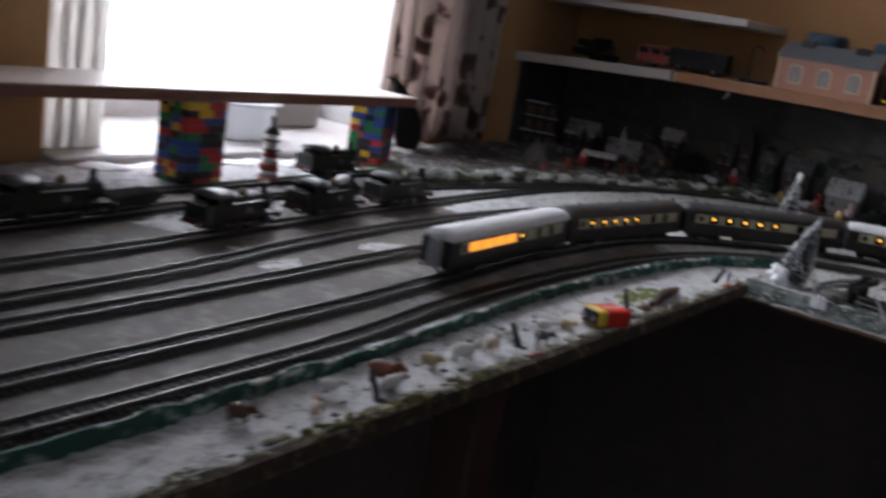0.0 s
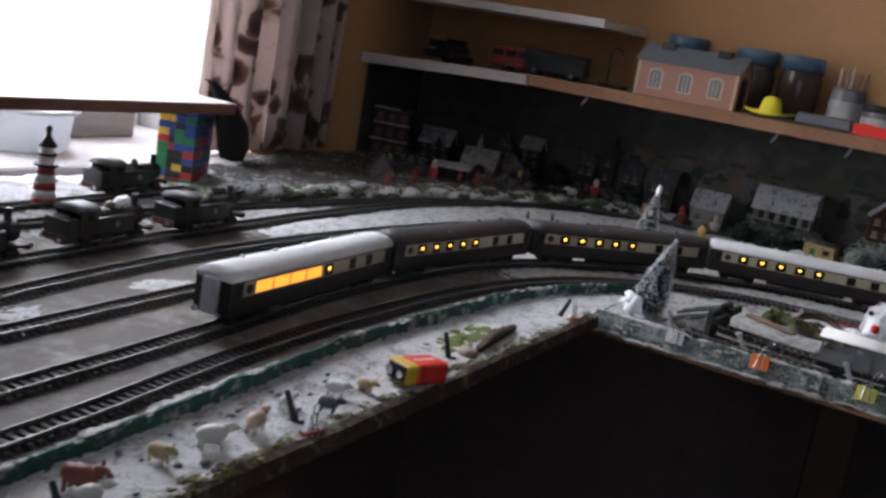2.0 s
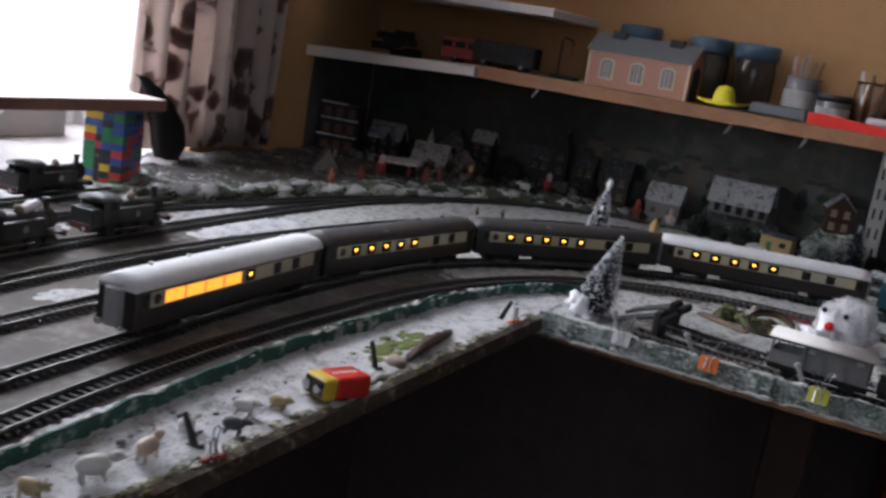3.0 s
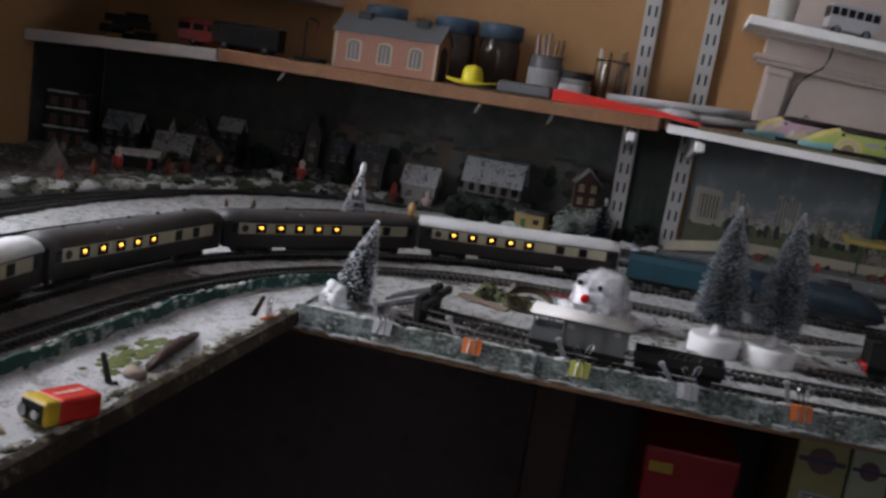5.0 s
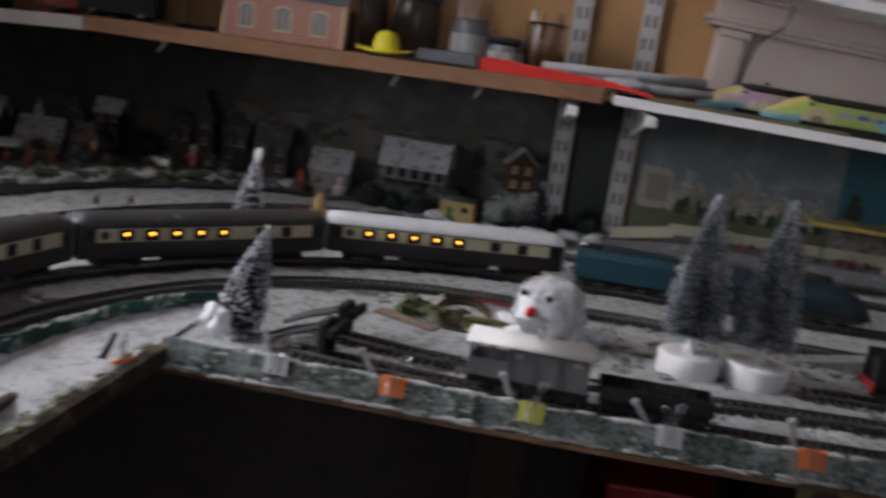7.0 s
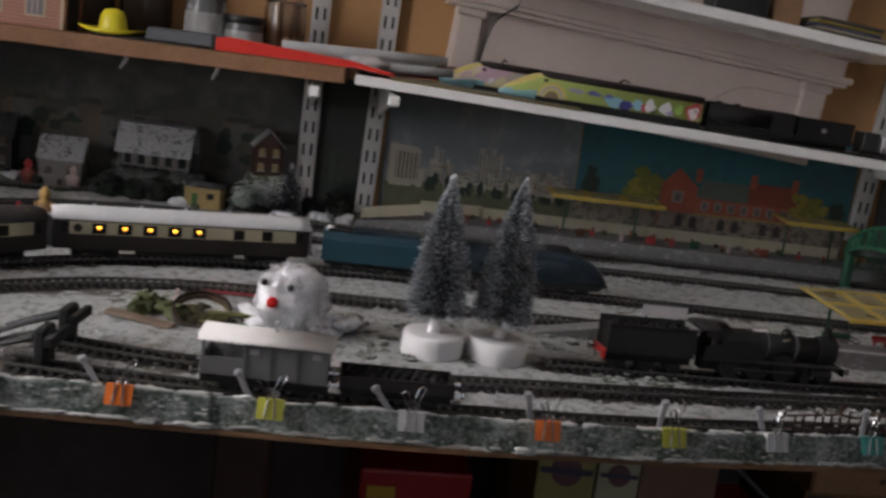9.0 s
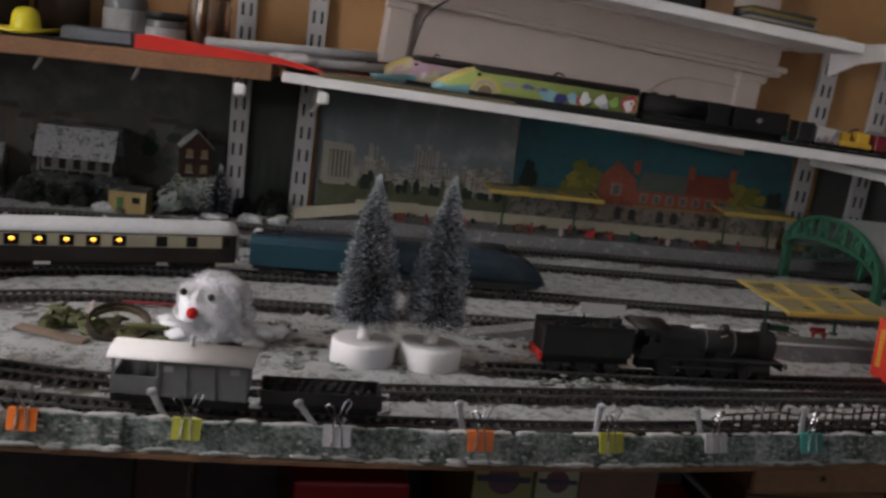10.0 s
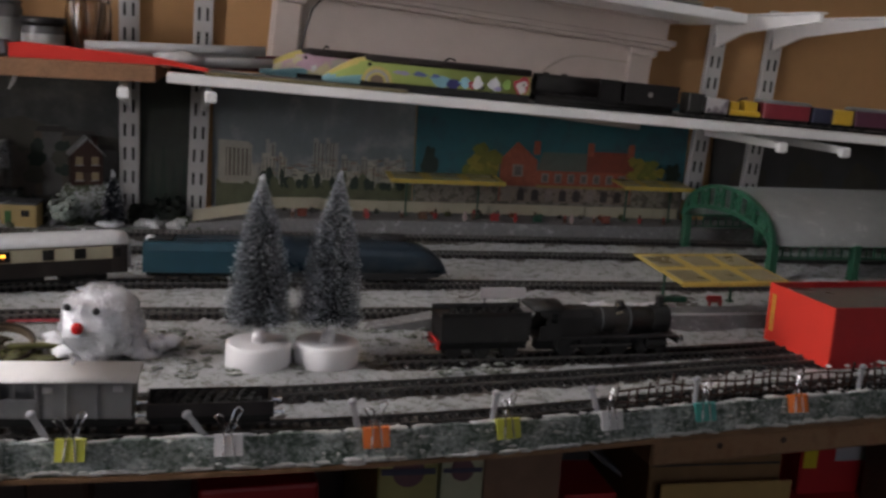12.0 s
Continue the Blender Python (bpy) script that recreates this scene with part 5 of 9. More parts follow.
def bristle(rng, verts, faces, o, d, length, width):
    side = d.cross(Vector((rng.uniform(-1, 1), rng.uniform(-1, 1), rng.uniform(-1, 1)))).normalized() * width
    up = d.cross(side).normalized() * width
    n = len(verts)
    e = o + d * length
    verts.extend([(o + side)[:], (o - side * 0.5 + up)[:], (o - side * 0.5 - up)[:], e[:]])
    faces.extend([(n, n + 1, n + 3), (n + 1, n + 2, n + 3), (n + 2, n, n + 3)])


def brush(name, parent, material, rng, h, r, z0, count, frac0, frac1, length, width, pw=1.0, label=""):
    """A bottle-brush crown of many bristles; frac0 to frac1 is where a bristle starts and ends on its radius."""
    verts, faces = [], []
    for i in range(count):
        u = rng.random() ** 1.1
        z = z0 + h * u
        a = rng.uniform(0, 2 * math.pi)
        lump = noise.noise(Vector((math.cos(a) * 1.6, math.sin(a) * 1.6, u * 5 + r * 900)))
        rr = r * (1 - u ** 1.6) ** pw * (0.92 + 0.24 * lump) + 0.0012
        d = Vector((math.cos(a), math.sin(a), rng.uniform(-0.35, 0.5))).normalized()
        bristle(rng, verts, faces, Vector((0, 0, z)) + d * rr * frac0, d, rr * (frac1 - frac0) * rng.uniform(0.8, 1.12) + length, width)
    me = bpy.data.meshes.new(name)
    me.from_pydata(verts, [], faces)
    me.materials.append(material)
    ob = new(name, me)
    ob.parent = parent
    if label:
        ob["label"] = label
    return ob


def make_brush_tree(x, y, h, r, label, base="candle", lean=0, seed=1, z=0.0, bare=False):
    rng = random.Random(seed)
    t = thing("bottle_brush_tree", pose(x, y, z, 0, lean, 0), label, "model tree", "frosted trees")
    zb = 0.012
    if base == "candle":
        bm = bmesh.new()
        lathe(bm, [(0.0252, 0.0), (0.0262, 0.001), (0.0262, 0.0185), (0.0256, 0.0203), (0.0235, 0.021), (0.006, 0.0205)], seg=40)
        part("battery_base", bm, mat("white_plastic", (0.75, 0.73, 0.73), 0.45, var=0.06, scale=60, bump=0.03), t, "round white plastic base", True)
        bm = bmesh.new()
        lathe(bm, [(0.0058, 0.0203), (0.0054, 0.0255), (0.0046, 0.0305), (0.002, 0.032)], seg=18)
        part("stub", bm, mat("white_plastic", (0.75, 0.73, 0.73)), t, "", True)
        zb = 0.0385
    else:
        bm = bmesh.new()
        for i in range(22):
            a, q = rng.uniform(0, 6.28), rng.uniform(0.2, 0.9) * r
            ball(bm, r * rng.uniform(0.16, 0.34), (q * math.cos(a) - r * 0.3, q * math.sin(a), 0.004), (1.2, 1.1, 0.6), rough=0.4, seg=10)
        part("snow_base", bm, SNOWPUFF, t, "white cotton snow at the foot", True)
    bm = bmesh.new()
    tube(bm, [(0, 0, zb - 0.012), (0, 0, zb + h * 0.5), (0, 0, zb + h)], [0.002, 0.0016, 0.0006])
    part("trunk", bm, mat("twisted_wire", (0.12, 0.12, 0.1), 0.5, metal=0.5), t)
    brush("crown", t, mat("navy_needle", (0.012, 0.016, 0.024), 0.9, var=0.5, scale=400, bump=0.3) if bare else NEEDLE, rng, h, r, zb, 21000, 0.05, 0.97, 0.0, 0.00026, 1.0)
    brush("frost", t, FROST, rng, h * 1.01, r, zb, 900 if bare else (2600 if base == "snow" else 5200), 0.66, 1.01, 0.0006, 0.00027, 1.0, label="white frosted tips")
    verts, faces = [], []
    big = base != "candle"
    for i in range(120 if bare else (700 if big else 520)):
        u = rng.random()
        a = rng.uniform(0, 2 * math.pi)
        rr = r * (1 - u ** 1.6) * rng.uniform(0.84, 1.03) + 0.0008
        o = Vector((rr * math.cos(a), rr * math.sin(a), zb + h * u))
        for k in range(3):
            bristle(rng, verts, faces, o, Vector((rng.gauss(0, 1), rng.gauss(0, 1), rng.gauss(0, 1))).normalized(), 0.002 if big else 0.0014, 0.0006 if big else 0.00036)
    me = bpy.data.meshes.new("glitter")
    me.from_pydata(verts, [], faces)
    me.materials.append(mat("glitter", (0.85, 0.86, 0.88), 0.25, var=0.1, bump=0))
    gl = new("glitter", me)
    gl.parent = t
    bm = bmesh.new()
    for k in range(7):
        ball(bm, 0.0022 - 0.0001 * k, (rng.uniform(-0.0012, 0.0012), rng.uniform(-0.0012, 0.0012), zb + h * (1.0 - 0.018 * k)), (0.8, 0.8, 1.3), seg=8, rough=0.5)
    part("frosted_tip", bm, mat("tip_frost", (0.6, 0.62, 0.63), 0.9, var=0.3, scale=300, bump=0.5), t, "white frosted tip", True)
    return t


make_brush_tree(0.3945, 0.166, 0.115, 0.0285, "frosted bottle brush tree on a round white base", seed=11)
make_brush_tree(0.4495, 0.168, 0.119, 0.029, "frosted bottle brush tree on a round white base", seed=12, lean=2)
tr = make_brush_tree(0.034, 0.054, 0.078, 0.0205, "snowy fir tree with a white cotton foot", "snow", seed=13, lean=12)
rng = random.Random(77)
bm = bmesh.new()
for i in range(26):
    u = rng.random()
    ball(bm, 0.003 + 0.005 * (1 - u), (-0.006 - 0.02 * u * rng.uniform(0.6, 1.1), -0.008 + rng.uniform(-0.01, 0.016), 0.004 + 0.019 * rng.random() * (0.4 + 0.6 * u)), (1, 1, rng.uniform(0.8, 1.5)), seg=10, rough=0.7)
part("cotton_wisp", bm, SNOWPUFF, tr, "heaped white cotton wool", True)
bm = bmesh.new()
ball(bm, 0.003, (0, 0, 0.092), seg=10)
part("silver_bauble", bm, mat("silver_bauble", (0.85, 0.85, 0.87), 0.12, metal=0.9, var=0.05), tr, "shiny silver ball on top")
tr = make_brush_tree(-0.085, 0.385, 0.085, 0.0185, "snowy fir tree with a red figure at its foot", "snow", seed=14, lean=5)
bm = bmesh.new()
for i in range(10):
    ball(bm, 0.0028, (0.012 * math.cos(i * 1.3 + 3), 0.012 * math.sin(i * 1.3 + 3), 0.012 + 0.002 * (i % 3)), seg=7)
part("red_berries", bm, REDBIT, tr, "small red berries")
bm = bmesh.new()
ball(bm, 0.0055, (0, 0, 0.099), (0.8, 0.8, 1.5), seg=10, rough=0.3)
part("snow_cap", bm, SNOWPUFF, tr, "white snowy tip", True)
make_brush_tree(0.222, 0.745, 0.062, 0.017, "dark blue fir tree with a white tip", "snow", seed=15, bare=True)


def make_bush(x, y, z, r, material, label, seed, leaf=0.004, count=420, flat=0.9):
    rng = random.Random(seed)
    t = thing("bush", pose(x, y, z), label, "bush")
    bm = bmesh.new()
    for i in range(5):
        a = i * 1.26
        tube(bm, [(0, 0, -0.002), (r * 0.3 * math.cos(a), r * 0.3 * math.sin(a), r * 0.6), (r * 0.6 * math.cos(a), r * 0.6 * math.sin(a), r * 1.1)], [0.0012, 0.0009, 0.0004], 5)
    part("stem", bm, DARKWOOD, t)
    verts, faces = [], []
    for i in range(count):
        d = Vector((rng.gauss(0, 1), rng.gauss(0, 1), rng.gauss(0, 1))).normalized()
        o = Vector((d.x, d.y, d.z * flat + 0.75)) * r * rng.uniform(0.45, 1.0)
        n = len(verts)
        u = d.cross(Vector((rng.gauss(0, 1), rng.gauss(0, 1), 1))).normalized() * leaf
        w = u.cross(d).normalized() * leaf * 0.7
        e = d * leaf * 0.5
        verts.extend([(o - u)[:], (o - w + e)[:], (o + u)[:], (o + w - e)[:]])
        faces.append((n, n + 1, n + 2, n + 3))
    me = bpy.data.meshes.new("foliage")
    me.from_pydata(verts, [], faces)
    me.materials.append(material)
    fo = new("foliage", me)
    fo.parent = t
    return t


FROSTLEAF = mat("frosted_leaf", (0.3, 0.34, 0.3), 0.9, var=0.5, scale=200, bump=0)
GREENLEAF = mat("plastic_leaf", (0.13, 0.145, 0.06), 0.7, var=0.5, scale=200, bump=0)
make_bush(0.163, 0.735, 0.012, 0.022, FROSTLEAF, "frosted grey green bush with snow beside the hut", 5)
for i, (x, y, r) in enumerate(((-0.24, 0.765, 0.022), (-0.13, 0.77, 0.02), (0.095, 0.785, 0.026), (-0.545, 0.73, 0.02), (0.29, 0.79, 0.024), (0.255, 0.775, 0.018), (-0.025, 0.757, 0.021), (0.01, 0.757, 0.018), (0.045, 0.757, 0.021), (0.08, 0.757, 0.02), (-0.395, 0.77, 0.024), (-0.6, 0.77, 0.022))):
    make_bush(x, y, bank_z(x, y), r, mat("dark_leaf", (0.02, 0.028, 0.02), 0.9, var=0.5, scale=200, bump=0), "dark wintry bush between the model houses", 20 + i)

# frosted shrubs and snow tufts crowding the village
GREYLEAF = mat("grey_frost_leaf", (0.16, 0.165, 0.16), 0.95, var=0.6, scale=200, bump=0)
BROWNLEAF = mat("brown_leaf", (0.06, 0.04, 0.03), 0.95, var=0.6, scale=200, bump=0)
for i in range(34):
    r = random.Random(500 + i)
    u = i / 33
    x = -0.66 + 0.72 * u + r.uniform(-0.012, 0.012)
    y = 0.60 + 0.14 * min(u * 1.6, 1) + r.uniform(-0.03, 0.04)
    if x > -0.2:
        y = 0.765 + r.uniform(-0.008, 0.02)
    make_bush(x, y, bank_z(x, y), r.uniform(0.006, 0.013), (GREYLEAF, BROWNLEAF, GREYLEAF)[i % 3], ("small frosted grey shrub in the village", "small bare brown shrub in the village", "small frosted grey shrub in the village")[i % 3], 700 + i, leaf=0.0028, count=130)
for i in range(30):
    r = random.Random(900 + i)
    x, y = r.uniform(0.13, 0.34), r.uniform(0.725, 0.8)
    if i >= 24:
        x, y = r.uniform(-0.1, 0.12), r.uniform(0.722, 0.745)
    bm = bmesh.new()
    ball(bm, r.uniform(0.005, 0.011), (0, 0, 0), (r.uniform(1.2, 1.9), 0.9, r.uniform(0.5, 0.9)), seg=12, rough=0.9)
    ob = link("snow_lump", bm, mat("grey_snow_lump", (0.6, 0.61, 0.62)) if i % 3 else mat("rock_green", (0.075, 0.09, 0.055)), smooth=True)
    ob.matrix_world = pose(x, y, 0.004, 0, 0, r.uniform(0, 180))
    tagged(ob, "lump of grey plaster snow near the hut", "snow heap", "lumps by the hut")

# ---- toy figures and animals, plain shapes ----


def figure(x, y, z, h, top, low, label, name="toy_figure", turn=0, hat=None):
    bm = bmesh.new()
    lathe(bm, [(h * 0.17, 0), (h * 0.2, h * 0.12), (h * 0.22, h * 0.3), (h * 0.17, h * 0.55), (h * 0.1, h * 0.62), (h * 0.15, h * 0.7), (h * 0.16, h * 0.8), (h * 0.1, h * 0.92), (h * 0.02, h)], seg=12)
    for s in (-1, 1):
        ball(bm, h * 0.09, (s * h * 0.21, -h * 0.04, h * 0.42), (0.8, 0.9, 1.8), seg=8)
    for f in bm.faces:
        c = f.calc_center_median().z
        f.material_index = 0 if c < h * 0.58 else 1
    ob = link(name, bm, [low, top], smooth=True)
    ob.matrix_world = pose(x, y, z, 0, 0, turn)
    return tagged(ob, label, "toy figure", "toy figures")


REDF, WHF, ORF = mat("figure_red", (0.35, 0.03, 0.03), 0.5), mat("figure_white", (0.5, 0.38, 0.36), 0.6), mat("figure_orange", (0.17, 0.04, 0.025), 0.7)
GOLDF, BROWNF = mat("figure_gold", (0.45, 0.28, 0.09), 0.5), mat("figure_brown", (0.1, 0.045, 0.025), 0.6)
for x, y, h, a, b, lab in ((-0.496, 0.337, 0.024, ORF, ORF, "small orange brown toy figure on the bank"), (-0.487, 0.405, 0.024, ORF, ORF, "small orange brown toy figure on the bank"),
                           (-0.507, 0.497, 0.034, WHF, REDF, "red and white toy figure in the village"), (-0.485, 0.552, 0.022, WHF, REDF, "small red and white toy figure"),
                           (-0.44, 0.533, 0.025, ORF, ORF, "small orange brown toy figure on the bank"), (-0.443, 0.592, 0.024, ORF, ORF, "small orange brown toy figure on the bank"),
                           (-0.424, 0.67, 0.026, GOLDF, BROWNF, "small golden toy figure on the bank"), (-0.30, 0.735, 0.034, WHF, REDF, "white and red toy figure by the dark houses"),
                           (-0.205, 0.745, 0.026, GOLDF, GOLDF, "golden toy figure near the fir tree"), (-0.137, 0.755, 0.036, REDF, ORF, "red toy figure on the snowy bank"),
                           (-0.078, 0.76, 0.032, WHF, WHF, "small white toy snowman figure"), (-0.29, 0.435, 0.012, BROWNF, BROWNF, "tiny brown toy figure by the track"),
                           (-0.262, 0.468, 0.012, BROWNF, BROWNF, "tiny brown toy figure by the track")):
    figure(x, y, bank_z(x, y) + (0.003 if bank_z(x, y) < 0.002 else 0), h, a, b, lab)
figure(-0.028, 0.48, 0.012, 0.04, GOLDF, mat("figure_tan", (0.35, 0.2, 0.08), 0.6), "tan toy bear figure on a mossy block", "toy_bear")
figure(-0.052, 0.468, 0.012, 0.022, REDF, BROWNF, "small dark red toy figure beside the bear")
bm = bmesh.new()
box(bm, (0.046, 0.034, 0.014), (-0.034, 0.475, 0.006), (0, 0, 20), bevel=0.004, seg=2)
tagged(link("mossy_block", bm, MOSS), "low mossy green block under the toy bear", "block")


def animal(x, y, turn, k, material, label):
    bm = bmesh.new()
    k *= 0.57
    ball(bm, 0.008 * k, (0, 0, 0.011 * k), (1.5, 0.8, 0.85), seg=12, rough=0.15)
    ball(bm, 0.0044 * k, (0.0135 * k, 0, 0.0155 * k), (1.2, 0.8, 0.9), seg=10)
    ball(bm, 0.0022 * k, (0.018 * k, 0, 0.0145 * k), (1.2, 0.9, 0.9), seg=8)
    for sx in (-0.007, 0.007):
        for sy in (-0.0035, 0.0035):
            cyl(bm, 0.0014 * k, 0.009 * k, (sx * k, sy * k, 0.0045 * k), seg=7)
    for sy in (-1, 1):
        ball(bm, 0.0014 * k, (0.012 * k, sy * 0.004 * k, 0.019 * k), (0.7, 1, 1.4), seg=6)
    ob = link("toy_animal", bm, material, smooth=True)
    ob.matrix_world = pose(x, y, 0.003 if y < 0.1 else bank_z(x, y), 0, 0, turn)
    tagged(ob, label, "toy animal", "toy animals on the snow")


WOOL, PINK, TANF = mat("toy_white", (0.66, 0.65, 0.62), 0.7, var=0.12), mat("toy_cream", (0.5, 0.38, 0.3), 0.6, var=0.15), mat("toy_tan", (0.42, 0.33, 0.18), 0.6)
for x, y, a, k, mm, lab in ((-0.027, -0.561, 60, 1.5, WOOL, "white plastic toy calf standing on the snow"), (-0.026, -0.522, 100, 1.35, PINK, "cream plastic toy lamb on the snow"),
                            (-0.033, -0.597, 5, 1.15, TANF, "tan plastic toy animal on the snow"), (-0.034, -0.652, 20, 1.6, mat("toy_chestnut", (0.2, 0.065, 0.04), 0.6), "chestnut brown plastic toy horse beside the strip"),
                            (-0.019, -0.658, 70, 1.2, WOOL, "white plastic toy lamb on the snow"), (-0.031, -0.431, 20, 1.15, WOOL, "white plastic toy lamb on the snow"),
                            (-0.038, -0.476, 80, 0.95, WOOL, "white plastic toy lamb on the snow"), (-0.022, -0.406, 10, 1.0, TANF, "tan plastic toy animal on the snow"),
                            (-0.017, -0.458, 20, 1.1, mat("toy_grey", (0.1, 0.1, 0.11), 0.6), "dark grey plastic toy animal on the snow"), (-0.04, -0.7, 40, 1.1, WOOL, "white plastic toy sheep on the snow"),
                            (-0.018, -0.735, 140, 1.1, PINK, "cream plastic toy pig on the snow"), (-0.325, 0.69, 190, 1.5, WOOL, "white plastic toy sheep beside the outer track"), (-0.04, -0.78, 20, 1.2, BROWNF, "brown plastic toy cow on the snow")):
    animal(x, y, a, k, mm, lab)
# dark pebbles between the animals
bm = bmesh.new()
r = random.Random(8)
for i in range(45):
    ball(bm, r.uniform(0.001, 0.0028), (r.uniform(-0.062, -0.006), r.uniform(-0.8, -0.36), 0.004), (1, 1.4, 0.5), seg=7, rough=0.4)
tagged(link("pebbles", bm, mat("pebble", (0.12, 0.12, 0.12), 0.8, var=0.4), smooth=True), "small dark pebbles scattered on the snow", "pebbles", kind="stuff")

# moss patch and bark by the corner
bm = bmesh.new()
for i in range(60):
    ball(bm, r.uniform(0.003, 0.006), (r.uniform(-0.058, -0.03), r.uniform(-0.27, -0.17), 0.002), (1, 1.5, 0.35), seg=9, rough=0.5)
tagged(link("moss_patch", bm, mat("bright_moss", (0.12, 0.15, 0.035), 0.95, var=0.4, scale=300, bump=0.8), smooth=True), "bright green moss patch on the snow", "moss", kind="stuff")
bm = bmesh.new()
tube(bm, [(-0.014, -0.245, 0.006), (-0.02, -0.2, 0.009), (-0.026, -0.15, 0.006)], [0.0032, 0.0056, 0.003], 9)
bmesh.ops.subdivide_edges(bm, edges=bm.edges, cuts=4, use_grid_fill=True)
for v in bm.verts:
    v.co += Vector((0.5, 0.2, 1)) * 0.0034 * noise.noise(Vector((v.co.x * 260, v.co.y * 70, v.co.z * 260)))
tagged(link("bark_piece", bm, mat("bark", (0.085, 0.055, 0.042), 0.9, var=0.5, scale=160, bump=0.8), smooth=True), "piece of brown bark lying on the edge", "bark")
bm = bmesh.new()
ball(bm, 0.0075, (-0.016, -0.258, 0.005), (1.2, 1.0, 0.7), rough=0.4, seg=14)
tagged(link("pebble_stone", bm, mat("pale_stone", (0.28, 0.22, 0.18), 0.8, var=0.3), smooth=True), "pale rounded stone by the moss", "stone")

# ---- the nine volt battery ----
bat = thing("battery", pose(-0.0105, -0.354, 0.0125, 0, 3, 73) @ Matrix.Diagonal((0.93, 0.93, 0.93, 1)), "red and yellow rectangular nine volt battery lying on the snow", "battery")
bm = bmesh.new()
box(bm, (0.034, 0.0265, 0.0175), (0.0073, 0, 0), bevel=0.003, seg=3)
part("body", bm, mat("battery_red", (0.55, 0.03, 0.02), 0.35, var=0.06, bump=0.02), bat, "red metal body")
bm = bmesh.new()
box(bm, (0.0128, 0.0266, 0.0176), (-0.0152, 0, 0), bevel=0.003, seg=3)
part("yellow_end", bm, mat("battery_yellow", (0.62, 0.42, 0.03), 0.35, var=0.06, bump=0.02), bat, "yellow end band")
bm = bmesh.new()
box(bm, (0.001, 0.022, 0.0135), (-0.0218, 0, 0), bevel=0.0004)
part("terminal_plate", bm, BLACK, bat)
for s in (-1, 1):
    bm = bmesh.new()
    cyl(bm, 0.0043 if s > 0 else 0.0034, 0.0032, (-0.0235, s * 0.0062, 0), (0, 90, 0), seg=12)
    part("terminal", bm, STEEL, bat)
bm = bmesh.new()
for i, wd in enumerate((0.0045, 0.0042, 0.0046, 0.0044)):
    box(bm, (0.0046, wd, 0.0004), (-0.003 + i * 0.006, 0.0, 0.0089))
part("lettering_bar", bm, mat("pale_print", (0.7, 0.5, 0.45), 0.5), bat, "pale printed band")

# ---- binder clips ----


def make_clip(x, y, z, turn, material, label, w=0.018, tilt=0, name="binder_clip"):
    t = thing(name, pose(x, y, z, tilt, 0, turn), label, "clip", "binder clips on the edging")
    bm = bmesh.new()
    prism(bm, [(-0.0052, 0.0), (-0.0012, 0.013), (0.0012, 0.013), (0.0052, 0.0), (0.0042, 0.0), (0, 0.0115), (-0.0042, 0.0)], w, pose(0, 0, -0.0115, 0, 0, 90))
    bmesh.ops.recalc_face_normals(bm, faces=bm.faces)
    part("jaw", bm, material, t)
    for s in (-1, 1):
        bm = bmesh.new()
        a = w * 0.2
        k = s * 0.0042
        tube(bm, [(-a, s * 0.0052, -0.011), (-a * 0.7, s * 0.002, 0.001), (k - a * 0.5, s * 0.004, 0.011), (k * 1.5 - a * 0.7, s * 0.0055, 0.0155), (k * 1.6, s * 0.006, 0.0175), (k * 1.5 + a * 0.7, s * 0.0055, 0.0155), (k + a * 0.5, s * 0.004, 0.011), (a * 0.7, s * 0.002, 0.001), (a, s * 0.0052, -0.011)], 0.0007, 6)
        part("wire_handle", bm, STEEL, t, "bright wire handle")
    return t


YCL, WCL, TCL = mat("clip_yellow", (0.42, 0.42, 0.05), 0.4), mat("clip_white", (0.5, 0.5, 0.5), 0.4), mat("clip_teal", (0.03, 0.25, 0.22), 0.4)
for x, mm, lab in ((0.1765, ORANGE, "orange binder clip on the front strip"), (0.276, YCL, "yellow binder clip on the front strip"), (0.371, WCL, "white binder clip on the front strip"),
                   (0.467, ORANGE, "orange binder clip on the front strip"), (0.561, YCL, "yellow binder clip on the front strip"), (0.642, WCL, "white binder clip on the front strip"),
                   (0.722, TCL, "teal binder clip on the front strip"), (0.808, ORANGE, "orange binder clip on the front strip"), (0.09, WCL, "white binder clip on the front strip")):
    make_clip(x, front(x) - 0.005, 0.0095, 3 * math.sin(x * 60) + math.degrees(math.atan2(front(x + 0.02) - front(x - 0.02), 0.04)), mm, lab)
make_clip(-0.004, -0.055, 0.004, 70, ORANGE, "orange binder clip with a black handle on the edge")
make_clip(0.0, -0.496, 0.004, 80, mat("clip_red", (0.25, 0.03, 0.025), 0.4), "dark red binder clip on the board edge")
for i, (x, y, a) in enumerate(((-0.02, -0.055, 20), (-0.018, -0.489, -25), (-0.022, -0.28, -15), (-0.012, -0.678, -25))):
    t = thing("black_post", pose(x, y, 0.0, a * 0.5, a, 30), "small black plastic post stuck in the snow", "post", "black posts")
    bm = bmesh.new()
    box(bm, (0.005, 0.0035, 0.026), (0, 0, 0.012), bevel=0.0008, taper=0.7)
    part("stem", bm, BLACK, t)
    bm = bmesh.new()
    box(bm, (0.01, 0.005, 0.004), (0.001, 0, 0.0015), bevel=0.0008)
    part("foot", bm, BLACK, t)
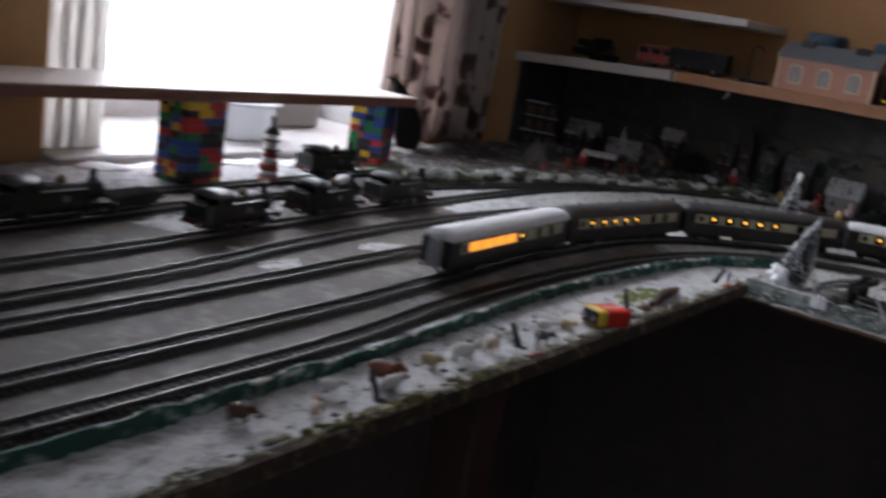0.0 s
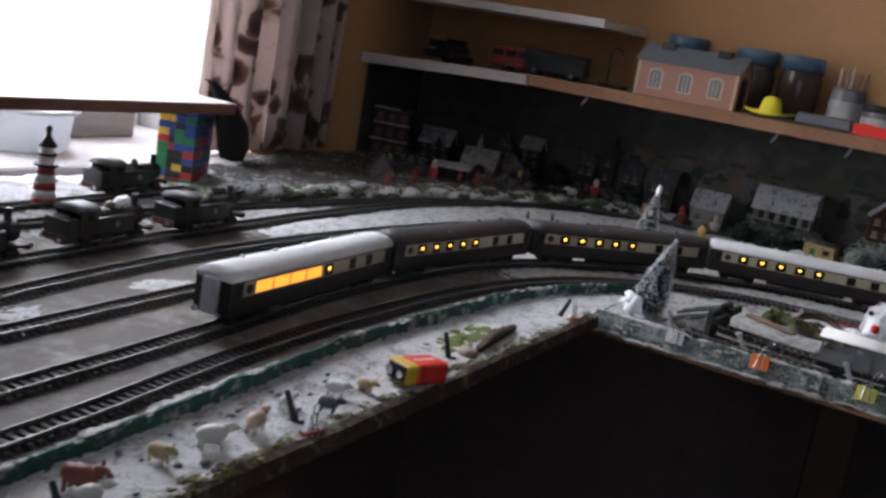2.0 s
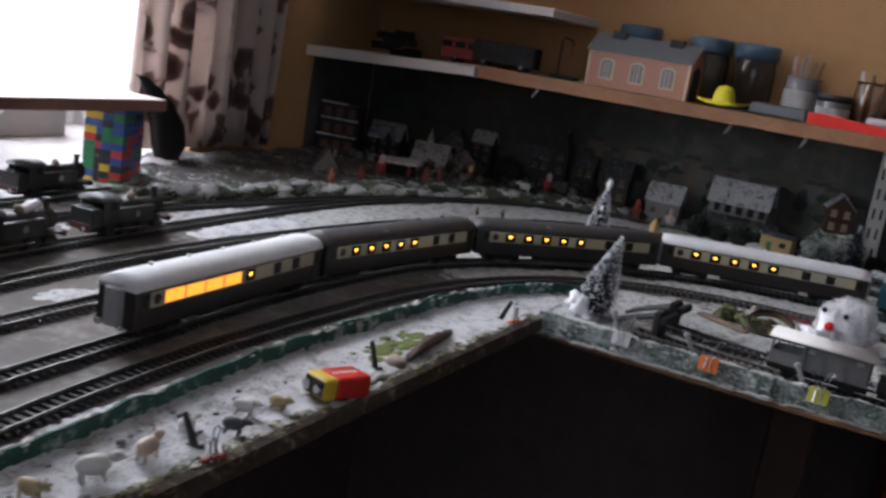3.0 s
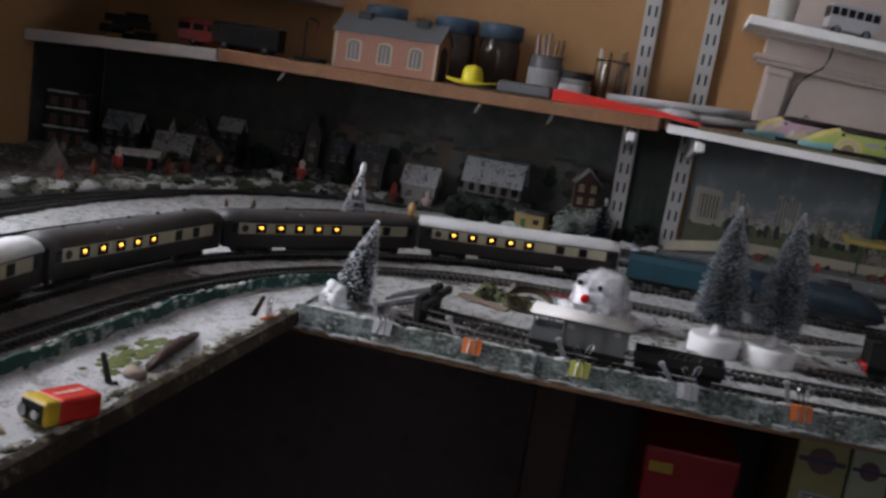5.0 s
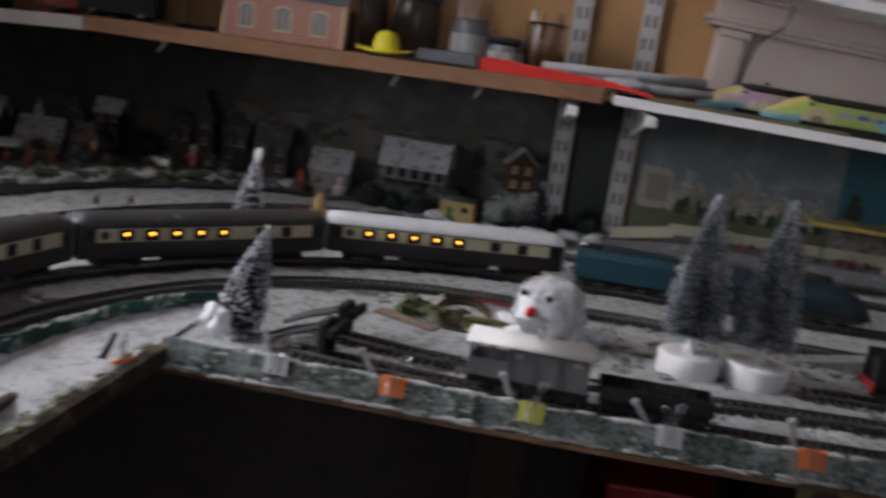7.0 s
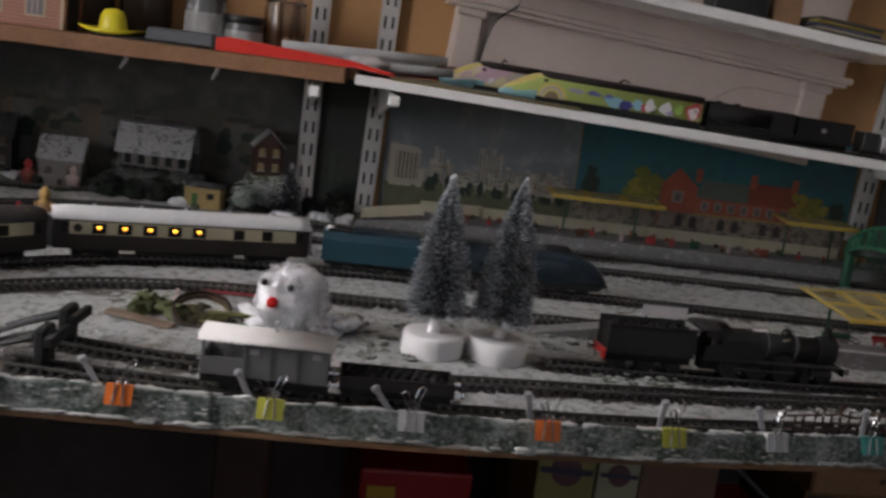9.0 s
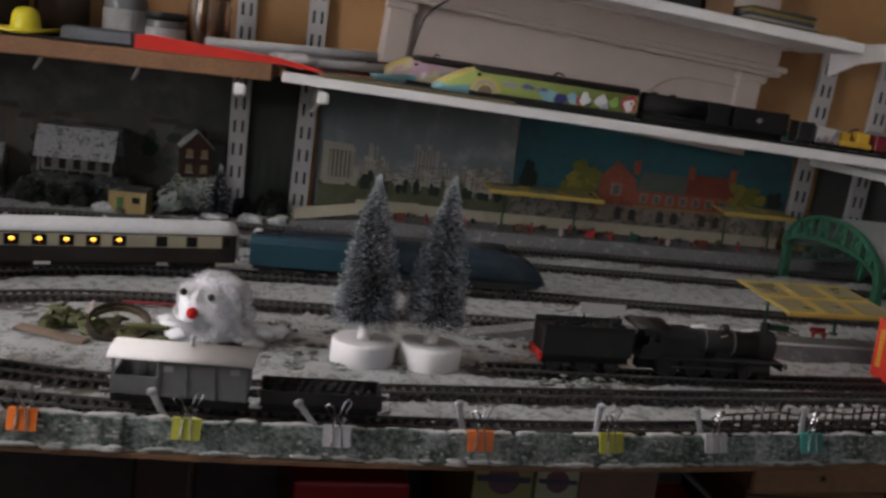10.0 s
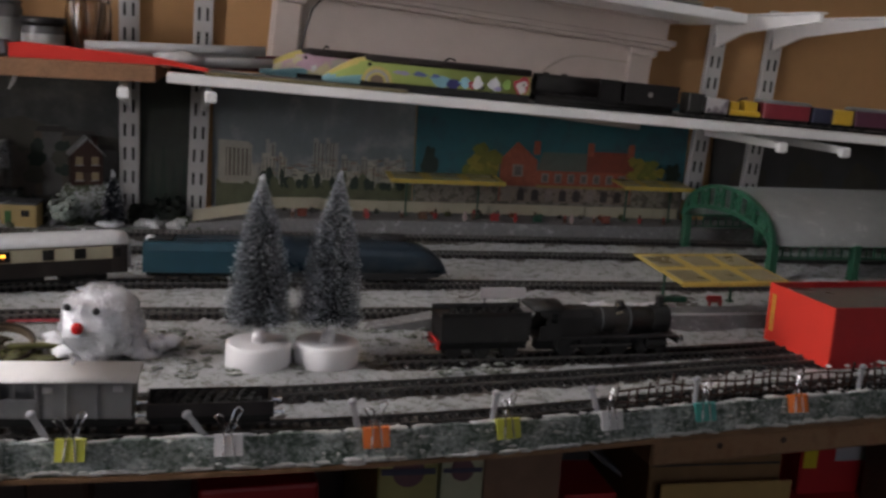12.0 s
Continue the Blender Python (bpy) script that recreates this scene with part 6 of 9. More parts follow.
# white plastic sticks behind the clips
for x, lean in ((0.163, -30), (0.264, -26), (0.361, -36), (0.458, -14), (0.552, 3), (0.638, -22), (0.719, -4), (0.082, -12), (0.876, 0)):
    t = thing("plastic_stick", pose(x, front(x) + 0.005, 0.0, 6, lean, 0), "translucent white plastic stick behind the strip", "stick", "plastic sticks")
    bm = bmesh.new()
    box(bm, (0.0042, 0.0016, 0.026), (0, 0, 0.013), bevel=0.0006)
    part("stem", bm, mat("translucent_plastic", (0.36, 0.36, 0.375), 0.3, var=0.15), t)
    bm = bmesh.new()
    ball(bm, 0.0034, (0, 0, 0.0275), (1, 0.6, 0.8), seg=10)
    part("tip", bm, mat("translucent_plastic", (0.6, 0.6, 0.62)), t)

# ---- the tinsel snowman behind the brake van ----
sm = thing("snowman_ornament", pose(0.2755, 0.186, 0.0), "clear tinsel filled snowman bauble with a red nose", "ornament")
FOIL = mat("clear_tinsel", (0.62, 0.62, 0.64), 0.16, metal=0.25, var=0.3, scale=120, bump=1.0, scale2=45, coat=0.6)
bm = bmesh.new()
ball(bm, 0.031, (-0.004, 0, 0.031), (1.0, 0.9, 0.98), seg=30, rough=0.2)
part("head", bm, FOIL, sm, "crumpled clear plastic ball")
verts, faces = [], []
rng = random.Random(77)
for i in range(1500):
    d = Vector((rng.gauss(0, 1), rng.gauss(0, 1), rng.gauss(0, 1))).normalized()
    if d.x < -0.1 and d.y < 0.2 and rng.random() < 0.8:
        continue
    side = d.cross(Vector((rng.gauss(0, 1), rng.gauss(0, 1), rng.gauss(0, 1)))).normalized()
    bristle(rng, verts, faces, Vector((-0.004, 0, 0.031)) + Vector((d.x, d.y * 0.9, d.z)) * 0.0295, (d * 0.6 + side * 0.8).normalized(), rng.uniform(0.003, 0.008), 0.00035)
me = bpy.data.meshes.new("tinsel")
me.from_pydata(verts, [], faces)
me.materials.append(mat("tinsel_strand", (0.7, 0.7, 0.72), 0.35, var=0.2, bump=0))
tn = new("tinsel", me)
tn.parent = sm
bm = bmesh.new()
rng = random.Random(19)
for i in range(58):
    sx = 0.028 if i % 2 else -0.03
    ball(bm, rng.uniform(0.004, 0.009), (sx + rng.gauss(0, 0.009), 0.006 + rng.gauss(0, 0.008), rng.uniform(0.002, 0.014)), (1.3, 1.1, 0.8), seg=10, rough=0.5)
part("cotton", bm, SNOWPUFF, sm, "white cotton wool", True)
bm = bmesh.new()
ball(bm, 0.0048, (-0.018, -0.027, 0.033), seg=14)
part("nose", bm, mat("shiny_red", (0.55, 0.015, 0.015), 0.2, var=0.05, bump=0), sm, "shiny red nose", True)
for dx, dy in ((-0.004, -0.0285), (-0.027, -0.016)):
    bm = bmesh.new()
    ball(bm, 0.003, (dx, dy, 0.047), seg=10)
    part("eye", bm, BLACK, sm)
bm = bmesh.new()
tube(bm, [(-0.022, -0.004, 0.055), (-0.01, -0.004, 0.064), (0.006, -0.004, 0.064), (0.02, -0.004, 0.053)], 0.0007)
part("wire_band", bm, STEEL, sm)

# ---- the little garden: a barrel ring, plants and a swan ----
gd = thing("barrel_ring", pose(0.197, 0.19, 0.007, 24, 4, 0), "dark wooden barrel ring lying tilted in the little garden", "barrel ring")
for k, (rr, hh, zc, col) in enumerate(((0.0245, 0.0075, 0.004, (0.03, 0.02, 0.014)), (0.0226, 0.005, 0.003, (0.13, 0.09, 0.055)))):
    bm = bmesh.new()
    rings = []
    for i in range(32):
        a = 2 * math.pi * i / 32
        c, q = math.cos(a), math.sin(a)
        rings.append([bm.verts.new(((rr + dr) * c, (rr + dr) * q * 0.95, zc + dz * hh)) for dr, dz in ((-0.0008, -0.5), (0.0008, -0.5), (0.0008, 0.5), (-0.0008, 0.5))])
    for i in range(32):
        a, b = rings[i], rings[(i + 1) % 32]
        for q in range(4):
            j = (q + 1) % 4
            bm.faces.new((a[q], a[j], b[j], b[q]))
    bmesh.ops.recalc_face_normals(bm, faces=bm.faces)
    part("hoop" if k == 0 else "inner_band", bm, mat("hoop_dark" if k == 0 else "hoop_inner", col, 0.45, var=0.4), gd)
bm = bmesh.new()
rng = random.Random(30)
for i in range(26):
    a, q = rng.uniform(0, 6.28), rng.uniform(0, 0.018)
    ball(bm, rng.uniform(0.002, 0.0045), (q * math.cos(a), q * math.sin(a), 0.0), (1.6, 0.8, 0.6), seg=8, rough=0.7)
tagged(part("filling", bm, mat("bark_filling", (0.06, 0.045, 0.025), 0.9, var=0.6, scale=200, bump=0.8, col2=(0.14, 0.13, 0.05), mix=(0.5, 0.6), scale2=80), gd, "bark and moss filling"), kind="stuff")
bm = bmesh.new()
rng = random.Random(31)
for i in range(22):
    ball(bm, rng.uniform(0.003, 0.006), (0.225 + rng.uniform(-0.02, 0.02), 0.185 + rng.uniform(-0.012, 0.016), 0.003), (1.6, 1.0, 0.5), seg=8, rough=0.6)
tagged(link("moss_tuft", bm, mat("moss_olive", (0.11, 0.11, 0.045), 0.9, var=0.4, scale=220, bump=0.6), smooth=True), "olive moss beside the split barrel", "moss", kind="stuff")
for i, (x, y, rr) in enumerate(((0.147, 0.208, 0.012), (0.163, 0.205, 0.01), (0.176, 0.188, 0.009), (0.142, 0.19, 0.008), (0.188, 0.196, 0.006))):
    make_bush(x, y, 0.0, rr, GREENLEAF, "small green plastic plant in the little garden", 60 + i, leaf=0.0032, count=260)
figure(0.174, 0.2, 0.01, 0.016, WHF, WHF, "white toy bird among the green plants", "toy_bird")
bm = bmesh.new()
box(bm, (0.06, 0.014, 0.003), (0.15, 0.168, 0.005), (0, 4, -16), bevel=0.001)
tagged(link("wooden_board", bm, mat("pale_plank", (0.2, 0.14, 0.1), 0.7, var=0.25)), "pale wooden board lying in the garden", "board")
bm = bmesh.new()
box(bm, (0.085, 0.005, 0.002), (0.225, 0.282, 0.0045), (0, 0, 3), bevel=0.0006)
tagged(link("red_strip_piece", bm, mat("dull_red_strip", (0.25, 0.025, 0.03), 0.5, var=0.3)), "small red plastic strip behind the garden", "plastic strip")
bm = bmesh.new()
box(bm, (0.085, 0.006, 0.004), (0.245, 0.185, 0.012), (0, 0, 4), bevel=0.001)
tagged(link("green_strip_piece", bm, mat("olive_plastic", (0.1, 0.1, 0.03), 0.5)), "olive green plastic strip by the barrel ring", "plastic strip")

# grey green moss showing through the thin snow round the trees
bm = bmesh.new()
rng = random.Random(53)
for i in range(280):
    x, y = rng.uniform(0.3, 0.62), rng.uniform(0.128, 0.262)
    if noise.noise(Vector((x * 24, y * 24, 1))) < -0.08:
        continue
    ball(bm, rng.uniform(0.0015, 0.0045), (x, y, 0.0032), (1.6, 1.0, 0.4), seg=7, rough=0.9)
tagged(link("moss_tuft", bm, mat("frosted_moss", (0.15, 0.165, 0.125), 0.95, var=0.6, scale=300, bump=0.9, col2=(0.42, 0.43, 0.41), mix=(0.46, 0.56), scale2=120), smooth=True), "grey green moss under thin snow", "moss", kind="stuff")

# the black buffer stop with its rails at the sidings' end
for y0 in (0.043, 0.098):
    bs = thing("buffer_stop", pose(0.112, y0, 0.0, 0, 0, -4), "black plastic buffer stop at the siding's end", "buffer stop", "buffer stops")
    bm = bmesh.new()
    box(bm, (0.009, 0.022, 0.03), (0, 0, 0.016), bevel=0.002)
    part("post_block", bm, BLACKM, bs)
    bm = bmesh.new()
    box(bm, (0.006, 0.036, 0.008), (0.009, 0, 0.024), bevel=0.001)
    part("beam", bm, BLACKM, bs)
    for s in (-1, 1):
        bm = bmesh.new()
        tube(bm, [(-0.005, s * 0.008, 0.024), (-0.03, s * 0.008, 0.015), (-0.05, s * 0.0085, 0.006)], 0.0022, 6)
        part("brace", bm, BLACK, bs)

# ---- station ----
PLATM = mat("platform_grey", (0.19, 0.185, 0.185), 0.8, var=0.4, scale=160, bump=0.2, col2=(0.33, 0.33, 0.33), mix=(0.56, 0.66), scale2=40)
plat = thing("station_platform", pose(0, 0, 0), "grey model station platform with a white edge line", "platform")
bm = bmesh.new()
pf = [(0.49, 0.255, 0.003), (0.575, 0.262, 0.0165), (0.83, 0.262, 0.0165), (1.9, 0.33, 0.0165)]
pb = [(0.5, 0.285, 0.003), (0.58, 0.288, 0.0165), (0.83, 0.296, 0.0165), (1.9, 0.40, 0.0165)]
lo = [bm.verts.new((x, y, 0)) for x, y, z in pf] + [bm.verts.new((x, y, 0)) for x, y, z in pb[::-1]]
hi = [bm.verts.new(p) for p in pf] + [bm.verts.new(p) for p in pb[::-1]]
bm.faces.new(lo[::-1])
for a, b in ((0, 1), (1, 2), (2, 3)):
    bm.faces.new((hi[a], hi[b], hi[7 - b], hi[7 - a]))
for i in range(8):
    j = (i + 1) % 8
    bm.faces.new((lo[i], lo[j], hi[j], hi[i]))
bmesh.ops.recalc_face_normals(bm, faces=bm.faces)
part("slab", bm, PLATM, plat)
bm = bmesh.new()
box(bm, (1.07, 0.004, 0.0012), (1.365, 0.2985, 0.0172), (0, 0, 3.64))
box(bm, (0.255, 0.004, 0.0012), (0.7025, 0.2645, 0.0172))
part("edge_line", bm, mat("edge_white", (0.5, 0.5, 0.5), 0.7, var=0.3), plat, "white edge line")
bm = bmesh.new()
for i in range(13):
    rr = random.Random(300 + i)
    ball(bm, rr.uniform(0.003, 0.008), (0.72 + 0.007 * i + rr.uniform(-0.004, 0.004), 0.292 + 0.0004 * i, 0.0165), (1.7, 0.8, 0.6), seg=12, rough=0.8)
part("snow_drift", bm, SNOWPUFF, plat, "snow drifted along the back edge", True)
sg = thing("card_sign", pose(0.636, 0.305, 0.0, 0, 0, 3), "blank grey card leaning beside the track", "sign")
bm = bmesh.new()
box(bm, (0.047, 0.0015, 0.011), (0, 0, 0.027), bevel=0.0003)
part("card", bm, mat("grey_card", (0.48, 0.46, 0.46), 0.7, var=0.1), sg)
for dx in (-0.018, 0.018):
    bm = bmesh.new()
    cyl(bm, 0.001, 0.022, (dx, 0.0015, 0.011), seg=6)
    part("leg", bm, BLACK, sg)

CANY = mat("canopy_yellow", (0.5, 0.36, 0.08), 0.5, var=0.15, scale=80, bump=0.05)
POSTG = mat("post_green", (0.012, 0.07, 0.04), 0.45, var=0.2)


def make_canopy(m, length, depth, label, tilt=16):
    k = math.tan(radians(tilt))
    t = thing("platform_canopy", m, label, "canopy", "yellow platform canopies")
    bm = bmesh.new()
    box(bm, (length, depth, 0.0016), (0, 0, 0.058), (tilt, 0, 0), bevel=0.0004)
    rf = part("roof", bm, CANY, t, "yellow sloping roof")
    n = 3
    for i in range(n):
        for j in (-1, 1):
            bm = bmesh.new()
            box(bm, (length / n * 0.72, depth * 0.34, 0.0012), (-length / 2 + length * (i + 0.5) / n, j * depth * 0.23, 0.0592 + j * depth * 0.23 * k), (tilt, 0, 0))
            part("glazing", bm, mat("smoky_glazing", (0.22, 0.19, 0.1), 0.3, var=0.2), rf, "smoky glazed panel")
    bm = bmesh.new()
    box(bm, (length, 0.0016, 0.006), (0, -depth * 0.48, 0.058 - depth * 0.48 * k), bevel=0.0003)
    part("valance", bm, CANY, t)
    for x in (-length * 0.32, length * 0.32):
        bm = bmesh.new()
        tube(bm, [(x, depth * 0.2, 0), (x, depth * 0.2, 0.05), (x, -depth * 0.1, 0.0565 - depth * 0.1 * k)], 0.0016, 6)
        part("post", bm, POSTG, t)
        bm = bmesh.new()
        box(bm, (0.006, 0.006, 0.003), (x, depth * 0.2, 0.0015))
        part("post_foot", bm, POSTG, t)
    return t


make_canopy(pose(0.85, 0.293, 0.0165, 0, 0, 5) @ Matrix.Diagonal((1, 1, 0.7, 1)), 0.125, 0.105, "yellow platform canopy with smoky glazed panels", 6)
bm = bmesh.new()
box(bm, (0.017, 0.005, 0.0015), (0.862, 0.3, 0.0215), bevel=0.0004)
box(bm, (0.017, 0.0015, 0.005), (0.862, 0.3028, 0.0242), bevel=0.0004)
for dx in (-0.006, 0.006):
    box(bm, (0.0015, 0.004, 0.0048), (0.862 + dx, 0.3, 0.0188))
tagged(link("bench", bm, REDF), "small red bench on the platform", "bench")
bm = bmesh.new()
box(bm, (0.03, 0.006, 0.006), (0.822, 0.315, 0.0195), bevel=0.001)
tagged(link("platform_planter", bm, POSTG), "dark green planter on the platform", "planter")

# the far platform with fence, canopies and tiny clutter
fp = thing("far_platform", pose(0, 0, 0), "long far platform with a low cream boarded fence", "platform")
bm = bmesh.new()
prism(bm, [(0.315, 0.0), (1.9, 0.0), (1.9, 0.02), (0.42, 0.02), (0.32, 0.01)], 0.075, pose(0, 0.7675, 0))
bmesh.ops.recalc_face_normals(bm, faces=bm.faces)
part("slab", bm, PLATM, fp)
CREAMF = mat("fence_cream", (0.42, 0.38, 0.28), 0.6, var=0.15)
for y, x0, x1, z0, z1 in ((0.732, 0.325, 0.41, 0.012, 0.026), (0.802, 0.41, 0.5, 0.02, 0.022), (0.802, 0.5, 0.6, 0.02, 0.02), (0.802, 0.6, 0.75, 0.02, 0.02), (0.802, 0.75, 0.9, 0.02, 0.02), (0.802, 0.9, 1.05, 0.02, 0.02)):
    bm = bmesh.new()
    k = (z1 - z0) / (x1 - x0)
    for zr, zt in ((0.001, 0.0145), (0.0145, 0.0165)):
        prism(bm, [(x0, z0 + zr), (x1, z1 + zr), (x1, z1 + zt), (x0, z0 + zt)], 0.0012 if zr < 0.01 else 0.0024, pose(0, y, 0))
    n = int((x1 - x0) / 0.018)
    for i in range(n + 1):
        x = x0 + (x1 - x0) * i / n
        box(bm, (0.0022, 0.0016, 0.016), (x, y - 0.0011, z0 + k * (x - x0) + 0.008))
    bmesh.ops.recalc_face_normals(bm, faces=bm.faces)
    part("fence_panel", bm, CREAMF, fp, "cream boarded fence")
make_canopy(pose(0.672, 0.764, 0.02, 0, 0, -1), 0.165, 0.06, "long yellow canopy on the far platform", 4)
make_canopy(pose(0.99, 0.764, 0.02, 0, 0, -1), 0.11, 0.06, "yellow canopy on the far platform", 4)
for i, (x, mm, lab) in enumerate(((0.47, ORF, "orange platform planter box"), (0.64, BROWNF, "brown platform luggage stack"), (0.70, WHF, "tiny pale toy figure on the platform"), (0.745, REDF, "red platform planter box"),
                                  (0.81, POSTG, "green platform planter box"), (0.86, WHF, "tiny pale toy figure on the platform"), (0.915, ORF, "orange platform planter box"), (0.56, REDF, "tiny red toy figure on the platform"),
                                  (0.775, REDF, "tiny red toy figure on the platform"))):
    if "figure" in lab:
        figure(x, 0.745, 0.02, 0.014, mm, mm, lab)
    else:
        bm = bmesh.new()
        box(bm, (0.013, 0.007, 0.006), (x, 0.75, 0.023), bevel=0.001)
        for j in range(6):
            ball(bm, 0.0028, (x - 0.005 + 0.002 * j, 0.75, 0.027 + 0.001 * (j % 3)), rough=0.6, seg=7)
        tagged(link("planter_box", bm, mm), lab, "planter", "platform planters")

rng = random.Random(88)
for i in range(16):
    x = 0.45 + 0.034 * i + rng.uniform(-0.01, 0.01)
    r_ = rng.uniform(0.0032, 0.0062)
    make_bush(x, 0.783 + rng.uniform(-0.004, 0.008), 0.02, r_, (mat("dark_leaf", (0.02, 0.028, 0.02)), GREYLEAF, mat("rust_leaf", (0.22, 0.07, 0.03), 0.9, var=0.5, scale=200, bump=0), GREENLEAF)[i % 4],
              ("small dark shrub by the platform fence", "small frosted shrub by the platform fence", "small orange shrub by the platform fence", "small green shrub by the platform fence")[i % 4], 950 + i, leaf=0.0018, count=60)
for i in range(12):
    x = 0.46 + 0.05 * i + rng.uniform(-0.012, 0.012)
    figure(x, 0.752 + rng.uniform(-0.008, 0.012), 0.02, rng.uniform(0.011, 0.015), (WHF, BROWNF, REDF)[i % 3], (BROWNF, REDF, BROWNF)[i % 3], ("tiny pale toy figure on the platform", "tiny brown toy figure on the platform", "tiny red toy figure on the platform")[i % 3])

# ---- the arched train shed ----
shd = thing("train_shed", pose(1.018, 0.585, 0.0, 0, 0, 3), "green arched train shed with a translucent grey roof", "train shed")
SHG = mat("shed_green", (0.012, 0.085, 0.045), 0.45, var=0.35, scale=150)
RW, RZ, RR, SL = 0.112, 0.046, 0.056, 0.62
bm = bmesh.new()
rings = []
for i in range(25):
    a = math.pi * i / 24
    rings.append([bm.verts.new((x, RW * math.cos(a) * k, RZ + RR * math.sin(a) * k)) for x, k in ((0.0, 1.0), (SL, 1.0), (SL, 0.975), (0.0, 0.975))])
for a, b in zip(rings, rings[1:]):
    for k in range(4):
        j = (k + 1) % 4
        bm.faces.new((a[k], a[j], b[j], b[k]))
bmesh.ops.recalc_face_normals(bm, faces=bm.faces)
part("roof", bm, mat("dusty_acrylic", (0.14, 0.145, 0.14), 0.5, var=0.3, scale=40, bump=0.06, col2=(0.26, 0.26, 0.25), mix=(0.58, 0.72), scale2=11), shd, "dusty translucent grey arched roof", True)
for x in (0.0, 0.31):
    # a crescent lattice truss: outer rim, inner chord and crossed struts
    bm = bmesh.new()
    for ko, ki, zo, zi in ((1.03, 0.985, 1.03, 0.95), (0.985, 0.94, 0.5, 0.4)):
        rings = []
        for i in range(25):
            a = math.pi * i / 24
            c, q = math.cos(a), math.sin(a)
            rings.append([bm.verts.new((x + dx, RW * c * k, RZ + RR * q * z)) for dx, k, z in ((-0.003, ko, zo), (0.003, ko, zo), (0.003, ki, zi), (-0.003, ki, zi))])
        for a, b in zip(rings, rings[1:]):
            for k in range(4):
                j = (k + 1) % 4
                bm.faces.new((a[k], a[j], b[j], b[k]))
    bmesh.ops.recalc_face_normals(bm, faces=bm.faces)
    n = 17
    for i in range(1, n):
        a, a2 = math.pi * i / n, math.pi * (i + (1 if i % 2 else -1)) / n
        tube(bm, [(x, RW * 0.96 * math.cos(a), RZ + RR * 0.45 * math.sin(a)), (x, RW * 0.98 * math.cos((a + a2) / 2), RZ + RR * 0.72 * math.sin((a + a2) / 2)), (x, RW * math.cos(a2), RZ + RR * 0.99 * math.sin(a2))], 0.0022, 5)
        tube(bm, [(x, RW * 0.96 * math.cos(a), RZ + RR * 0.45 * math.sin(a)), (x, RW * 0.98 * math.cos(a), RZ + RR * 0.72 * math.sin(a)), (x, RW * math.cos(a), RZ + RR * 0.99 * math.sin(a))], 0.0022, 5)
    part("end_truss", bm, SHG, shd, "green lattice end truss")
for s in (-1, 1):
    for i in range(6):
        x = 0.004 + i * 0.12
        bm = bmesh.new()
        box(bm, (0.011, 0.011, RZ + 0.004), (x, s * RW * 0.965, RZ / 2), bevel=0.001)
        box(bm, (0.013, 0.013, 0.006), (x, s * RW * 0.965, 0.003), bevel=0.001)
        part("column", bm, SHG, shd)
    bm = bmesh.new()
    for j in range(50):
        box(bm, (0.0016, 0.002, 0.013), (0.006 + j * 0.0122, s * RW * 0.965, RZ - 0.009))
    box(bm, (SL, 0.003, 0.003), (SL / 2, s * RW * 0.965, RZ))
    box(bm, (SL, 0.003, 0.002), (SL / 2, s * RW * 0.965, RZ - 0.016))
    part("lattice_girder", bm, SHG, shd, "green lattice girder")

# ---- the red box lying on the sidings ----
rb = thing("red_card_box", pose(0.884, 0.181, 0.0035, 0, 0, -85), "open red cardboard box with yellow printed ends", "box")
bm = bmesh.new()
BH = 0.056
box(bm, (0.095, 0.0014, BH), (0, 0, BH / 2), bevel=0.0003)
part("end_panel", bm, REDCARD, rb, "bright red end panel")
# the sides' deeper red is the shade on them, put into the colour
for s in (-1, 1):
    bm = bmesh.new()
    box(bm, (0.0014, 0.3, BH), (s * 0.047, 0.1505, BH / 2), bevel=0.0003)
    part("side_panel", bm, mat("red_card_shaded", (0.36, 0.012, 0.014), 0.5, var=0.12), rb)
bm = bmesh.new()
box(bm, (0.092, 0.3, 0.0014), (0, 0.1505, 0.001))
part("bottom_panel", bm, REDCARD, rb)
bm = bmesh.new()
box(bm, (0.09, 0.296, 0.001), (0, 0.15, BH - 0.006), bevel=0.0003)
part("window_film", bm, mat("grey_film", (0.1, 0.1, 0.09), 0.3, var=0.12, scale=30), rb, "dull clear window film")
for k in range(7):
    bm = bmesh.new()
    box(bm, (0.0055, 0.0006, 0.0045), (-0.0385, -0.001, 0.013 + 0.0052 * k))
    part("yellow_lettering_bar", bm, mat("print_yellow", (0.62, 0.4, 0.05), 0.5), rb, "yellow printed bar")

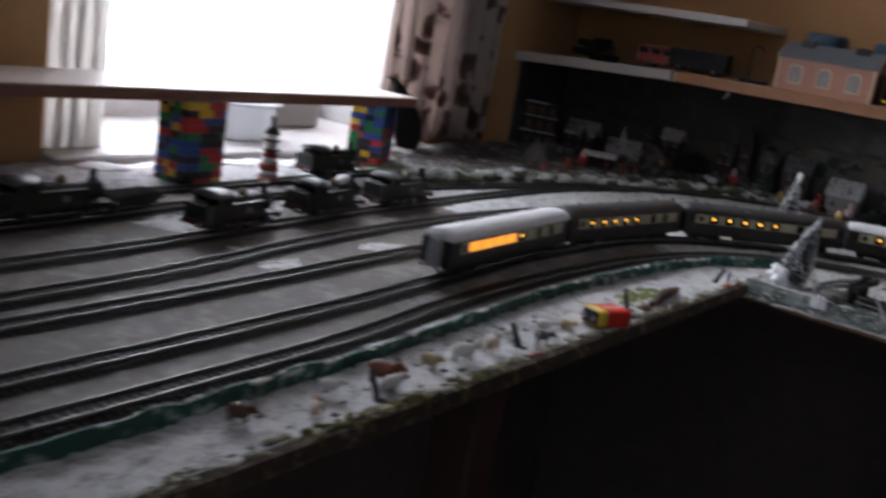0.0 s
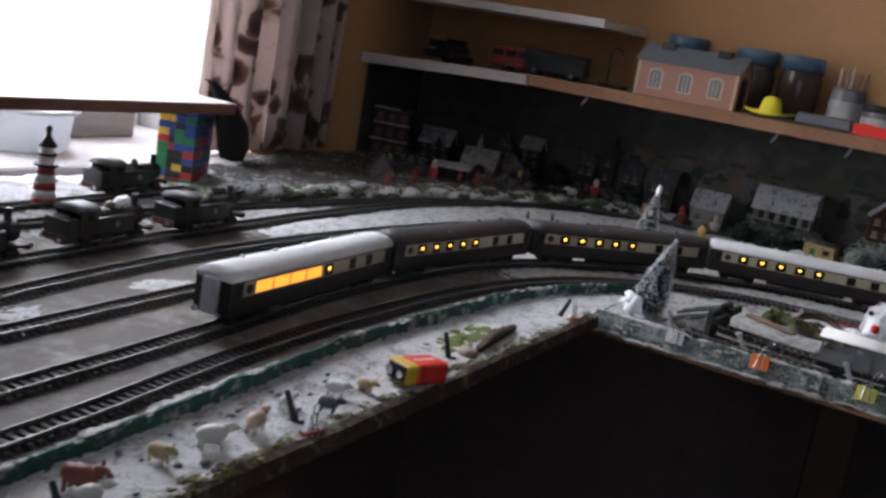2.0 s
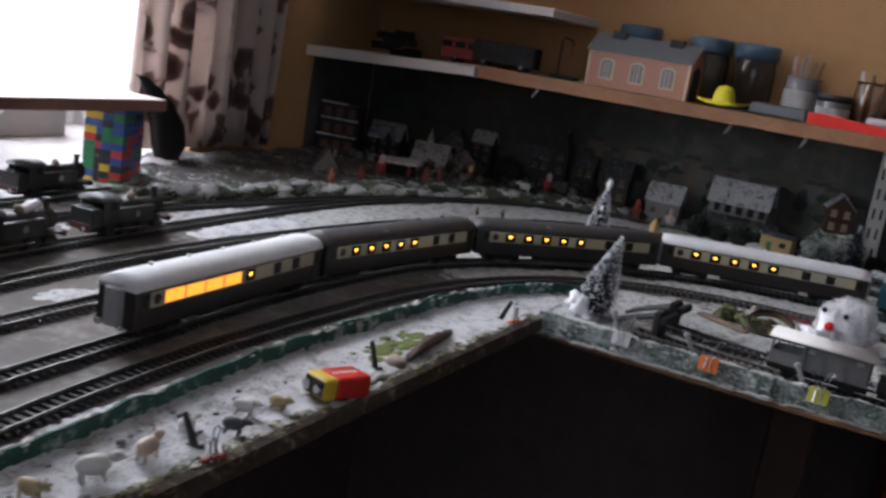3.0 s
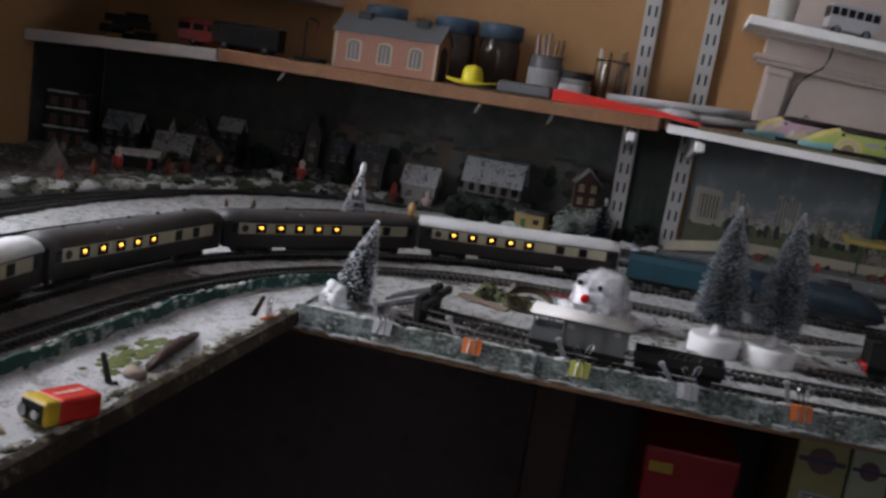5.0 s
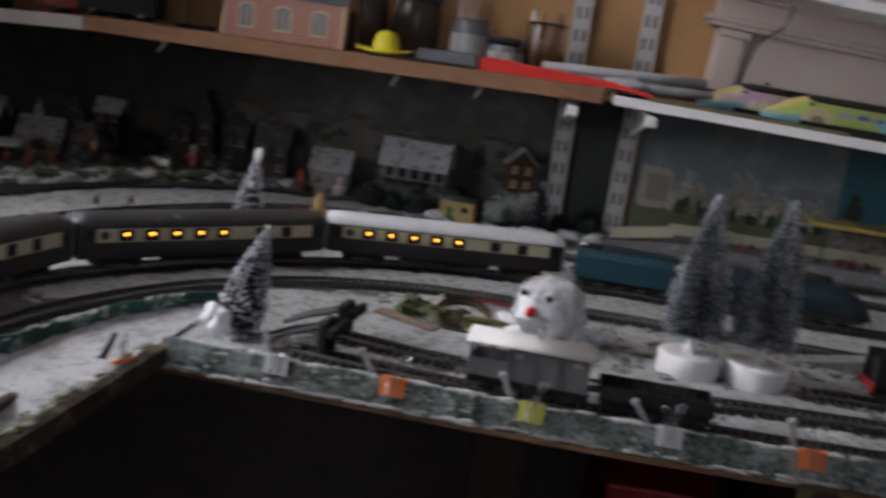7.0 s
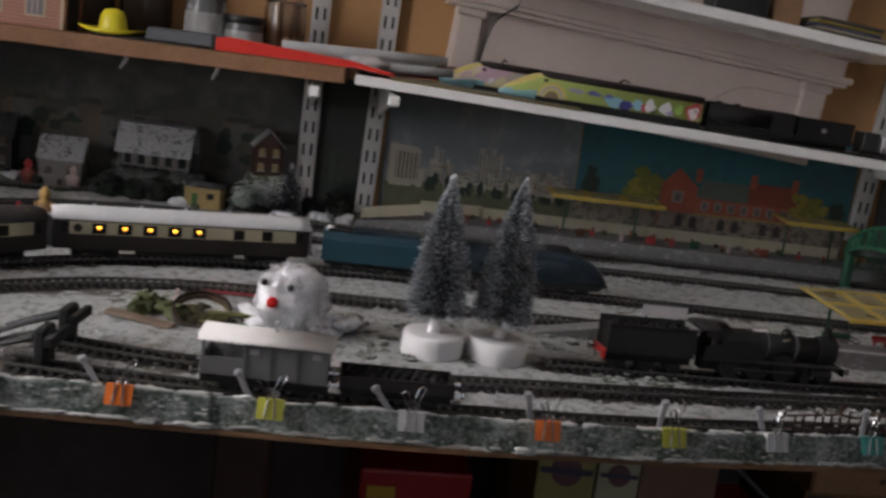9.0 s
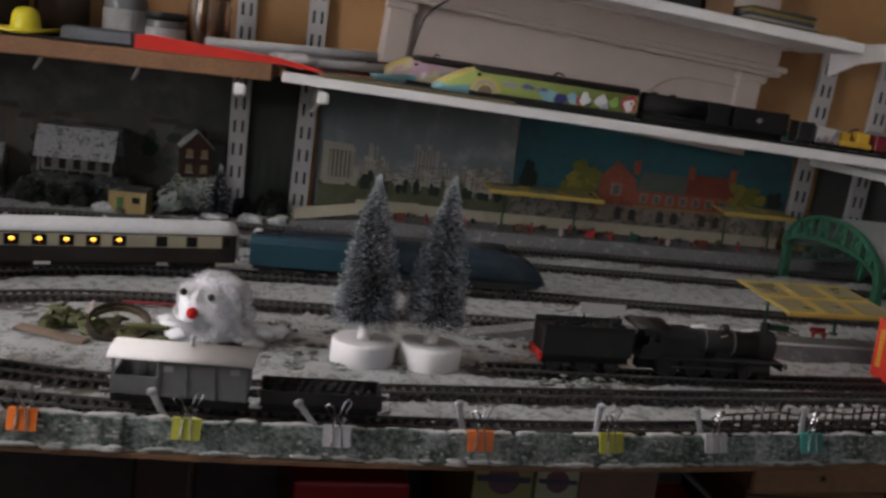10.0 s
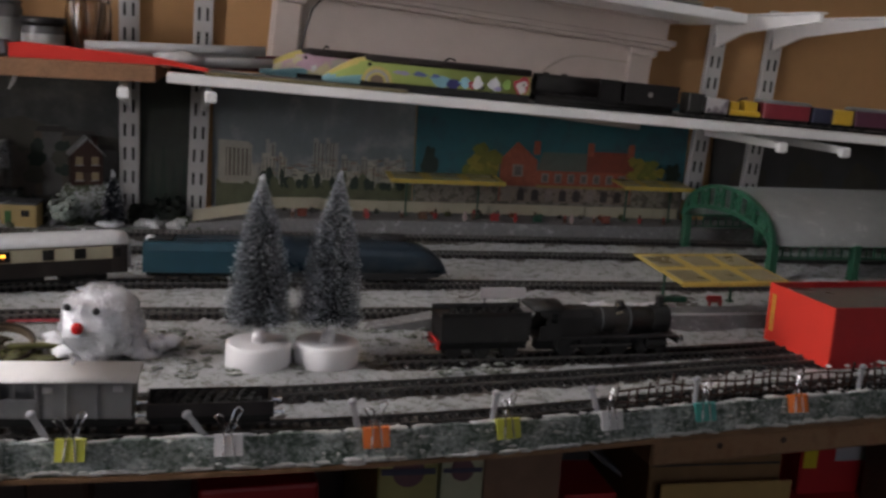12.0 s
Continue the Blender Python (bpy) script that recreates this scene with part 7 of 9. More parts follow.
# ---- the thin brown fence along the right of the front sidings ----
for k, (x0, y0, x1, y1) in enumerate(((0.655, 0.047, 0.78, 0.072), (0.78, 0.072, 0.92, 0.093), (0.92, 0.093, 1.15, 0.118))):
    fn = thing("rustic_fence", pose(x0, y0, 0.0, 0, 0, math.degrees(math.atan2(y1 - y0, x1 - x0))), "thin rusty brown model fence with snow on it", "fence", "rustic fences")
    L = math.hypot(x1 - x0, y1 - y0)
    n = int(L / 0.008)
    rng = random.Random(40 + k)
    RUST = mat("rust_brown", (0.075, 0.04, 0.03), 0.9, var=0.5, scale=150, bump=0.3)
    for i in range(n + 1):
        h = rng.uniform(0.017, 0.028)
        bm = bmesh.new()
        box(bm, (rng.uniform(0.0008, 0.0017), 0.0012, h), (L * i / n + rng.uniform(-0.0015, 0.0015), rng.uniform(-0.0008, 0.0008), h / 2), (rng.uniform(-6, 6), rng.uniform(-9, 9), 0))
        part("picket", bm, RUST, fn)
    for z in (0.009, 0.019):
        bm = bmesh.new()
        pts = [(L * q / 8, -0.001, z + rng.uniform(-0.0016, 0.0016)) for q in range(9)]
        tube(bm, pts, 0.0008, 5)
        part("rail_bar", bm, RUST, fn)
    bm = bmesh.new()
    for i in range(int(L * 420)):
        ball(bm, rng.uniform(0.0007, 0.0018), (rng.uniform(0, L), rng.uniform(-0.002, 0.002), rng.choice((0.0095, 0.0195, 0.024, 0.003))), (1.6, 1, 0.7), seg=6, rough=0.6)
    tagged(part("snow_crust", bm, mat("crust", (0.5, 0.5, 0.48)), fn, "crumbs of snow", True), kind="stuff")

# ---- backdrops pinned on the north wall ----


def poster(name, x0, x1, z0, z1, material, label, y=Y1 - 0.003):
    t = thing(name, pose((x0 + x1) / 2, y, (z0 + z1) / 2), label, "backdrop poster", "scenic backdrops")
    bm = bmesh.new()
    box(bm, (x1 - x0, 0.002, z1 - z0), bevel=0.0003)
    part("sheet", bm, material, t)
    return t


def flat(parent, poly, material, name, label="", up=0.0):
    """A thin printed shape on a poster, its corners as (x, z) of the room."""
    bm = bmesh.new()
    o = parent.location
    prism(bm, [(x - o.x, z - o.z) for x, z in poly], 0.0006, pose(0, -0.0015 - up, 0))
    bmesh.ops.recalc_face_normals(bm, faces=bm.faces)
    return part(name, bm, material, parent, label)


DUSK = mat("dusk_print", (0.04, 0.039, 0.037), 0.7, var=0.5, scale=30, bump=0, col2=(0.055, 0.055, 0.048), mix=(0.5, 0.62), scale2=6)
HILL = mat("hill_print", (0.065, 0.06, 0.046), 0.7, var=0.4, scale=30, bump=0, scale2=9)
SEPIA = mat("sepia_print", (0.085, 0.07, 0.056), 0.7, var=0.3, scale=60, bump=0)
CLOUD = mat("cloudy_print", (0.165, 0.19, 0.2), 0.6, var=0.35, scale=24, bump=0, col2=(0.26, 0.265, 0.26), mix=(0.5, 0.62), scale2=7)
CITY = mat("city_print", (0.38, 0.35, 0.29), 0.6, var=0.25, scale=80, bump=0)
CITYD = mat("city_shade", (0.1, 0.1, 0.085), 0.6, var=0.3, scale=80, bump=0)
TEALSKY = mat("teal_sky_print", (0.02, 0.13, 0.155), 0.6, var=0.35, scale=30, bump=0, col2=(0.03, 0.075, 0.095), mix=(0.47, 0.6), scale2=9)
TREEY = mat("yellow_tree_print", (0.26, 0.22, 0.04), 0.7, var=0.5, scale=120, bump=0)
TREED = mat("dark_tree_print", (0.015, 0.03, 0.02), 0.7, var=0.5, scale=120, bump=0)
BRICKP = mat("brick_print", (0.33, 0.09, 0.05), 0.7, var=0.5, scale=200, bump=0)
ROOFP = mat("roof_print", (0.22, 0.05, 0.03), 0.7, var=0.3, scale=160, bump=0)
PALEP = mat("pale_print", (0.4, 0.38, 0.34), 0.7, var=0.2, scale=120, bump=0)

p = poster("backdrop_poster", X0 + 0.006, 0.225, 0.0, 0.198, DUSK, "dark dusk landscape print behind the village")
rng = random.Random(4)
flat(p, [(-0.74, 0.05)] + [(-0.74 + 0.06 * i, 0.085 + 0.012 * math.sin(i * 1.1) + 0.006 * math.sin(i * 2.7)) for i in range(17)] + [(0.22, 0.05)], HILL, "hill_line")
# the lighter half of the print: grey sky, brown hills, terraces and dark trees
GREYSKY = mat("grey_sky_print", (0.05, 0.053, 0.05), 0.7, var=0.5, scale=24, bump=0, col2=(0.085, 0.086, 0.075), mix=(0.48, 0.62), scale2=8)
flat(p, [(-0.27, 0.002), (0.2225, 0.002), (0.2225, 0.196), (-0.25, 0.196)], GREYSKY, "grey_sky", up=0.0007)
flat(p, [(-0.27, 0.002)] + [(-0.27 + 0.041 * i, 0.12 + 0.012 * math.sin(i * 0.9) + 0.005 * math.sin(i * 2.3)) for i in range(13)] + [(0.2225, 0.002)], HILL, "hill_line", up=0.0012)
TONES = [SEPIA, mat("ochre_house_print", (0.11, 0.085, 0.06), 0.7, var=0.4, scale=90, bump=0), mat("grey_house_print", (0.1, 0.098, 0.09), 0.7, var=0.4, scale=90, bump=0)]
for i in range(24):
    x, w, h = -0.28 + 0.0205 * i + rng.uniform(-0.006, 0.006), rng.uniform(0.016, 0.05), rng.uniform(0.012, 0.034)
    x2 = min(x + w, 0.221)
    z = 0.084 + rng.uniform(-0.008, 0.006)
    flat(p, [(x, 0.03), (x2, 0.03), (x2, z + h), (x2 - w * 0.15, z + h + 0.006), (x + w * 0.15, z + h + 0.006), (x, z + h)], TONES[i % 3], "printed_building", up=0.0016 + 0.00003 * i)
    if i % 2:
        flat(p, [(x, z + h - 0.001), (x2, z + h - 0.001), (x2 - w * 0.15, z + h + 0.0068), (x + w * 0.15, z + h + 0.0068)], mat("roof_shade_print", (0.045, 0.036, 0.032), 0.7, var=0.4, scale=90, bump=0), "printed_roof", up=0.0025 + 0.00003 * i)
for i in range(34):
    x, zc, r0 = rng.uniform(-0.27, 0.205), rng.uniform(0.05, 0.105), rng.uniform(0.007, 0.016)
    flat(p, [(x + r0 * math.cos(a) * rng.uniform(0.6, 1.15), zc + r0 * math.sin(a) * rng.uniform(0.6, 1.15)) for a in [2 * math.pi * q / 13 for q in range(13)]], TREED if i % 3 else HILL, "printed_tree", up=0.0034 + 0.00002 * i)
bm = bmesh.new()
box(bm, (0.002, 0.205, 0.198), (X0 + 0.002, 0.7095, 0.1), bevel=0.0003)
tagged(link("backdrop_poster", bm, DUSK), "dark dusk print turning the corner onto the window wall", "backdrop poster", "scenic backdrops")
p = poster("backdrop_poster", 0.2505, 0.3205, 0.0, 0.198, mat("forest_print", (0.03, 0.035, 0.028), 0.7, var=0.5, scale=40, bump=0), "dark forest print between the wall uprights")
for i in range(4):
    x = 0.262 + 0.014 * i
    flat(p, [(x, 0.03), (x + 0.012, 0.03), (x + 0.006, 0.1 + 0.02 * math.sin(i * 2))], TREED, "printed_tree")
p = poster("backdrop_poster", 0.3475, 0.634, 0.0, 0.198, CLOUD, "city skyline print under a cloudy sky")
rng = random.Random(9)
flat(p, [(0.353, 0.0), (0.633, 0.0), (0.633, 0.06), (0.5, 0.066), (0.353, 0.06)], mat("park_print", (0.1, 0.11, 0.06), 0.7, var=0.5, scale=60, bump=0), "printed_park")
for k, (n, z0, lo, hi, mm) in enumerate(((16, 0.06, 0.012, 0.05, mat("far_city_print", (0.3, 0.29, 0.26), 0.6, var=0.3, scale=90, bump=0)), (13, 0.055, 0.008, 0.034, CITY))):
    for i in range(n):
        x = 0.356 + (0.27 / n) * i + rng.uniform(-0.004, 0.004)
        w, h = rng.uniform(0.009, 0.024), rng.uniform(lo, hi) * (1.0 - 0.25 * math.sin(i * 1.3))
        x2 = min(x + w, 0.631)
        st_ = rng.uniform(0.3, 0.7)
        flat(p, [(x, z0), (x2, z0), (x2, 0.064 + h * rng.uniform(0.8, 1)), (x + w * st_, 0.064 + h * 0.92), (x + w * st_, 0.066 + h), (x, 0.066 + h)], mm, "printed_building", up=0.0006 * (k + 1))
        m_ = max(int(w / 0.0045), 1)
        for c in range(m_):
            xx = x + w * (c + 0.3) / m_
            if xx + w / m_ * 0.3 < x2 and h > 0.014 and rng.random() < 0.8:
                flat(p, [(xx, 0.066), (xx + w / m_ * 0.3, 0.066), (xx + w / m_ * 0.3, 0.06 + h), (xx, 0.06 + h * 0.97)], CITYD, "window_strip", up=0.0006 * (k + 1) + 0.0005)
TEMPLE = mat("temple_print", (0.36, 0.33, 0.27), 0.6, var=0.3, scale=120, bump=0)
flat(p, [(0.356, 0.058), (0.402, 0.058), (0.402, 0.11), (0.396, 0.114), (0.356, 0.116)], TEMPLE, "printed_building", up=0.0019)
flat(p, [(0.366, 0.066), (0.4, 0.066), (0.4, 0.104), (0.366, 0.105)], mat("temple_shade", (0.12, 0.105, 0.085), 0.6, var=0.4, scale=120, bump=0), "printed_recess", up=0.0023)
for i in range(6):
    x = 0.3675 + 0.0058 * i
    flat(p, [(x, 0.066), (x + 0.0026, 0.066), (x + 0.0026, 0.104), (x, 0.104)], TEMPLE, "printed_column", up=0.0027)
for i in range(70):
    x, z = rng.uniform(0.41, 0.625), rng.uniform(0.066, 0.095)
    flat(p, [(x, z), (x + 0.009, z), (x + 0.009, z + 0.0012), (x, z + 0.0012)], CITYD if i % 2 else mat("rust_print", (0.2, 0.1, 0.06), 0.7, var=0.3), "floor_line", up=0.00172 + 0.000004 * i)
for i in range(26):
    x = 0.41 + 0.0083 * i + rng.uniform(-0.003, 0.003)
    r0, zt = rng.uniform(0.004, 0.008), rng.uniform(0.062, 0.084)
    flat(p, [(x + r0 * math.cos(a) * rng.uniform(0.7, 1.1), (0.05 + zt) / 2 + (zt - 0.05) / 2 * math.sin(a) * rng.uniform(0.85, 1.1)) for a in [2 * math.pi * q / 11 for q in range(11)]], TREED if i % 3 else mat("park_print", (0.1, 0.11, 0.06)), "printed_tree", up=0.0022 + 0.00001 * i)
p = poster("backdrop_poster", 0.636, 1.062, 0.0, 0.198, TEALSKY, "print of a red brick station under a teal sky")
flat(p, [(0.637, 0.0), (1.061, 0.0), (1.061, 0.07), (0.637, 0.075)], mat("street_print", (0.3, 0.27, 0.23), 0.7, var=0.6, scale=90, bump=0, col2=(0.1, 0.09, 0.07), mix=(0.47, 0.55), scale2=45), "printed_street")
flat(p, [(0.765, 0.04), (0.822, 0.04), (0.822, 0.103), (0.79, 0.13), (0.765, 0.103)], BRICKP, "gable_wall", up=0.0006)
flat(p, [(0.822, 0.04), (0.975, 0.04), (0.975, 0.088), (0.822, 0.088)], BRICKP, "long_wall", up=0.0006)
GROUNDP = mat("ground_floor_print", (0.28, 0.23, 0.19), 0.7, var=0.5, scale=120, bump=0, col2=(0.09, 0.07, 0.06), mix=(0.48, 0.56), scale2=70)
flat(p, [(0.767, 0.04), (0.973, 0.04), (0.973, 0.062), (0.767, 0.064)], GROUNDP, "ground_floor", up=0.001)
flat(p, [(0.822, 0.062), (0.973, 0.062), (0.973, 0.066), (0.822, 0.066)], mat("sign_print", (0.3, 0.22, 0.08), 0.7, var=0.5, scale=160, bump=0), "canopy_band", up=0.0014)
flat(p, [(0.822, 0.088), (0.9, 0.088), (0.9, 0.116), (0.83, 0.116)], mat("green_roof_print", (0.1, 0.12, 0.1), 0.7), "grey_roof", up=0.0012)
flat(p, [(0.9, 0.088), (0.98, 0.088), (0.972, 0.119), (0.9, 0.119)], ROOFP, "red_roof", up=0.0012)
for x in (0.815, 0.9, 0.965):
    flat(p, [(x, 0.112), (x + 0.01, 0.112), (x + 0.01, 0.132), (x, 0.132)], BRICKP, "printed_chimney", up=0.0018)
WINP = mat("window_print", (0.26, 0.22, 0.2), 0.7, var=0.5, scale=200, bump=0)
DARKP = mat("opening_print", (0.05, 0.04, 0.04), 0.7, var=0.4, scale=160, bump=0)
for x, z, w, h in [(0.784, 0.078, 0.016, 0.018)] + [(0.83 + 0.0205 * i, 0.07, 0.011, 0.014) for i in range(7)]:
    flat(p, [(x, z), (x + w, z), (x + w, z + h), (x, z + h)], WINP, "printed_window", up=0.0018)
    flat(p, [(x + w * 0.2, z + h * 0.12), (x + w * 0.8, z + h * 0.12), (x + w * 0.8, z + h * 0.85), (x + w * 0.2, z + h * 0.85)], mat("pane_print", (0.12, 0.11, 0.11), 0.7, var=0.4, scale=160, bump=0), "printed_pane", up=0.0023)
for i in range(9):
    x = 0.772 + 0.022 * i
    flat(p, [(x, 0.042), (x + 0.011, 0.042), (x + 0.011, 0.057), (x + 0.0055, 0.06), (x, 0.057)], DARKP if i % 3 else WINP, "printed_opening", up=0.0018)
for cx, w, h, mm in ((0.735, 0.078, 0.062, TREEY), (0.995, 0.065, 0.055, TREEY), (0.655, 0.03, 0.06, TREED), (1.04, 0.03, 0.04, TREED)):
    for q in range(26):
        ox, oz, k = (max(min(rng.gauss(0, 0.2), 0.36), -0.36) * w, max(min(rng.gauss(-0.06, 0.2), 0.34), -0.4) * h, rng.uniform(0.14, 0.34)) if q else (0, -0.08 * h, 0.62)
        pts = [(cx + ox + w * 0.5 * k * math.cos(a) * rng.uniform(0.75, 1.12), 0.066 + h * 0.5 + oz + h * 0.55 * k * math.sin(a) * rng.uniform(0.75, 1.12)) for a in [2 * math.pi * i / 18 for i in range(18)]]
        flat(p, pts, mm if q % 2 == 0 else (mat("olive_tree_print", (0.16, 0.16, 0.03), 0.7, var=0.5, scale=120, bump=0) if mm is TREEY else TREED), "printed_tree", up=0.0024 + 0.00006 * q)
p = poster("backdrop_poster", 1.105, 2.6, 0.0, 0.19, mat("dull_print", (0.06, 0.06, 0.058), 0.7, var=0.4, scale=14, bump=0), "dull grey landscape print behind the train shed")
for i in range(10):
    x = 1.13 + i * 0.1
    flat(p, [(x, 0.03), (x + 0.08, 0.03), (x + 0.07, 0.1), (x + 0.03, 0.12), (x + 0.01, 0.09)], HILL, "hill_line")

# ---- slotted wall uprights and brackets ----


def make_upright(x, z0, z1, label, lean=0.0):
    t = thing("shelf_upright", pose(x, Y1 - 0.0085, z0, 0, lean, 0), label, "shelf upright", "slotted uprights")
    h = z1 - z0
    bm = bmesh.new()
    box(bm, (0.026, 0.011, h), (0, 0, h / 2), bevel=0.001)
    part("channel", bm, mat("upright_white", (0.46, 0.45, 0.44), 0.4, var=0.1, scale=60, bump=0.03), t)
    n = int((h - 0.02) / 0.032)
    for i in range(n):
        for s in (-1, 1):
            bm = bmesh.new()
            box(bm, (0.0036, 0.0012, 0.017), (s * 0.0055, -0.0053, 0.022 + 0.032 * i))
            part("slot", bm, BLACKM, t)
    return t


make_upright(0.237, 0.006, 0.62, "white slotted wall upright behind the shelf")
make_upright(0.3265, 0.006, 0.62, "white slotted wall upright behind the shelf", 1.4)
for x in (1.086, 1.18):
    make_upright(x - 0.012, 0.05, 0.345, "white slotted wall upright with an empty bracket", 3.5)
    br = thing("shelf_bracket", pose(x, Y1 - 0.014, 0.3), "empty white triangular shelf bracket", "shelf bracket", "shelf brackets")
    bm = bmesh.new()
    prism(bm, [(0, -0.014), (0, 0.03), (-0.27, 0.03), (-0.27, 0.02), (-0.08, 0.006)], 0.005, pose(0, 0, 0, 0, 0, 90))
    bmesh.ops.recalc_face_normals(bm, faces=bm.faces)
    part("arm", bm, WHITE, br)
    bm = bmesh.new()
    box(bm, (0.016, 0.27, 0.0025), (0, -0.135, 0.031), bevel=0.0005)
    part("flange", bm, WHITE, br)
for x, z, skew, deep in ((0.237, 0.194, -3.6, 0.04), (0.334, 0.194, -3.6, 0.04), (1.086, 0.165, 0, 0.013), (1.18, 0.162, 0, 0.013)):
    br = thing("shelf_bracket", pose(x, Y1 - 0.014, z, 0, 0, -skew), "white bracket under the shelf board", "shelf bracket", "shelf brackets")
    bm = bmesh.new()
    prism(bm, [(0, -deep), (0, 0.0), (-0.2, 0.0), (-0.21, -0.006), (-0.2, -0.01)], 0.006, pose(0, 0, 0, 0, 0, 90))
    bmesh.ops.recalc_face_normals(bm, faces=bm.faces)
    part("arm", bm, WHITE, br)
    bm = bmesh.new()
    box(bm, (0.014, 0.012, 0.014), (0, -0.216, -0.007), bevel=0.003, seg=2)
    part("end_cap", bm, WHITE, br)
for x in (0.02, 0.13, -0.3):
    bm = bmesh.new()
    tube(bm, [(x, 0.61, 0.2), (x, 0.607, 0.195), (x - 0.003, 0.602, 0.188), (x - 0.005, 0.6, 0.184)], [0.0028, 0.0026, 0.002, 0.001], 8)
    tagged(link("shelf_hook", bm, mat("hook_grey", (0.45, 0.44, 0.43), 0.5)), "small white plastic hook under the shelf", "hook", "hooks under the shelf")

# ---- the cream fireplace surround leaning above the shelf ----
fs = thing("fireplace_surround", pose(0.7, 0.79, 0.196, 0, 4.6, 0), "cream painted fireplace surround with a moulded mantel shelf", "fireplace surround")
bm = bmesh.new()
box(bm, (0.555, 0.03, 0.27), (-0.006, 0.008, 0.118), bevel=0.002)
part("back_panel", bm, CREAM, fs)
bm = bmesh.new()
box(bm, (0.575, 0.052, 0.034), (-0.006, 0.0, 0.131), bevel=0.003, seg=2)
part("frieze", bm, CREAM, fs)
for w, d, z, h in ((0.6, 0.064, 0.113, 0.008), (0.588, 0.056, 0.1055, 0.007), (0.598, 0.066, 0.1445, 0.006)):
    bm = bmesh.new()
    box(bm, (w, d, h), (-0.006, 0.0, z), bevel=0.0028, seg=3)
    part("moulding", bm, CREAM, fs)
bm = bmesh.new()
box(bm, (0.665, 0.175, 0.014), (0.0, -0.066, 0.153), bevel=0.003, seg=3)
part("mantel_shelf", bm, WHITE, fs, "white mantel shelf")
for sx in (-1, 1):
    bm = bmesh.new()
    foot = 0.018 if sx > 0 else -0.025
    box(bm, (0.036, 0.042, 0.125 - foot), (sx * 0.256 - 0.006, 0.005, (0.125 + foot) / 2), bevel=0.003, seg=2)
    part("pilaster", bm, CREAM, fs)
    bm = bmesh.new()
    box(bm, (0.044, 0.05, 0.012), (sx * 0.256 - 0.006, 0.002, 0.096), bevel=0.004, seg=3)
    part("capital", bm, CREAM, fs)
bm = bmesh.new()
pts = [(0.17 + 0.075 * math.cos(a), -0.0085, 0.012 + 0.066 * math.sin(a)) for a in [math.pi * (0.5 + 0.5 * i / 12) for i in range(13)]]
tube(bm, pts[::-1] + [(0.232, -0.0085, 0.078)], 0.0012, 6)
part("inset_moulding", bm, mat("moulding_shade", (0.4, 0.34, 0.29), 0.6), fs)
bm = bmesh.new()
tube(bm, [(-0.2, -0.05, 0.15), (-0.201, -0.05, 0.125), (-0.205, -0.042, 0.11), (-0.222, -0.036, 0.095), (-0.232, -0.03, 0.08), (-0.238, -0.03, 0.05), (-0.242, -0.03, 0.012)], 0.0016, 6)
tagged(link("black_cable", bm, BLACK), "thin black cable hanging down the surround", "cable").matrix_world = pose(0.7, 0.79, 0.2, 0, 4.6, 0)


def mantel_top(x):
    return 0.196 + 0.16 - (x - 0.7) * math.tan(radians(4.6))


# a pile of thin books on the mantel shelf
for i in range(5):
    bm = bmesh.new()
    box(bm, (0.105 - 0.004 * i, 0.08, 0.004), (0.0, 0, 0), bevel=0.0008)
    ob = link("thin_book", bm, mat(f"book_{i}", ((0.05, 0.05, 0.06), (0.3, 0.26, 0.2), (0.04, 0.05, 0.09), (0.25, 0.18, 0.04), (0.06, 0.055, 0.05))[i], 0.6))
    ob.matrix_world = pose(0.935 + 0.004 * math.sin(i * 2), 0.7, mantel_top(0.935) + 0.0024 + 0.0044 * i, 0, 4.6, 4 * math.sin(i * 3))
    tagged(ob, ("dark paper covered book lying flat", "pale paper covered book lying flat", "dark blue book lying flat", "mustard yellow book lying flat", "black book lying on the pile")[i], "book", "books on the mantel")
bm = bmesh.new()
box(bm, (0.075, 0.05, 0.03), (0.79, 0.7, mantel_top(0.79) + 0.0155), bevel=0.003)
tagged(link("black_case", bm, BLACK), "black plastic case on the mantel shelf", "case")
bm = bmesh.new()
box(bm, (0.04, 0.04, 0.05), (0.855, 0.7, mantel_top(0.855) + 0.0255), bevel=0.002)
tagged(link("wooden_block", bm, WOOD), "small brown wooden block on the mantel shelf", "block")

# ---- things on the chipboard shelf ----
ST = 0.2205      # top of the chipboard shelf
SW = 0.214       # top of its white end


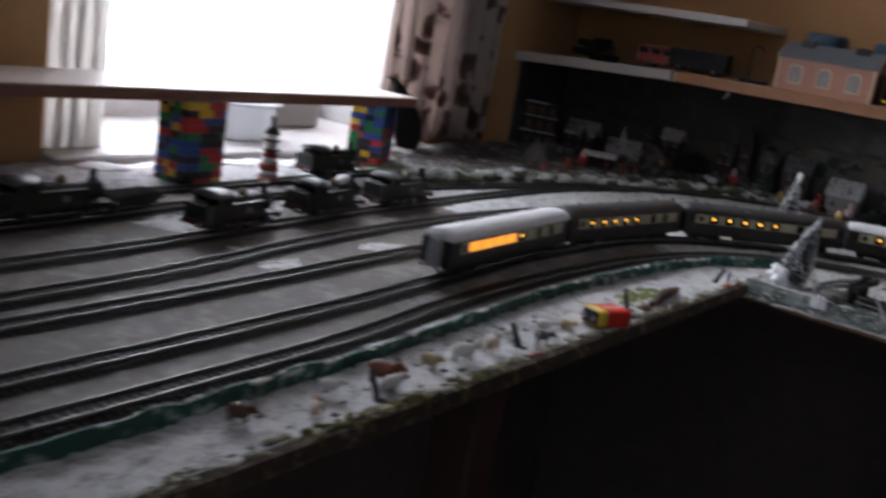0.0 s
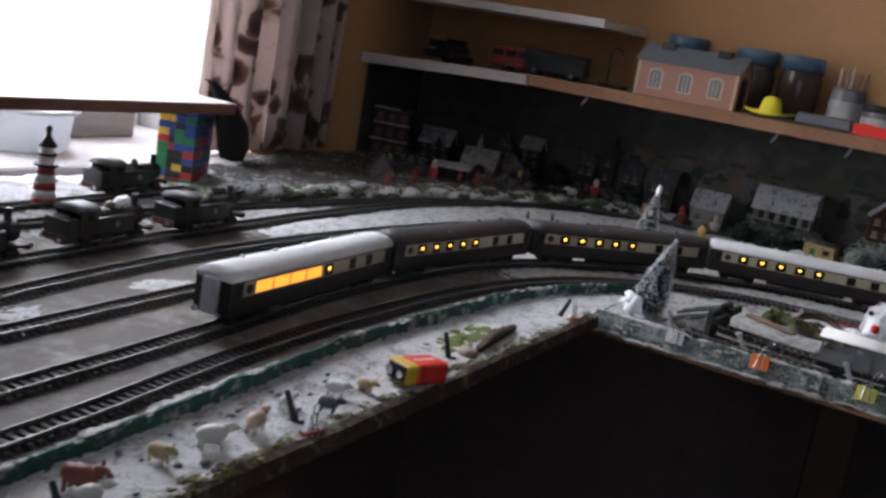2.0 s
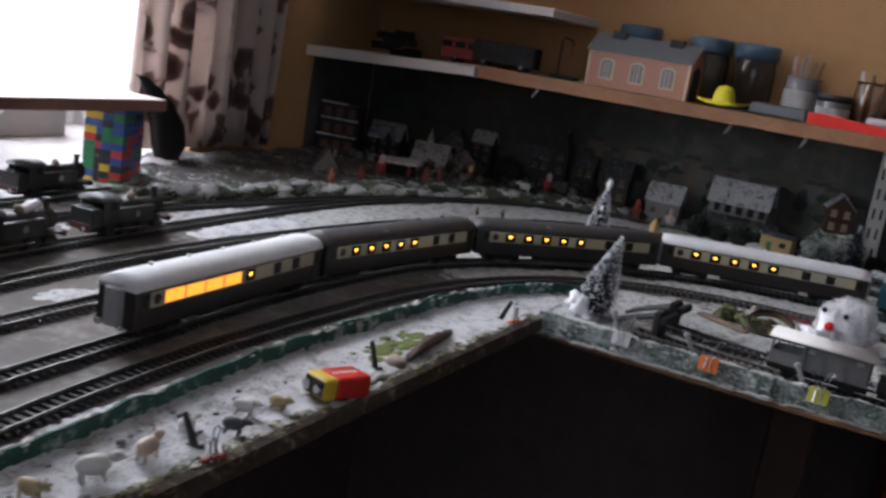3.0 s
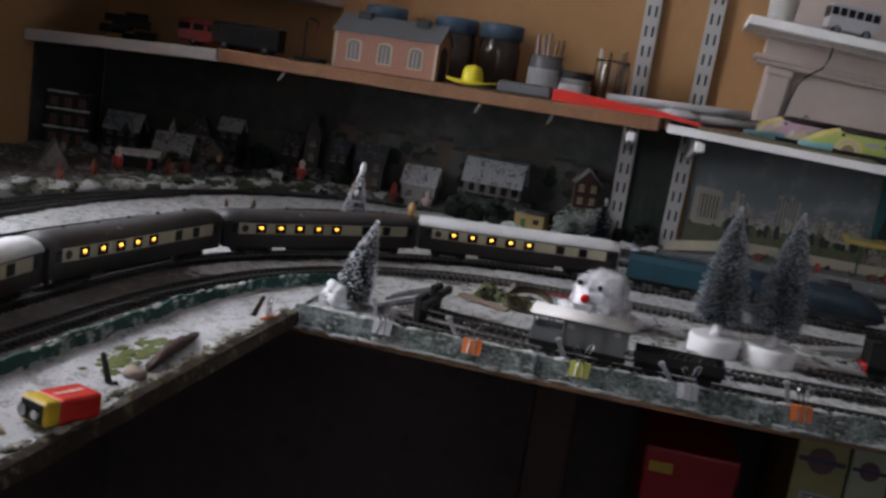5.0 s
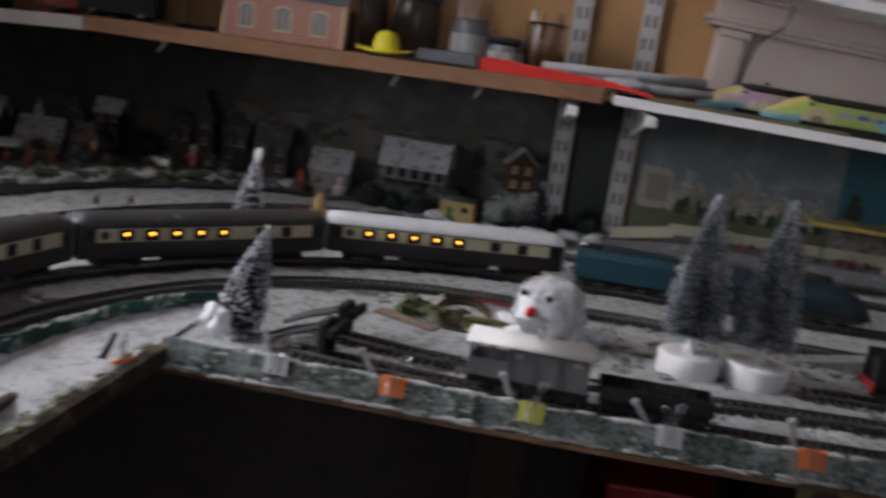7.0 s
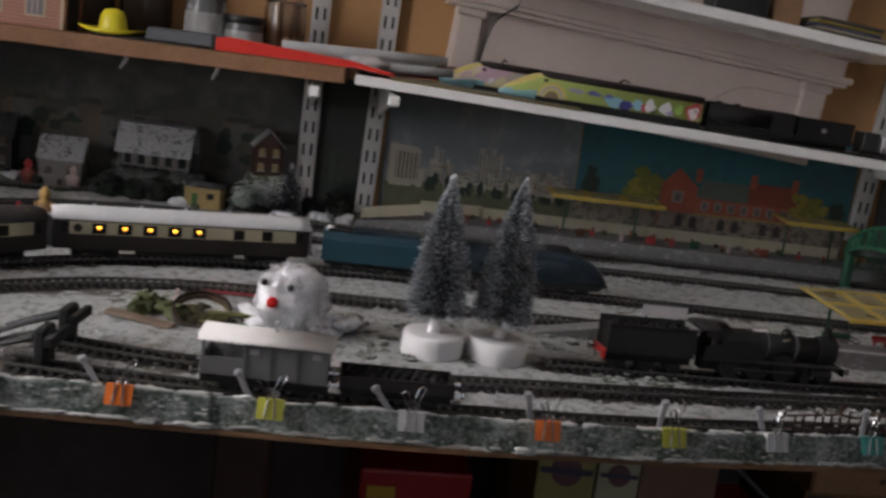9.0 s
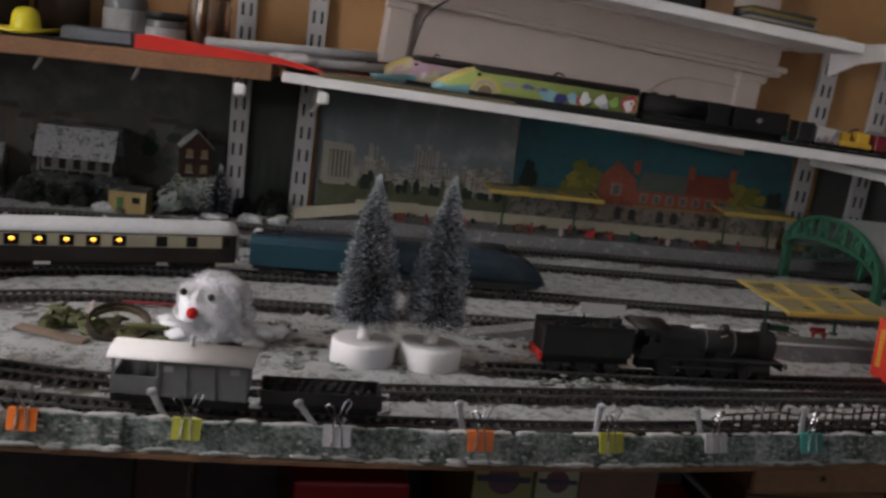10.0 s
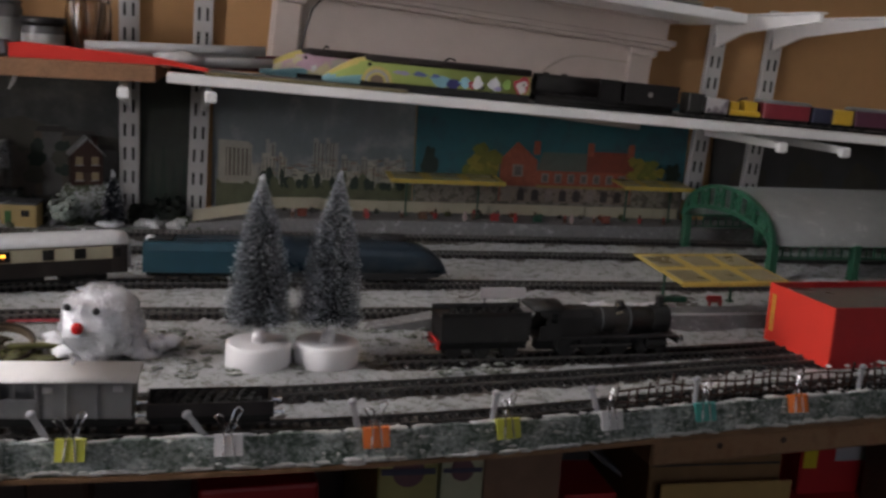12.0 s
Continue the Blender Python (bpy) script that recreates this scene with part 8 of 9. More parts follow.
def make_bus(x, y, z, turn, material, label, L=0.125):
    t = thing("model_bus", pose(x, y, z, 0, 0, turn), label, "model bus", "model buses")
    bm = bmesh.new()
    box(bm, (L, 0.032, 0.036), (0, 0, 0.024), bevel=0.003, seg=2)
    part("body", bm, material, t)
    for s in (-1, 1):
        for i in range(6):
            bm = bmesh.new()
            box(bm, (L / 7.5, 0.0012, 0.011), (-L / 2 + L * (i + 0.5) / 6, s * 0.0162, 0.031), bevel=0.0004)
            part("window", bm, mat("bus_window", (0.012, 0.012, 0.013), 0.6, var=0.2, bump=0, spec=0.15), t)
        for xx in (-L * 0.3, L * 0.3):
            bm = bmesh.new()
            cyl(bm, 0.0066, 0.005, (xx, s * 0.0135, 0.0066), (90, 0, 0), seg=16)
            w = part("wheel", bm, BLACKM, t)
            bm = bmesh.new()
            cyl(bm, 0.0034, 0.0012, (xx, s * 0.0164, 0.0066), (90, 0, 0), seg=12)
            part("hub", bm, GREY, w)
    bm = bmesh.new()
    box(bm, (0.0012, 0.027, 0.016), (-L / 2 - 0.0004, 0, 0.03), bevel=0.0004)
    part("windscreen", bm, PANE, t)
    return t


vn = make_bus(0.52, 0.68, 0, 0, mat("van_pale_grey", (0.42, 0.42, 0.43), 0.5, var=0.15), "pale grey model van on the mantel shelf", 0.07)
vn.matrix_world = pose(0.52, 0.68, mantel_top(0.52) + 0.0003, 0, 4.6, 8)
pp = thing("paper_pot", pose(0.425, 0.69, mantel_top(0.425) + 0.0005, 0, 4.6, 0), "small pale paper pot on the mantel shelf", "pot")
bm = bmesh.new()
lathe(bm, [(0.017, 0), (0.0185, 0.001), (0.021, 0.034), (0.022, 0.035), (0.02, 0.035), (0.0175, 0.004), (0.004, 0.003)], seg=24)
part("cup", bm, mat("pot_paper", (0.5, 0.49, 0.46), 0.8, var=0.2, scale=60), pp, "", True)
make_bus(-0.45, 0.69, 0.2165, 3, mat("bus_red", (0.25, 0.01, 0.012), 0.4), "red single deck model bus on the shelf", 0.15)
make_bus(-0.375, 0.63, ST, 2, mat("bus_black", (0.01, 0.009, 0.01), 0.6, spec=0.2), "black model bus in front of the red one", 0.115)
bm = bmesh.new()
for i in range(7):
    box(bm, (0.035, 0.03, 0.014), (-0.62 + 0.03 * math.sin(i * 2.1), 0.68 + 0.02 * math.cos(i), SW - 0.002 + 0.006 * i), (0, 0, i * 37), bevel=0.002)
tagged(link("dark_clutter_heap", bm, BLACKM), "heap of small dark model parts on the shelf", "clutter", kind="stuff")
cr = thing("toy_gallows_crane", pose(-0.283, 0.64, ST), "thin black toy yard crane on the shelf", "toy crane")
bm = bmesh.new()
tube(bm, [(0, 0, 0), (0, 0, 0.062), (0.004, 0, 0.067), (0.018, 0, 0.064), (0.02, 0, 0.056)], 0.0018, 8)
part("jib", bm, BLACK, cr)
bm = bmesh.new()
tube(bm, [(0.02, 0, 0.056), (0.019, 0, 0.036)], 0.0012, 6)
part("hook", bm, REDF, cr)
bm = bmesh.new()
box(bm, (0.045, 0.03, 0.006), (0.012, 0, 0.003), bevel=0.001)
part("base", bm, BLACKM, cr)

# the brick engine shed kit
es = thing("brick_engine_shed", pose(-0.138, 0.642, ST, 0, 0, -1), "pink brick model engine shed with a grey slate roof", "model building")
BRK = mat("pink_brick_paper", (0.33, 0.15, 0.1), 0.75, var=0.2, scale=220, bump=0.15)
bm = bmesh.new()
along(bm, [(-0.036, 0), (0.036, 0), (0.036, 0.058), (0, 0.082), (-0.036, 0.058)], -0.083, 0.083)
bmesh.ops.recalc_face_normals(bm, faces=bm.faces)
part("wall", bm, BRK, es)
bm = bmesh.new()
along(bm, [(-0.041, 0.0545), (0, 0.082), (0.041, 0.0545), (0.041, 0.0565), (0, 0.0845), (-0.041, 0.0565)], -0.087, 0.087)
bmesh.ops.recalc_face_normals(bm, faces=bm.faces)
part("roof", bm, mat("slate_paper", (0.105, 0.113, 0.12), 0.6, var=0.2, scale=160, bump=0.12), es, "grey blue slate roof")
for x in (-0.047, 0.047):
    bm = bmesh.new()
    box(bm, (0.022, 0.016, 0.012), (x, -0.006, 0.083), bevel=0.0008)
    part("roof_vent", bm, BLACK, es)
for x in (-0.05, 0.0, 0.05):
    win = [(x - 0.012, 0.012), (x + 0.012, 0.012), (x + 0.012, 0.0395)] + [(x + 0.012 * math.cos(a), 0.0395 + 0.0065 * math.sin(a)) for a in [math.pi * i / 8 for i in range(1, 8)]] + [(x - 0.012, 0.0395)]
    bm = bmesh.new()
    prism(bm, win, 0.0014, pose(0, -0.0364, 0))
    bmesh.ops.recalc_face_normals(bm, faces=bm.faces)
    fr = part("window", bm, mat("pale_stone_trim", (0.45, 0.36, 0.25), 0.7), es, "arched window with a pale surround")
    bm = bmesh.new()
    prism(bm, [(x + (a - x) * 0.78, 0.028 + (b - 0.028) * 0.84) for a, b in win], 0.0014, pose(0, -0.0374, 0))
    bmesh.ops.recalc_face_normals(bm, faces=bm.faces)
    part("pane", bm, mat("grey_glazing", (0.15, 0.16, 0.16), 0.3), fr)
    for dx in (-0.003, 0.003):
        bm = bmesh.new()
        box(bm, (0.0006, 0.0008, 0.026), (x + dx, -0.0383, 0.027))
        part("glazing_bar", bm, PALEP, fr)
for s in (-1, 1):
    bm = bmesh.new()
    prism(bm, [(-0.02, 0.0), (0.02, 0.0), (0.02, 0.045), (0, 0.054), (-0.02, 0.045)], 0.0014, pose(s * 0.0834, 0, 0, 0, 0, 90))
    bmesh.ops.recalc_face_normals(bm, faces=bm.faces)
    part("doorway", bm, BLACKM, es)
for x in (-0.0815, 0.0815):
    bm = bmesh.new()
    box(bm, (0.004, 0.0012, 0.057), (x, -0.0364, 0.0285))
    part("quoin", bm, mat("pale_stone_trim", (0.45, 0.36, 0.25), 0.7), es)
bm = bmesh.new()
for i in range(1, 13):
    box(bm, (0.158, 0.0004, 0.0005), (0, -0.0361, 0.0044 * i))
tagged(part("brick_course", bm, mat("mortar_line", (0.48, 0.32, 0.26), 0.8), es), kind="stuff")


def make_jar(x, y, r, h, lid, label, glass_m, lid_h=0.022, fill=None, name="storage_jar", z=ST):
    t = thing(name, pose(x, y, z), label, "jar", "jars on the shelf")
    bm = bmesh.new()
    lathe(bm, [(r * 0.9, 0), (r, 0.003), (r, h * 0.82), (r * 0.93, h * 0.9), (r * 0.93, h), (r * 0.88, h), (r * 0.88, h * 0.9), (r * 0.95, h * 0.81), (r * 0.95, 0.006), (r * 0.2, 0.006)], seg=28)
    part("glass", bm, glass_m, t, "", True)
    if not lid:
        bm = bmesh.new()
        tube(bm, [(r * 0.95 * math.cos(a), r * 0.95 * math.sin(a), h - 0.002) for a in [2 * math.pi * i / 24 for i in range(25)]], 0.0016, 6)
        part("neck_ring", bm, glass_m, t, "thick glass rim", True)
    if lid:
        bm = bmesh.new()
        lathe(bm, [(r * 0.98, h - 0.003), (r * 1.05, h), (r * 1.05, h + lid_h * 0.85), (r * 0.98, h + lid_h), (r * 0.3, h + lid_h)], seg=28)
        part("lid", bm, lid, t, "screw lid", True)
    if fill:
        bm = bmesh.new()
        lathe(bm, [(r * 0.95, h * 0.2), (r * 1.012, h * 0.2), (r * 1.012, h * 0.68), (r * 0.95, h * 0.68)], seg=28)
        part("paper_label", bm, fill, t, "pale paper label")
    return t


DARKGLASS = mat("dark_jar", (0.06, 0.045, 0.035), 0.12, var=0.3, scale=30, bump=0.02)
BLUELID = mat("blue_lid", (0.045, 0.085, 0.13), 0.45, var=0.1)
PALEGLASS = mat("pale_jar", (0.9, 0.86, 0.8), 0.13, var=0.05, scale=30, bump=0.0, trans=1.0)
JARG = mat("grey_jar", (0.14, 0.14, 0.14), 0.15, var=0.25, scale=30, bump=0.02)
make_jar(-0.19, 0.752, 0.034, 0.085, BLUELID, "tall jar with a faded blue lid behind the shed", DARKGLASS)
make_jar(-0.068, 0.752, 0.034, 0.082, BLUELID, "tall dark jar with a faded blue lid", DARKGLASS)
make_jar(0.008, 0.752, 0.034, 0.082, BLUELID, "tall dark jar with a faded blue lid", DARKGLASS)
make_jar(0.092, 0.722, 0.027, 0.064, None, "glass jar full of paint brushes", JARG, fill=mat("jar_label", (0.36, 0.36, 0.35), 0.7, var=0.4, scale=60))
make_jar(0.144, 0.712, 0.025, 0.038, BLACK, "short glass jar with a black lid", JARG, 0.008, mat("jar_label", (0.5, 0.5, 0.48), 0.7))
make_jar(0.195, 0.73, 0.028, 0.072, None, "clear glass jar holding wooden sticks", PALEGLASS)
for i, (x, y, hh, mm) in enumerate(((0.084, 0.72, 0.084, mat("pink_handle", (0.4, 0.25, 0.24), 0.4)), (0.08, 0.712, 0.09, mat("pink_handle", (0.4, 0.25, 0.24))), (0.089, 0.73, 0.09, mat("brush_tip", (0.35, 0.26, 0.2), 0.8)), (0.098, 0.708, 0.087, WOOD), (0.19, 0.735, 0.08, WOOD), (0.1, 0.725, 0.092, WOOD), (0.106, 0.715, 0.088, WOOD), (0.094, 0.712, 0.095, mat("brush_tip", (0.35, 0.26, 0.2), 0.8)),
                                    (0.184, 0.715, 0.084, mat("dull_steel", (0.4, 0.38, 0.37), 0.4, metal=0.8)), (0.203, 0.73, 0.082, WOOD), (0.21, 0.725, 0.085, WOOD))):
    t = thing("paint_brush", pose(x, y, ST + 0.004, 6 * math.sin(i * 3), 7 * math.cos(i * 2), 0), "thin paint brush standing in a jar", "brush", "brushes in jars")
    bm = bmesh.new()
    cyl(bm, 0.003, hh * 0.8, (0, 0, hh * 0.4), seg=8)
    part("handle", bm, mm, t)
    bm = bmesh.new()
    cyl(bm, 0.0032, hh * 0.2, (0, 0, hh * 0.9), r2=0.0022, seg=8)
    part("tip", bm, mm, t)
# yellow hat, grey tray and the rods
hat = thing("toy_hat", pose(-0.002, 0.625, ST, 0, 0, 0), "bright yellow plastic toy hat on the shelf", "toy hat")
bm = bmesh.new()
rings = lathe(bm, [(0.041, 0.006), (0.04, 0.004), (0.03, 0.002), (0.019, 0.004), (0.017, 0.012), (0.015, 0.024), (0.011, 0.031), (0.003, 0.033)], seg=28)
for v in bm.verts:
    rr = math.hypot(v.co.x, v.co.y)
    if rr > 0.025:
        v.co.z += 0.006 * abs(v.co.x / rr) ** 3
part("crown_and_brim", bm, mat("hat_yellow", (0.6, 0.52, 0.02), 0.4, var=0.08), hat, "", True)
tray = thing("grey_plastic_tray", pose(0.082, 0.625, ST, 0, 0, -2), "long dark grey plastic tray lying on the shelf", "tray")
bm = bmesh.new()
box(bm, (0.085, 0.035, 0.017), (0, 0, 0.0085), bevel=0.002, taper=0.93)
part("body", bm, mat("tray_grey", (0.1, 0.11, 0.12), 0.5), tray)
bm = bmesh.new()
box(bm, (0.074, 0.027, 0.002), (0, 0, 0.0172))
part("recess", bm, BLACK, tray)
bm = bmesh.new()
box(bm, (0.14, 0.03, 0.003), (0.05, 0.608, ST + 0.0016), bevel=0.0006)
tagged(link("black_ruler", bm, BLACK), "flat black strip along the shelf edge", "strip")
bm = bmesh.new()
prism(bm, [(0.128, ST), (0.30, ST), (0.345, 0.2155), (0.345, 0.219), (0.29, 0.2285), (0.14, 0.238), (0.128, 0.236)], 0.02, pose(0, 0.598, 0))
bmesh.ops.recalc_face_normals(bm, faces=bm.faces)
tagged(link("red_plastic_wedge", bm, mat("bright_red", (0.62, 0.03, 0.02), 0.4, var=0.08)), "long bright red plastic strip on the shelf edge", "plastic strip")
for i, (a, b, rr, mm) in enumerate((((0.2, 0.66, 0.236), (0.412, 0.66, 0.241), 0.0065, LGREY), ((0.29, 0.63, 0.222), (0.42, 0.64, 0.228), 0.006, LGREY), ((0.24, 0.68, 0.228), (0.40, 0.7, 0.232), 0.006, LGREY))):
    bm = bmesh.new()
    tube(bm, [a, [(p + q) / 2 for p, q in zip(a, b)], b], rr, 10)
    tagged(link("plastic_tube", bm, mm, smooth=True), "light grey plastic tube lying on the shelf", "tube", "plastic tubes")
bm = bmesh.new()
box(bm, (0.11, 0.05, 0.02), (0.385, 0.72, 0.225), bevel=0.002)
tagged(link("maroon_box", bm, mat("maroon_card", (0.1, 0.012, 0.02), 0.6)), "dark maroon box behind the tubes", "box")
bm = bmesh.new()
ball(bm, 0.02, (0.31, 0.63, 0.225), (1.6, 0.8, 0.5), seg=14, rough=0.5)
tagged(link("crumpled_bag", bm, mat("clear_bag", (0.5, 0.5, 0.5), 0.25, var=0.3), smooth=True), "crumpled clear plastic bag on the shelf", "bag")

# ---- the model trains on the white shelf ----


def shelf_z(x):
    return 0.213 - (x - 0.298) * math.tan(radians(2.1))


def on_shelf(x, y=0.632):
    return pose(x, y, shelf_z(x), 0, 2.1, 0)


PINKP = mat("pink_livery", (0.5, 0.32, 0.4), 0.4, var=0.2, scale=40, bump=0.02, col2=(0.55, 0.5, 0.3), mix=(0.5, 0.58), scale2=18)
LIME = mat("lime_livery", (0.36, 0.44, 0.12), 0.45, var=0.2, scale=60, bump=0.02)
ART = {"blue": mat("art_blue", (0.1, 0.13, 0.3), 0.45), "navy": mat("art_navy", (0.03, 0.03, 0.13), 0.45), "cyan": mat("art_cyan", (0.2, 0.4, 0.45), 0.45), "white": mat("art_white", (0.6, 0.6, 0.58), 0.45), "yellow": mat("art_yellow", (0.55, 0.45, 0.14), 0.45),
       "green": mat("art_green", (0.24, 0.4, 0.09), 0.45), "violet": mat("art_violet", (0.33, 0.3, 0.45), 0.45), "red": mat("art_red", (0.4, 0.05, 0.06), 0.45), "brown": mat("art_brown", (0.2, 0.14, 0.1), 0.45),
       "sand": mat("art_sand", (0.4, 0.37, 0.33), 0.45), "pink": mat("art_pink", (0.52, 0.34, 0.42), 0.45), "black": BLACK}
# painted pictures along the lime car and the pink one: place along it, height, half width, half height, colour
LIME_ART = [(0.096, 0.0235, 0.012, 0.0035, "violet"), (0.119, 0.0235, 0.011, 0.004, "blue"), (0.138, 0.022, 0.008, 0.004, "blue"), (0.144, 0.017, 0.018, 0.0075, "cyan"), (0.16, 0.0165, 0.012, 0.0095, "navy"),
            (0.176, 0.0185, 0.009, 0.0075, "cyan"), (0.185, 0.016, 0.005, 0.006, "red"), (0.192, 0.02, 0.009, 0.0085, "white"), (0.197, 0.014, 0.006, 0.0035, "black"), (0.214, 0.0195, 0.009, 0.0095, "white"), (0.22, 0.0145, 0.006, 0.0035, "violet"),
            (0.231, 0.0215, 0.007, 0.0085, "green"), (0.25, 0.0215, 0.0105, 0.0135, "red"), (0.2505, 0.0195, 0.0075, 0.0105, "white"), (0.253, 0.0225, 0.002, 0.002, "black")]
PINK_ART = [(0.062, 0.024, 0.022, 0.0115, "pink"), (0.066, 0.018, 0.004, 0.006, "white"), (0.098, 0.026, 0.014, 0.008, "sand"), (0.118, 0.031, 0.012, 0.004, "red")]


def paint_patch(parent, x, z, w, h, colour, s, y, r, name="painted_patch", half=False):
    bm = bmesh.new()
    n = 14
    pts = [(x + w * (1 if half else r.uniform(0.5, 1.12)) * math.cos(a), z + h * (1 if half else r.uniform(0.5, 1.12)) * math.sin(a)) for a in [(math.pi if half else 2 * math.pi) * k / (n - 1 if half else n) for k in range(n)]]
    prism(bm, pts, 0.0004, pose(0, s * y, 0))
    bmesh.ops.recalc_face_normals(bm, faces=bm.faces)
    part(name, bm, ART[colour], parent)


def make_power_car(x, L, material, label, y, art):
    t = thing("express_power_car", on_shelf(x, y), label, "model train", "trains on the white shelf")
    bm = bmesh.new()
    W = 0.0165
    loft(bm, [(0.0, 0.006, 0.006, 0.012, 0.8), (0.008, W * 0.7, 0.005, 0.018, 0.75), (0.015, W * 0.86, 0.005, 0.0225, 0.72), (0.022, W * 0.95, 0.005, 0.027, 0.7), (0.032, W * 0.98, 0.005, 0.0325, 0.65), (0.042, W, 0.005, 0.037, 0.6), (0.058, W, 0.005, 0.04, 0.5), (L, W, 0.005, 0.04, 0.5)], 14)
    for f in bm.faces:
        c = f.calc_center_median()
        if c.x < 0.05:
            f.material_index = 1 if c.z < 0.011 + 0.1 * max(0.03 - c.x, 0) else (2 if c.z > 0.012 + 0.42 * c.x else 0)
    part("body", bm, [material, ART["cyan"], ART["yellow"]], t, "", True)
    bm = bmesh.new()
    loft(bm, [(0.05, W * 0.9, 0.036, 0.0408, 0.6), (0.06, W * 0.97, 0.0335, 0.0425, 0.6), (L, W * 0.99, 0.0335, 0.0425, 0.6)], 10)
    part("roof", bm, mat("dirty_roof", (0.025, 0.017, 0.016), 0.6), t, "", True)
    bm = bmesh.new()
    tube(bm, [(L * 0.58, 0.004, 0.0425), (L * 0.6, 0.004, 0.047), (L * 0.63, 0.004, 0.0445)], 0.0009, 5)
    tube(bm, [(L * 0.58, -0.004, 0.0425), (L * 0.6, -0.004, 0.047), (L * 0.63, -0.004, 0.0445)], 0.0009, 5)
    part("pantograph", bm, BLACKM, t)
    for s in (-1, 1):
        bm = bmesh.new()
        box(bm, (0.005, 0.0012, 0.004), (0.055, s * W * 1.0, 0.0305), bevel=0.0004)
        part("cab_window", bm, PANE, t)
        bm = bmesh.new()
        box(bm, (L - 0.045, 0.0018, 0.011), (0.0225 + L / 2, s * W, 0.0047), bevel=0.0004)
        part("skirt", bm, BLACKM, t)
        r = random.Random(int(x * 100) + s)
        for i, (px, pz, pw, ph, colour) in enumerate(art):
            paint_patch(t, px, pz, pw, ph, colour, s, W + 0.0003 + 0.0003 * (i % 4), r)
        if len(art) > 6:
            for i, (rr, colour) in enumerate(((0.0195, "yellow"), (0.0155, "sand"), (0.0115, "yellow"), (0.009, "brown"))):
                paint_patch(t, 0.065, 0.0095, rr, rr, colour, s, W + 0.0003 + 0.0003 * i, r, "painted_rainbow", True)
    return t


make_power_car(0.405, 0.135, PINKP, "pink nosed model express power car on the shelf", 0.675, PINK_ART)
make_power_car(0.48, 0.262, LIME, "lime green model express power car with painted pictures", 0.632, LIME_ART)
bm = bmesh.new()
box(bm, (0.24, 0.024, 0.004), (0.12, 0, 0.002), bevel=0.0008)
tagged(link("flat_strip", bm, mat("khaki_strip", (0.17, 0.14, 0.07), 0.6, var=0.35, scale=40)), "flat khaki strip lying along the shelf's edge", "strip").matrix_world = on_shelf(0.34, 0.596)


def make_shelf_wagon(x, L, h, material, label, name="model_wagon", roof=None, y=0.632):
    t = thing(name, on_shelf(x, y), label, "model wagon", "trains on the white shelf")
    bm = bmesh.new()
    box(bm, (L, 0.03, h), (L / 2, 0, 0.009 + h / 2), bevel=0.0012)
    part("body", bm, material, t)
    bm = bmesh.new()
    box(bm, (L * 0.97, 0.022, 0.005), (L / 2, 0, 0.0075), bevel=0.0005)
    part("chassis", bm, BLACKM, t)
    if roof:
        bm = bmesh.new()
        along(bm, arch(0.0158, 0.009 + h, 0.004, 9, drop=0.0008), 0.0, L)
        bmesh.ops.recalc_face_normals(bm, faces=bm.faces)
        part("roof", bm, roof, t, "", True)
    wheels(t, (L * 0.22, L * 0.78), 0.006)
    return t


def make_shelf_engine(x, label):
    t = thing("black_model_locomotive", on_shelf(x) @ Matrix.Diagonal((1, 1, 0.97, 1)), label, "locomotive", "trains on the white shelf")
    bm = bmesh.new()
    cyl(bm, 0.0142, 0.09, (0.05, 0, 0.0265), (0, 90, 0), seg=18)
    box(bm, (0.19, 0.026, 0.011), (0.1, 0, 0.0085))
    part("boiler", bm, mat("shelf_black", (0.013, 0.012, 0.012), 0.75, var=0.5, scale=120, bump=0.3, spec=0.2), t, "", True)
    bm = bmesh.new()
    box(bm, (0.03, 0.031, 0.03), (0.105, 0, 0.026), bevel=0.001)
    part("cab", bm, mat("shelf_black", (0.013, 0.012, 0.012), 0.75, var=0.5, scale=120, bump=0.3, spec=0.2), t)
    bm = bmesh.new()
    box(bm, (0.075, 0.031, 0.029), (0.163, 0, 0.0255), bevel=0.001)
    part("tender_tank", bm, mat("shelf_black", (0.013, 0.012, 0.012), 0.75, var=0.5, scale=120, bump=0.3, spec=0.2), t)
    bm = bmesh.new()
    box(bm, (0.2, 0.032, 0.002), (0.1, 0, 0.0135))
    part("footplate", bm, mat("shelf_black", (0.013, 0.012, 0.012), 0.75, var=0.5, scale=120, bump=0.3, spec=0.2), t)
    for xx in (0.02, 0.045):
        bm = bmesh.new()
        lathe(bm, [(0.0045, 0), (0.0036, 0.003), (0.004, 0.007)], (xx, 0, 0.0355), seg=12)
        part("chimney" if xx < 0.03 else "dome", bm, mat("shelf_black", (0.013, 0.012, 0.012), 0.75, var=0.5, scale=120, bump=0.3, spec=0.2), t, "", True)
    for s in (-1, 1):
        bm = bmesh.new()
        cyl(bm, 0.0035, 0.0006, (0.16, s * 0.016, 0.026), (90, 0, 0), seg=12)
        part("emblem", bm, mat("pale_emblem", (0.25, 0.24, 0.22), 0.6), t)
    wheels(t, (0.03, 0.055, 0.08), 0.01)
    wheels(t, (0.14, 0.165, 0.19), 0.007)


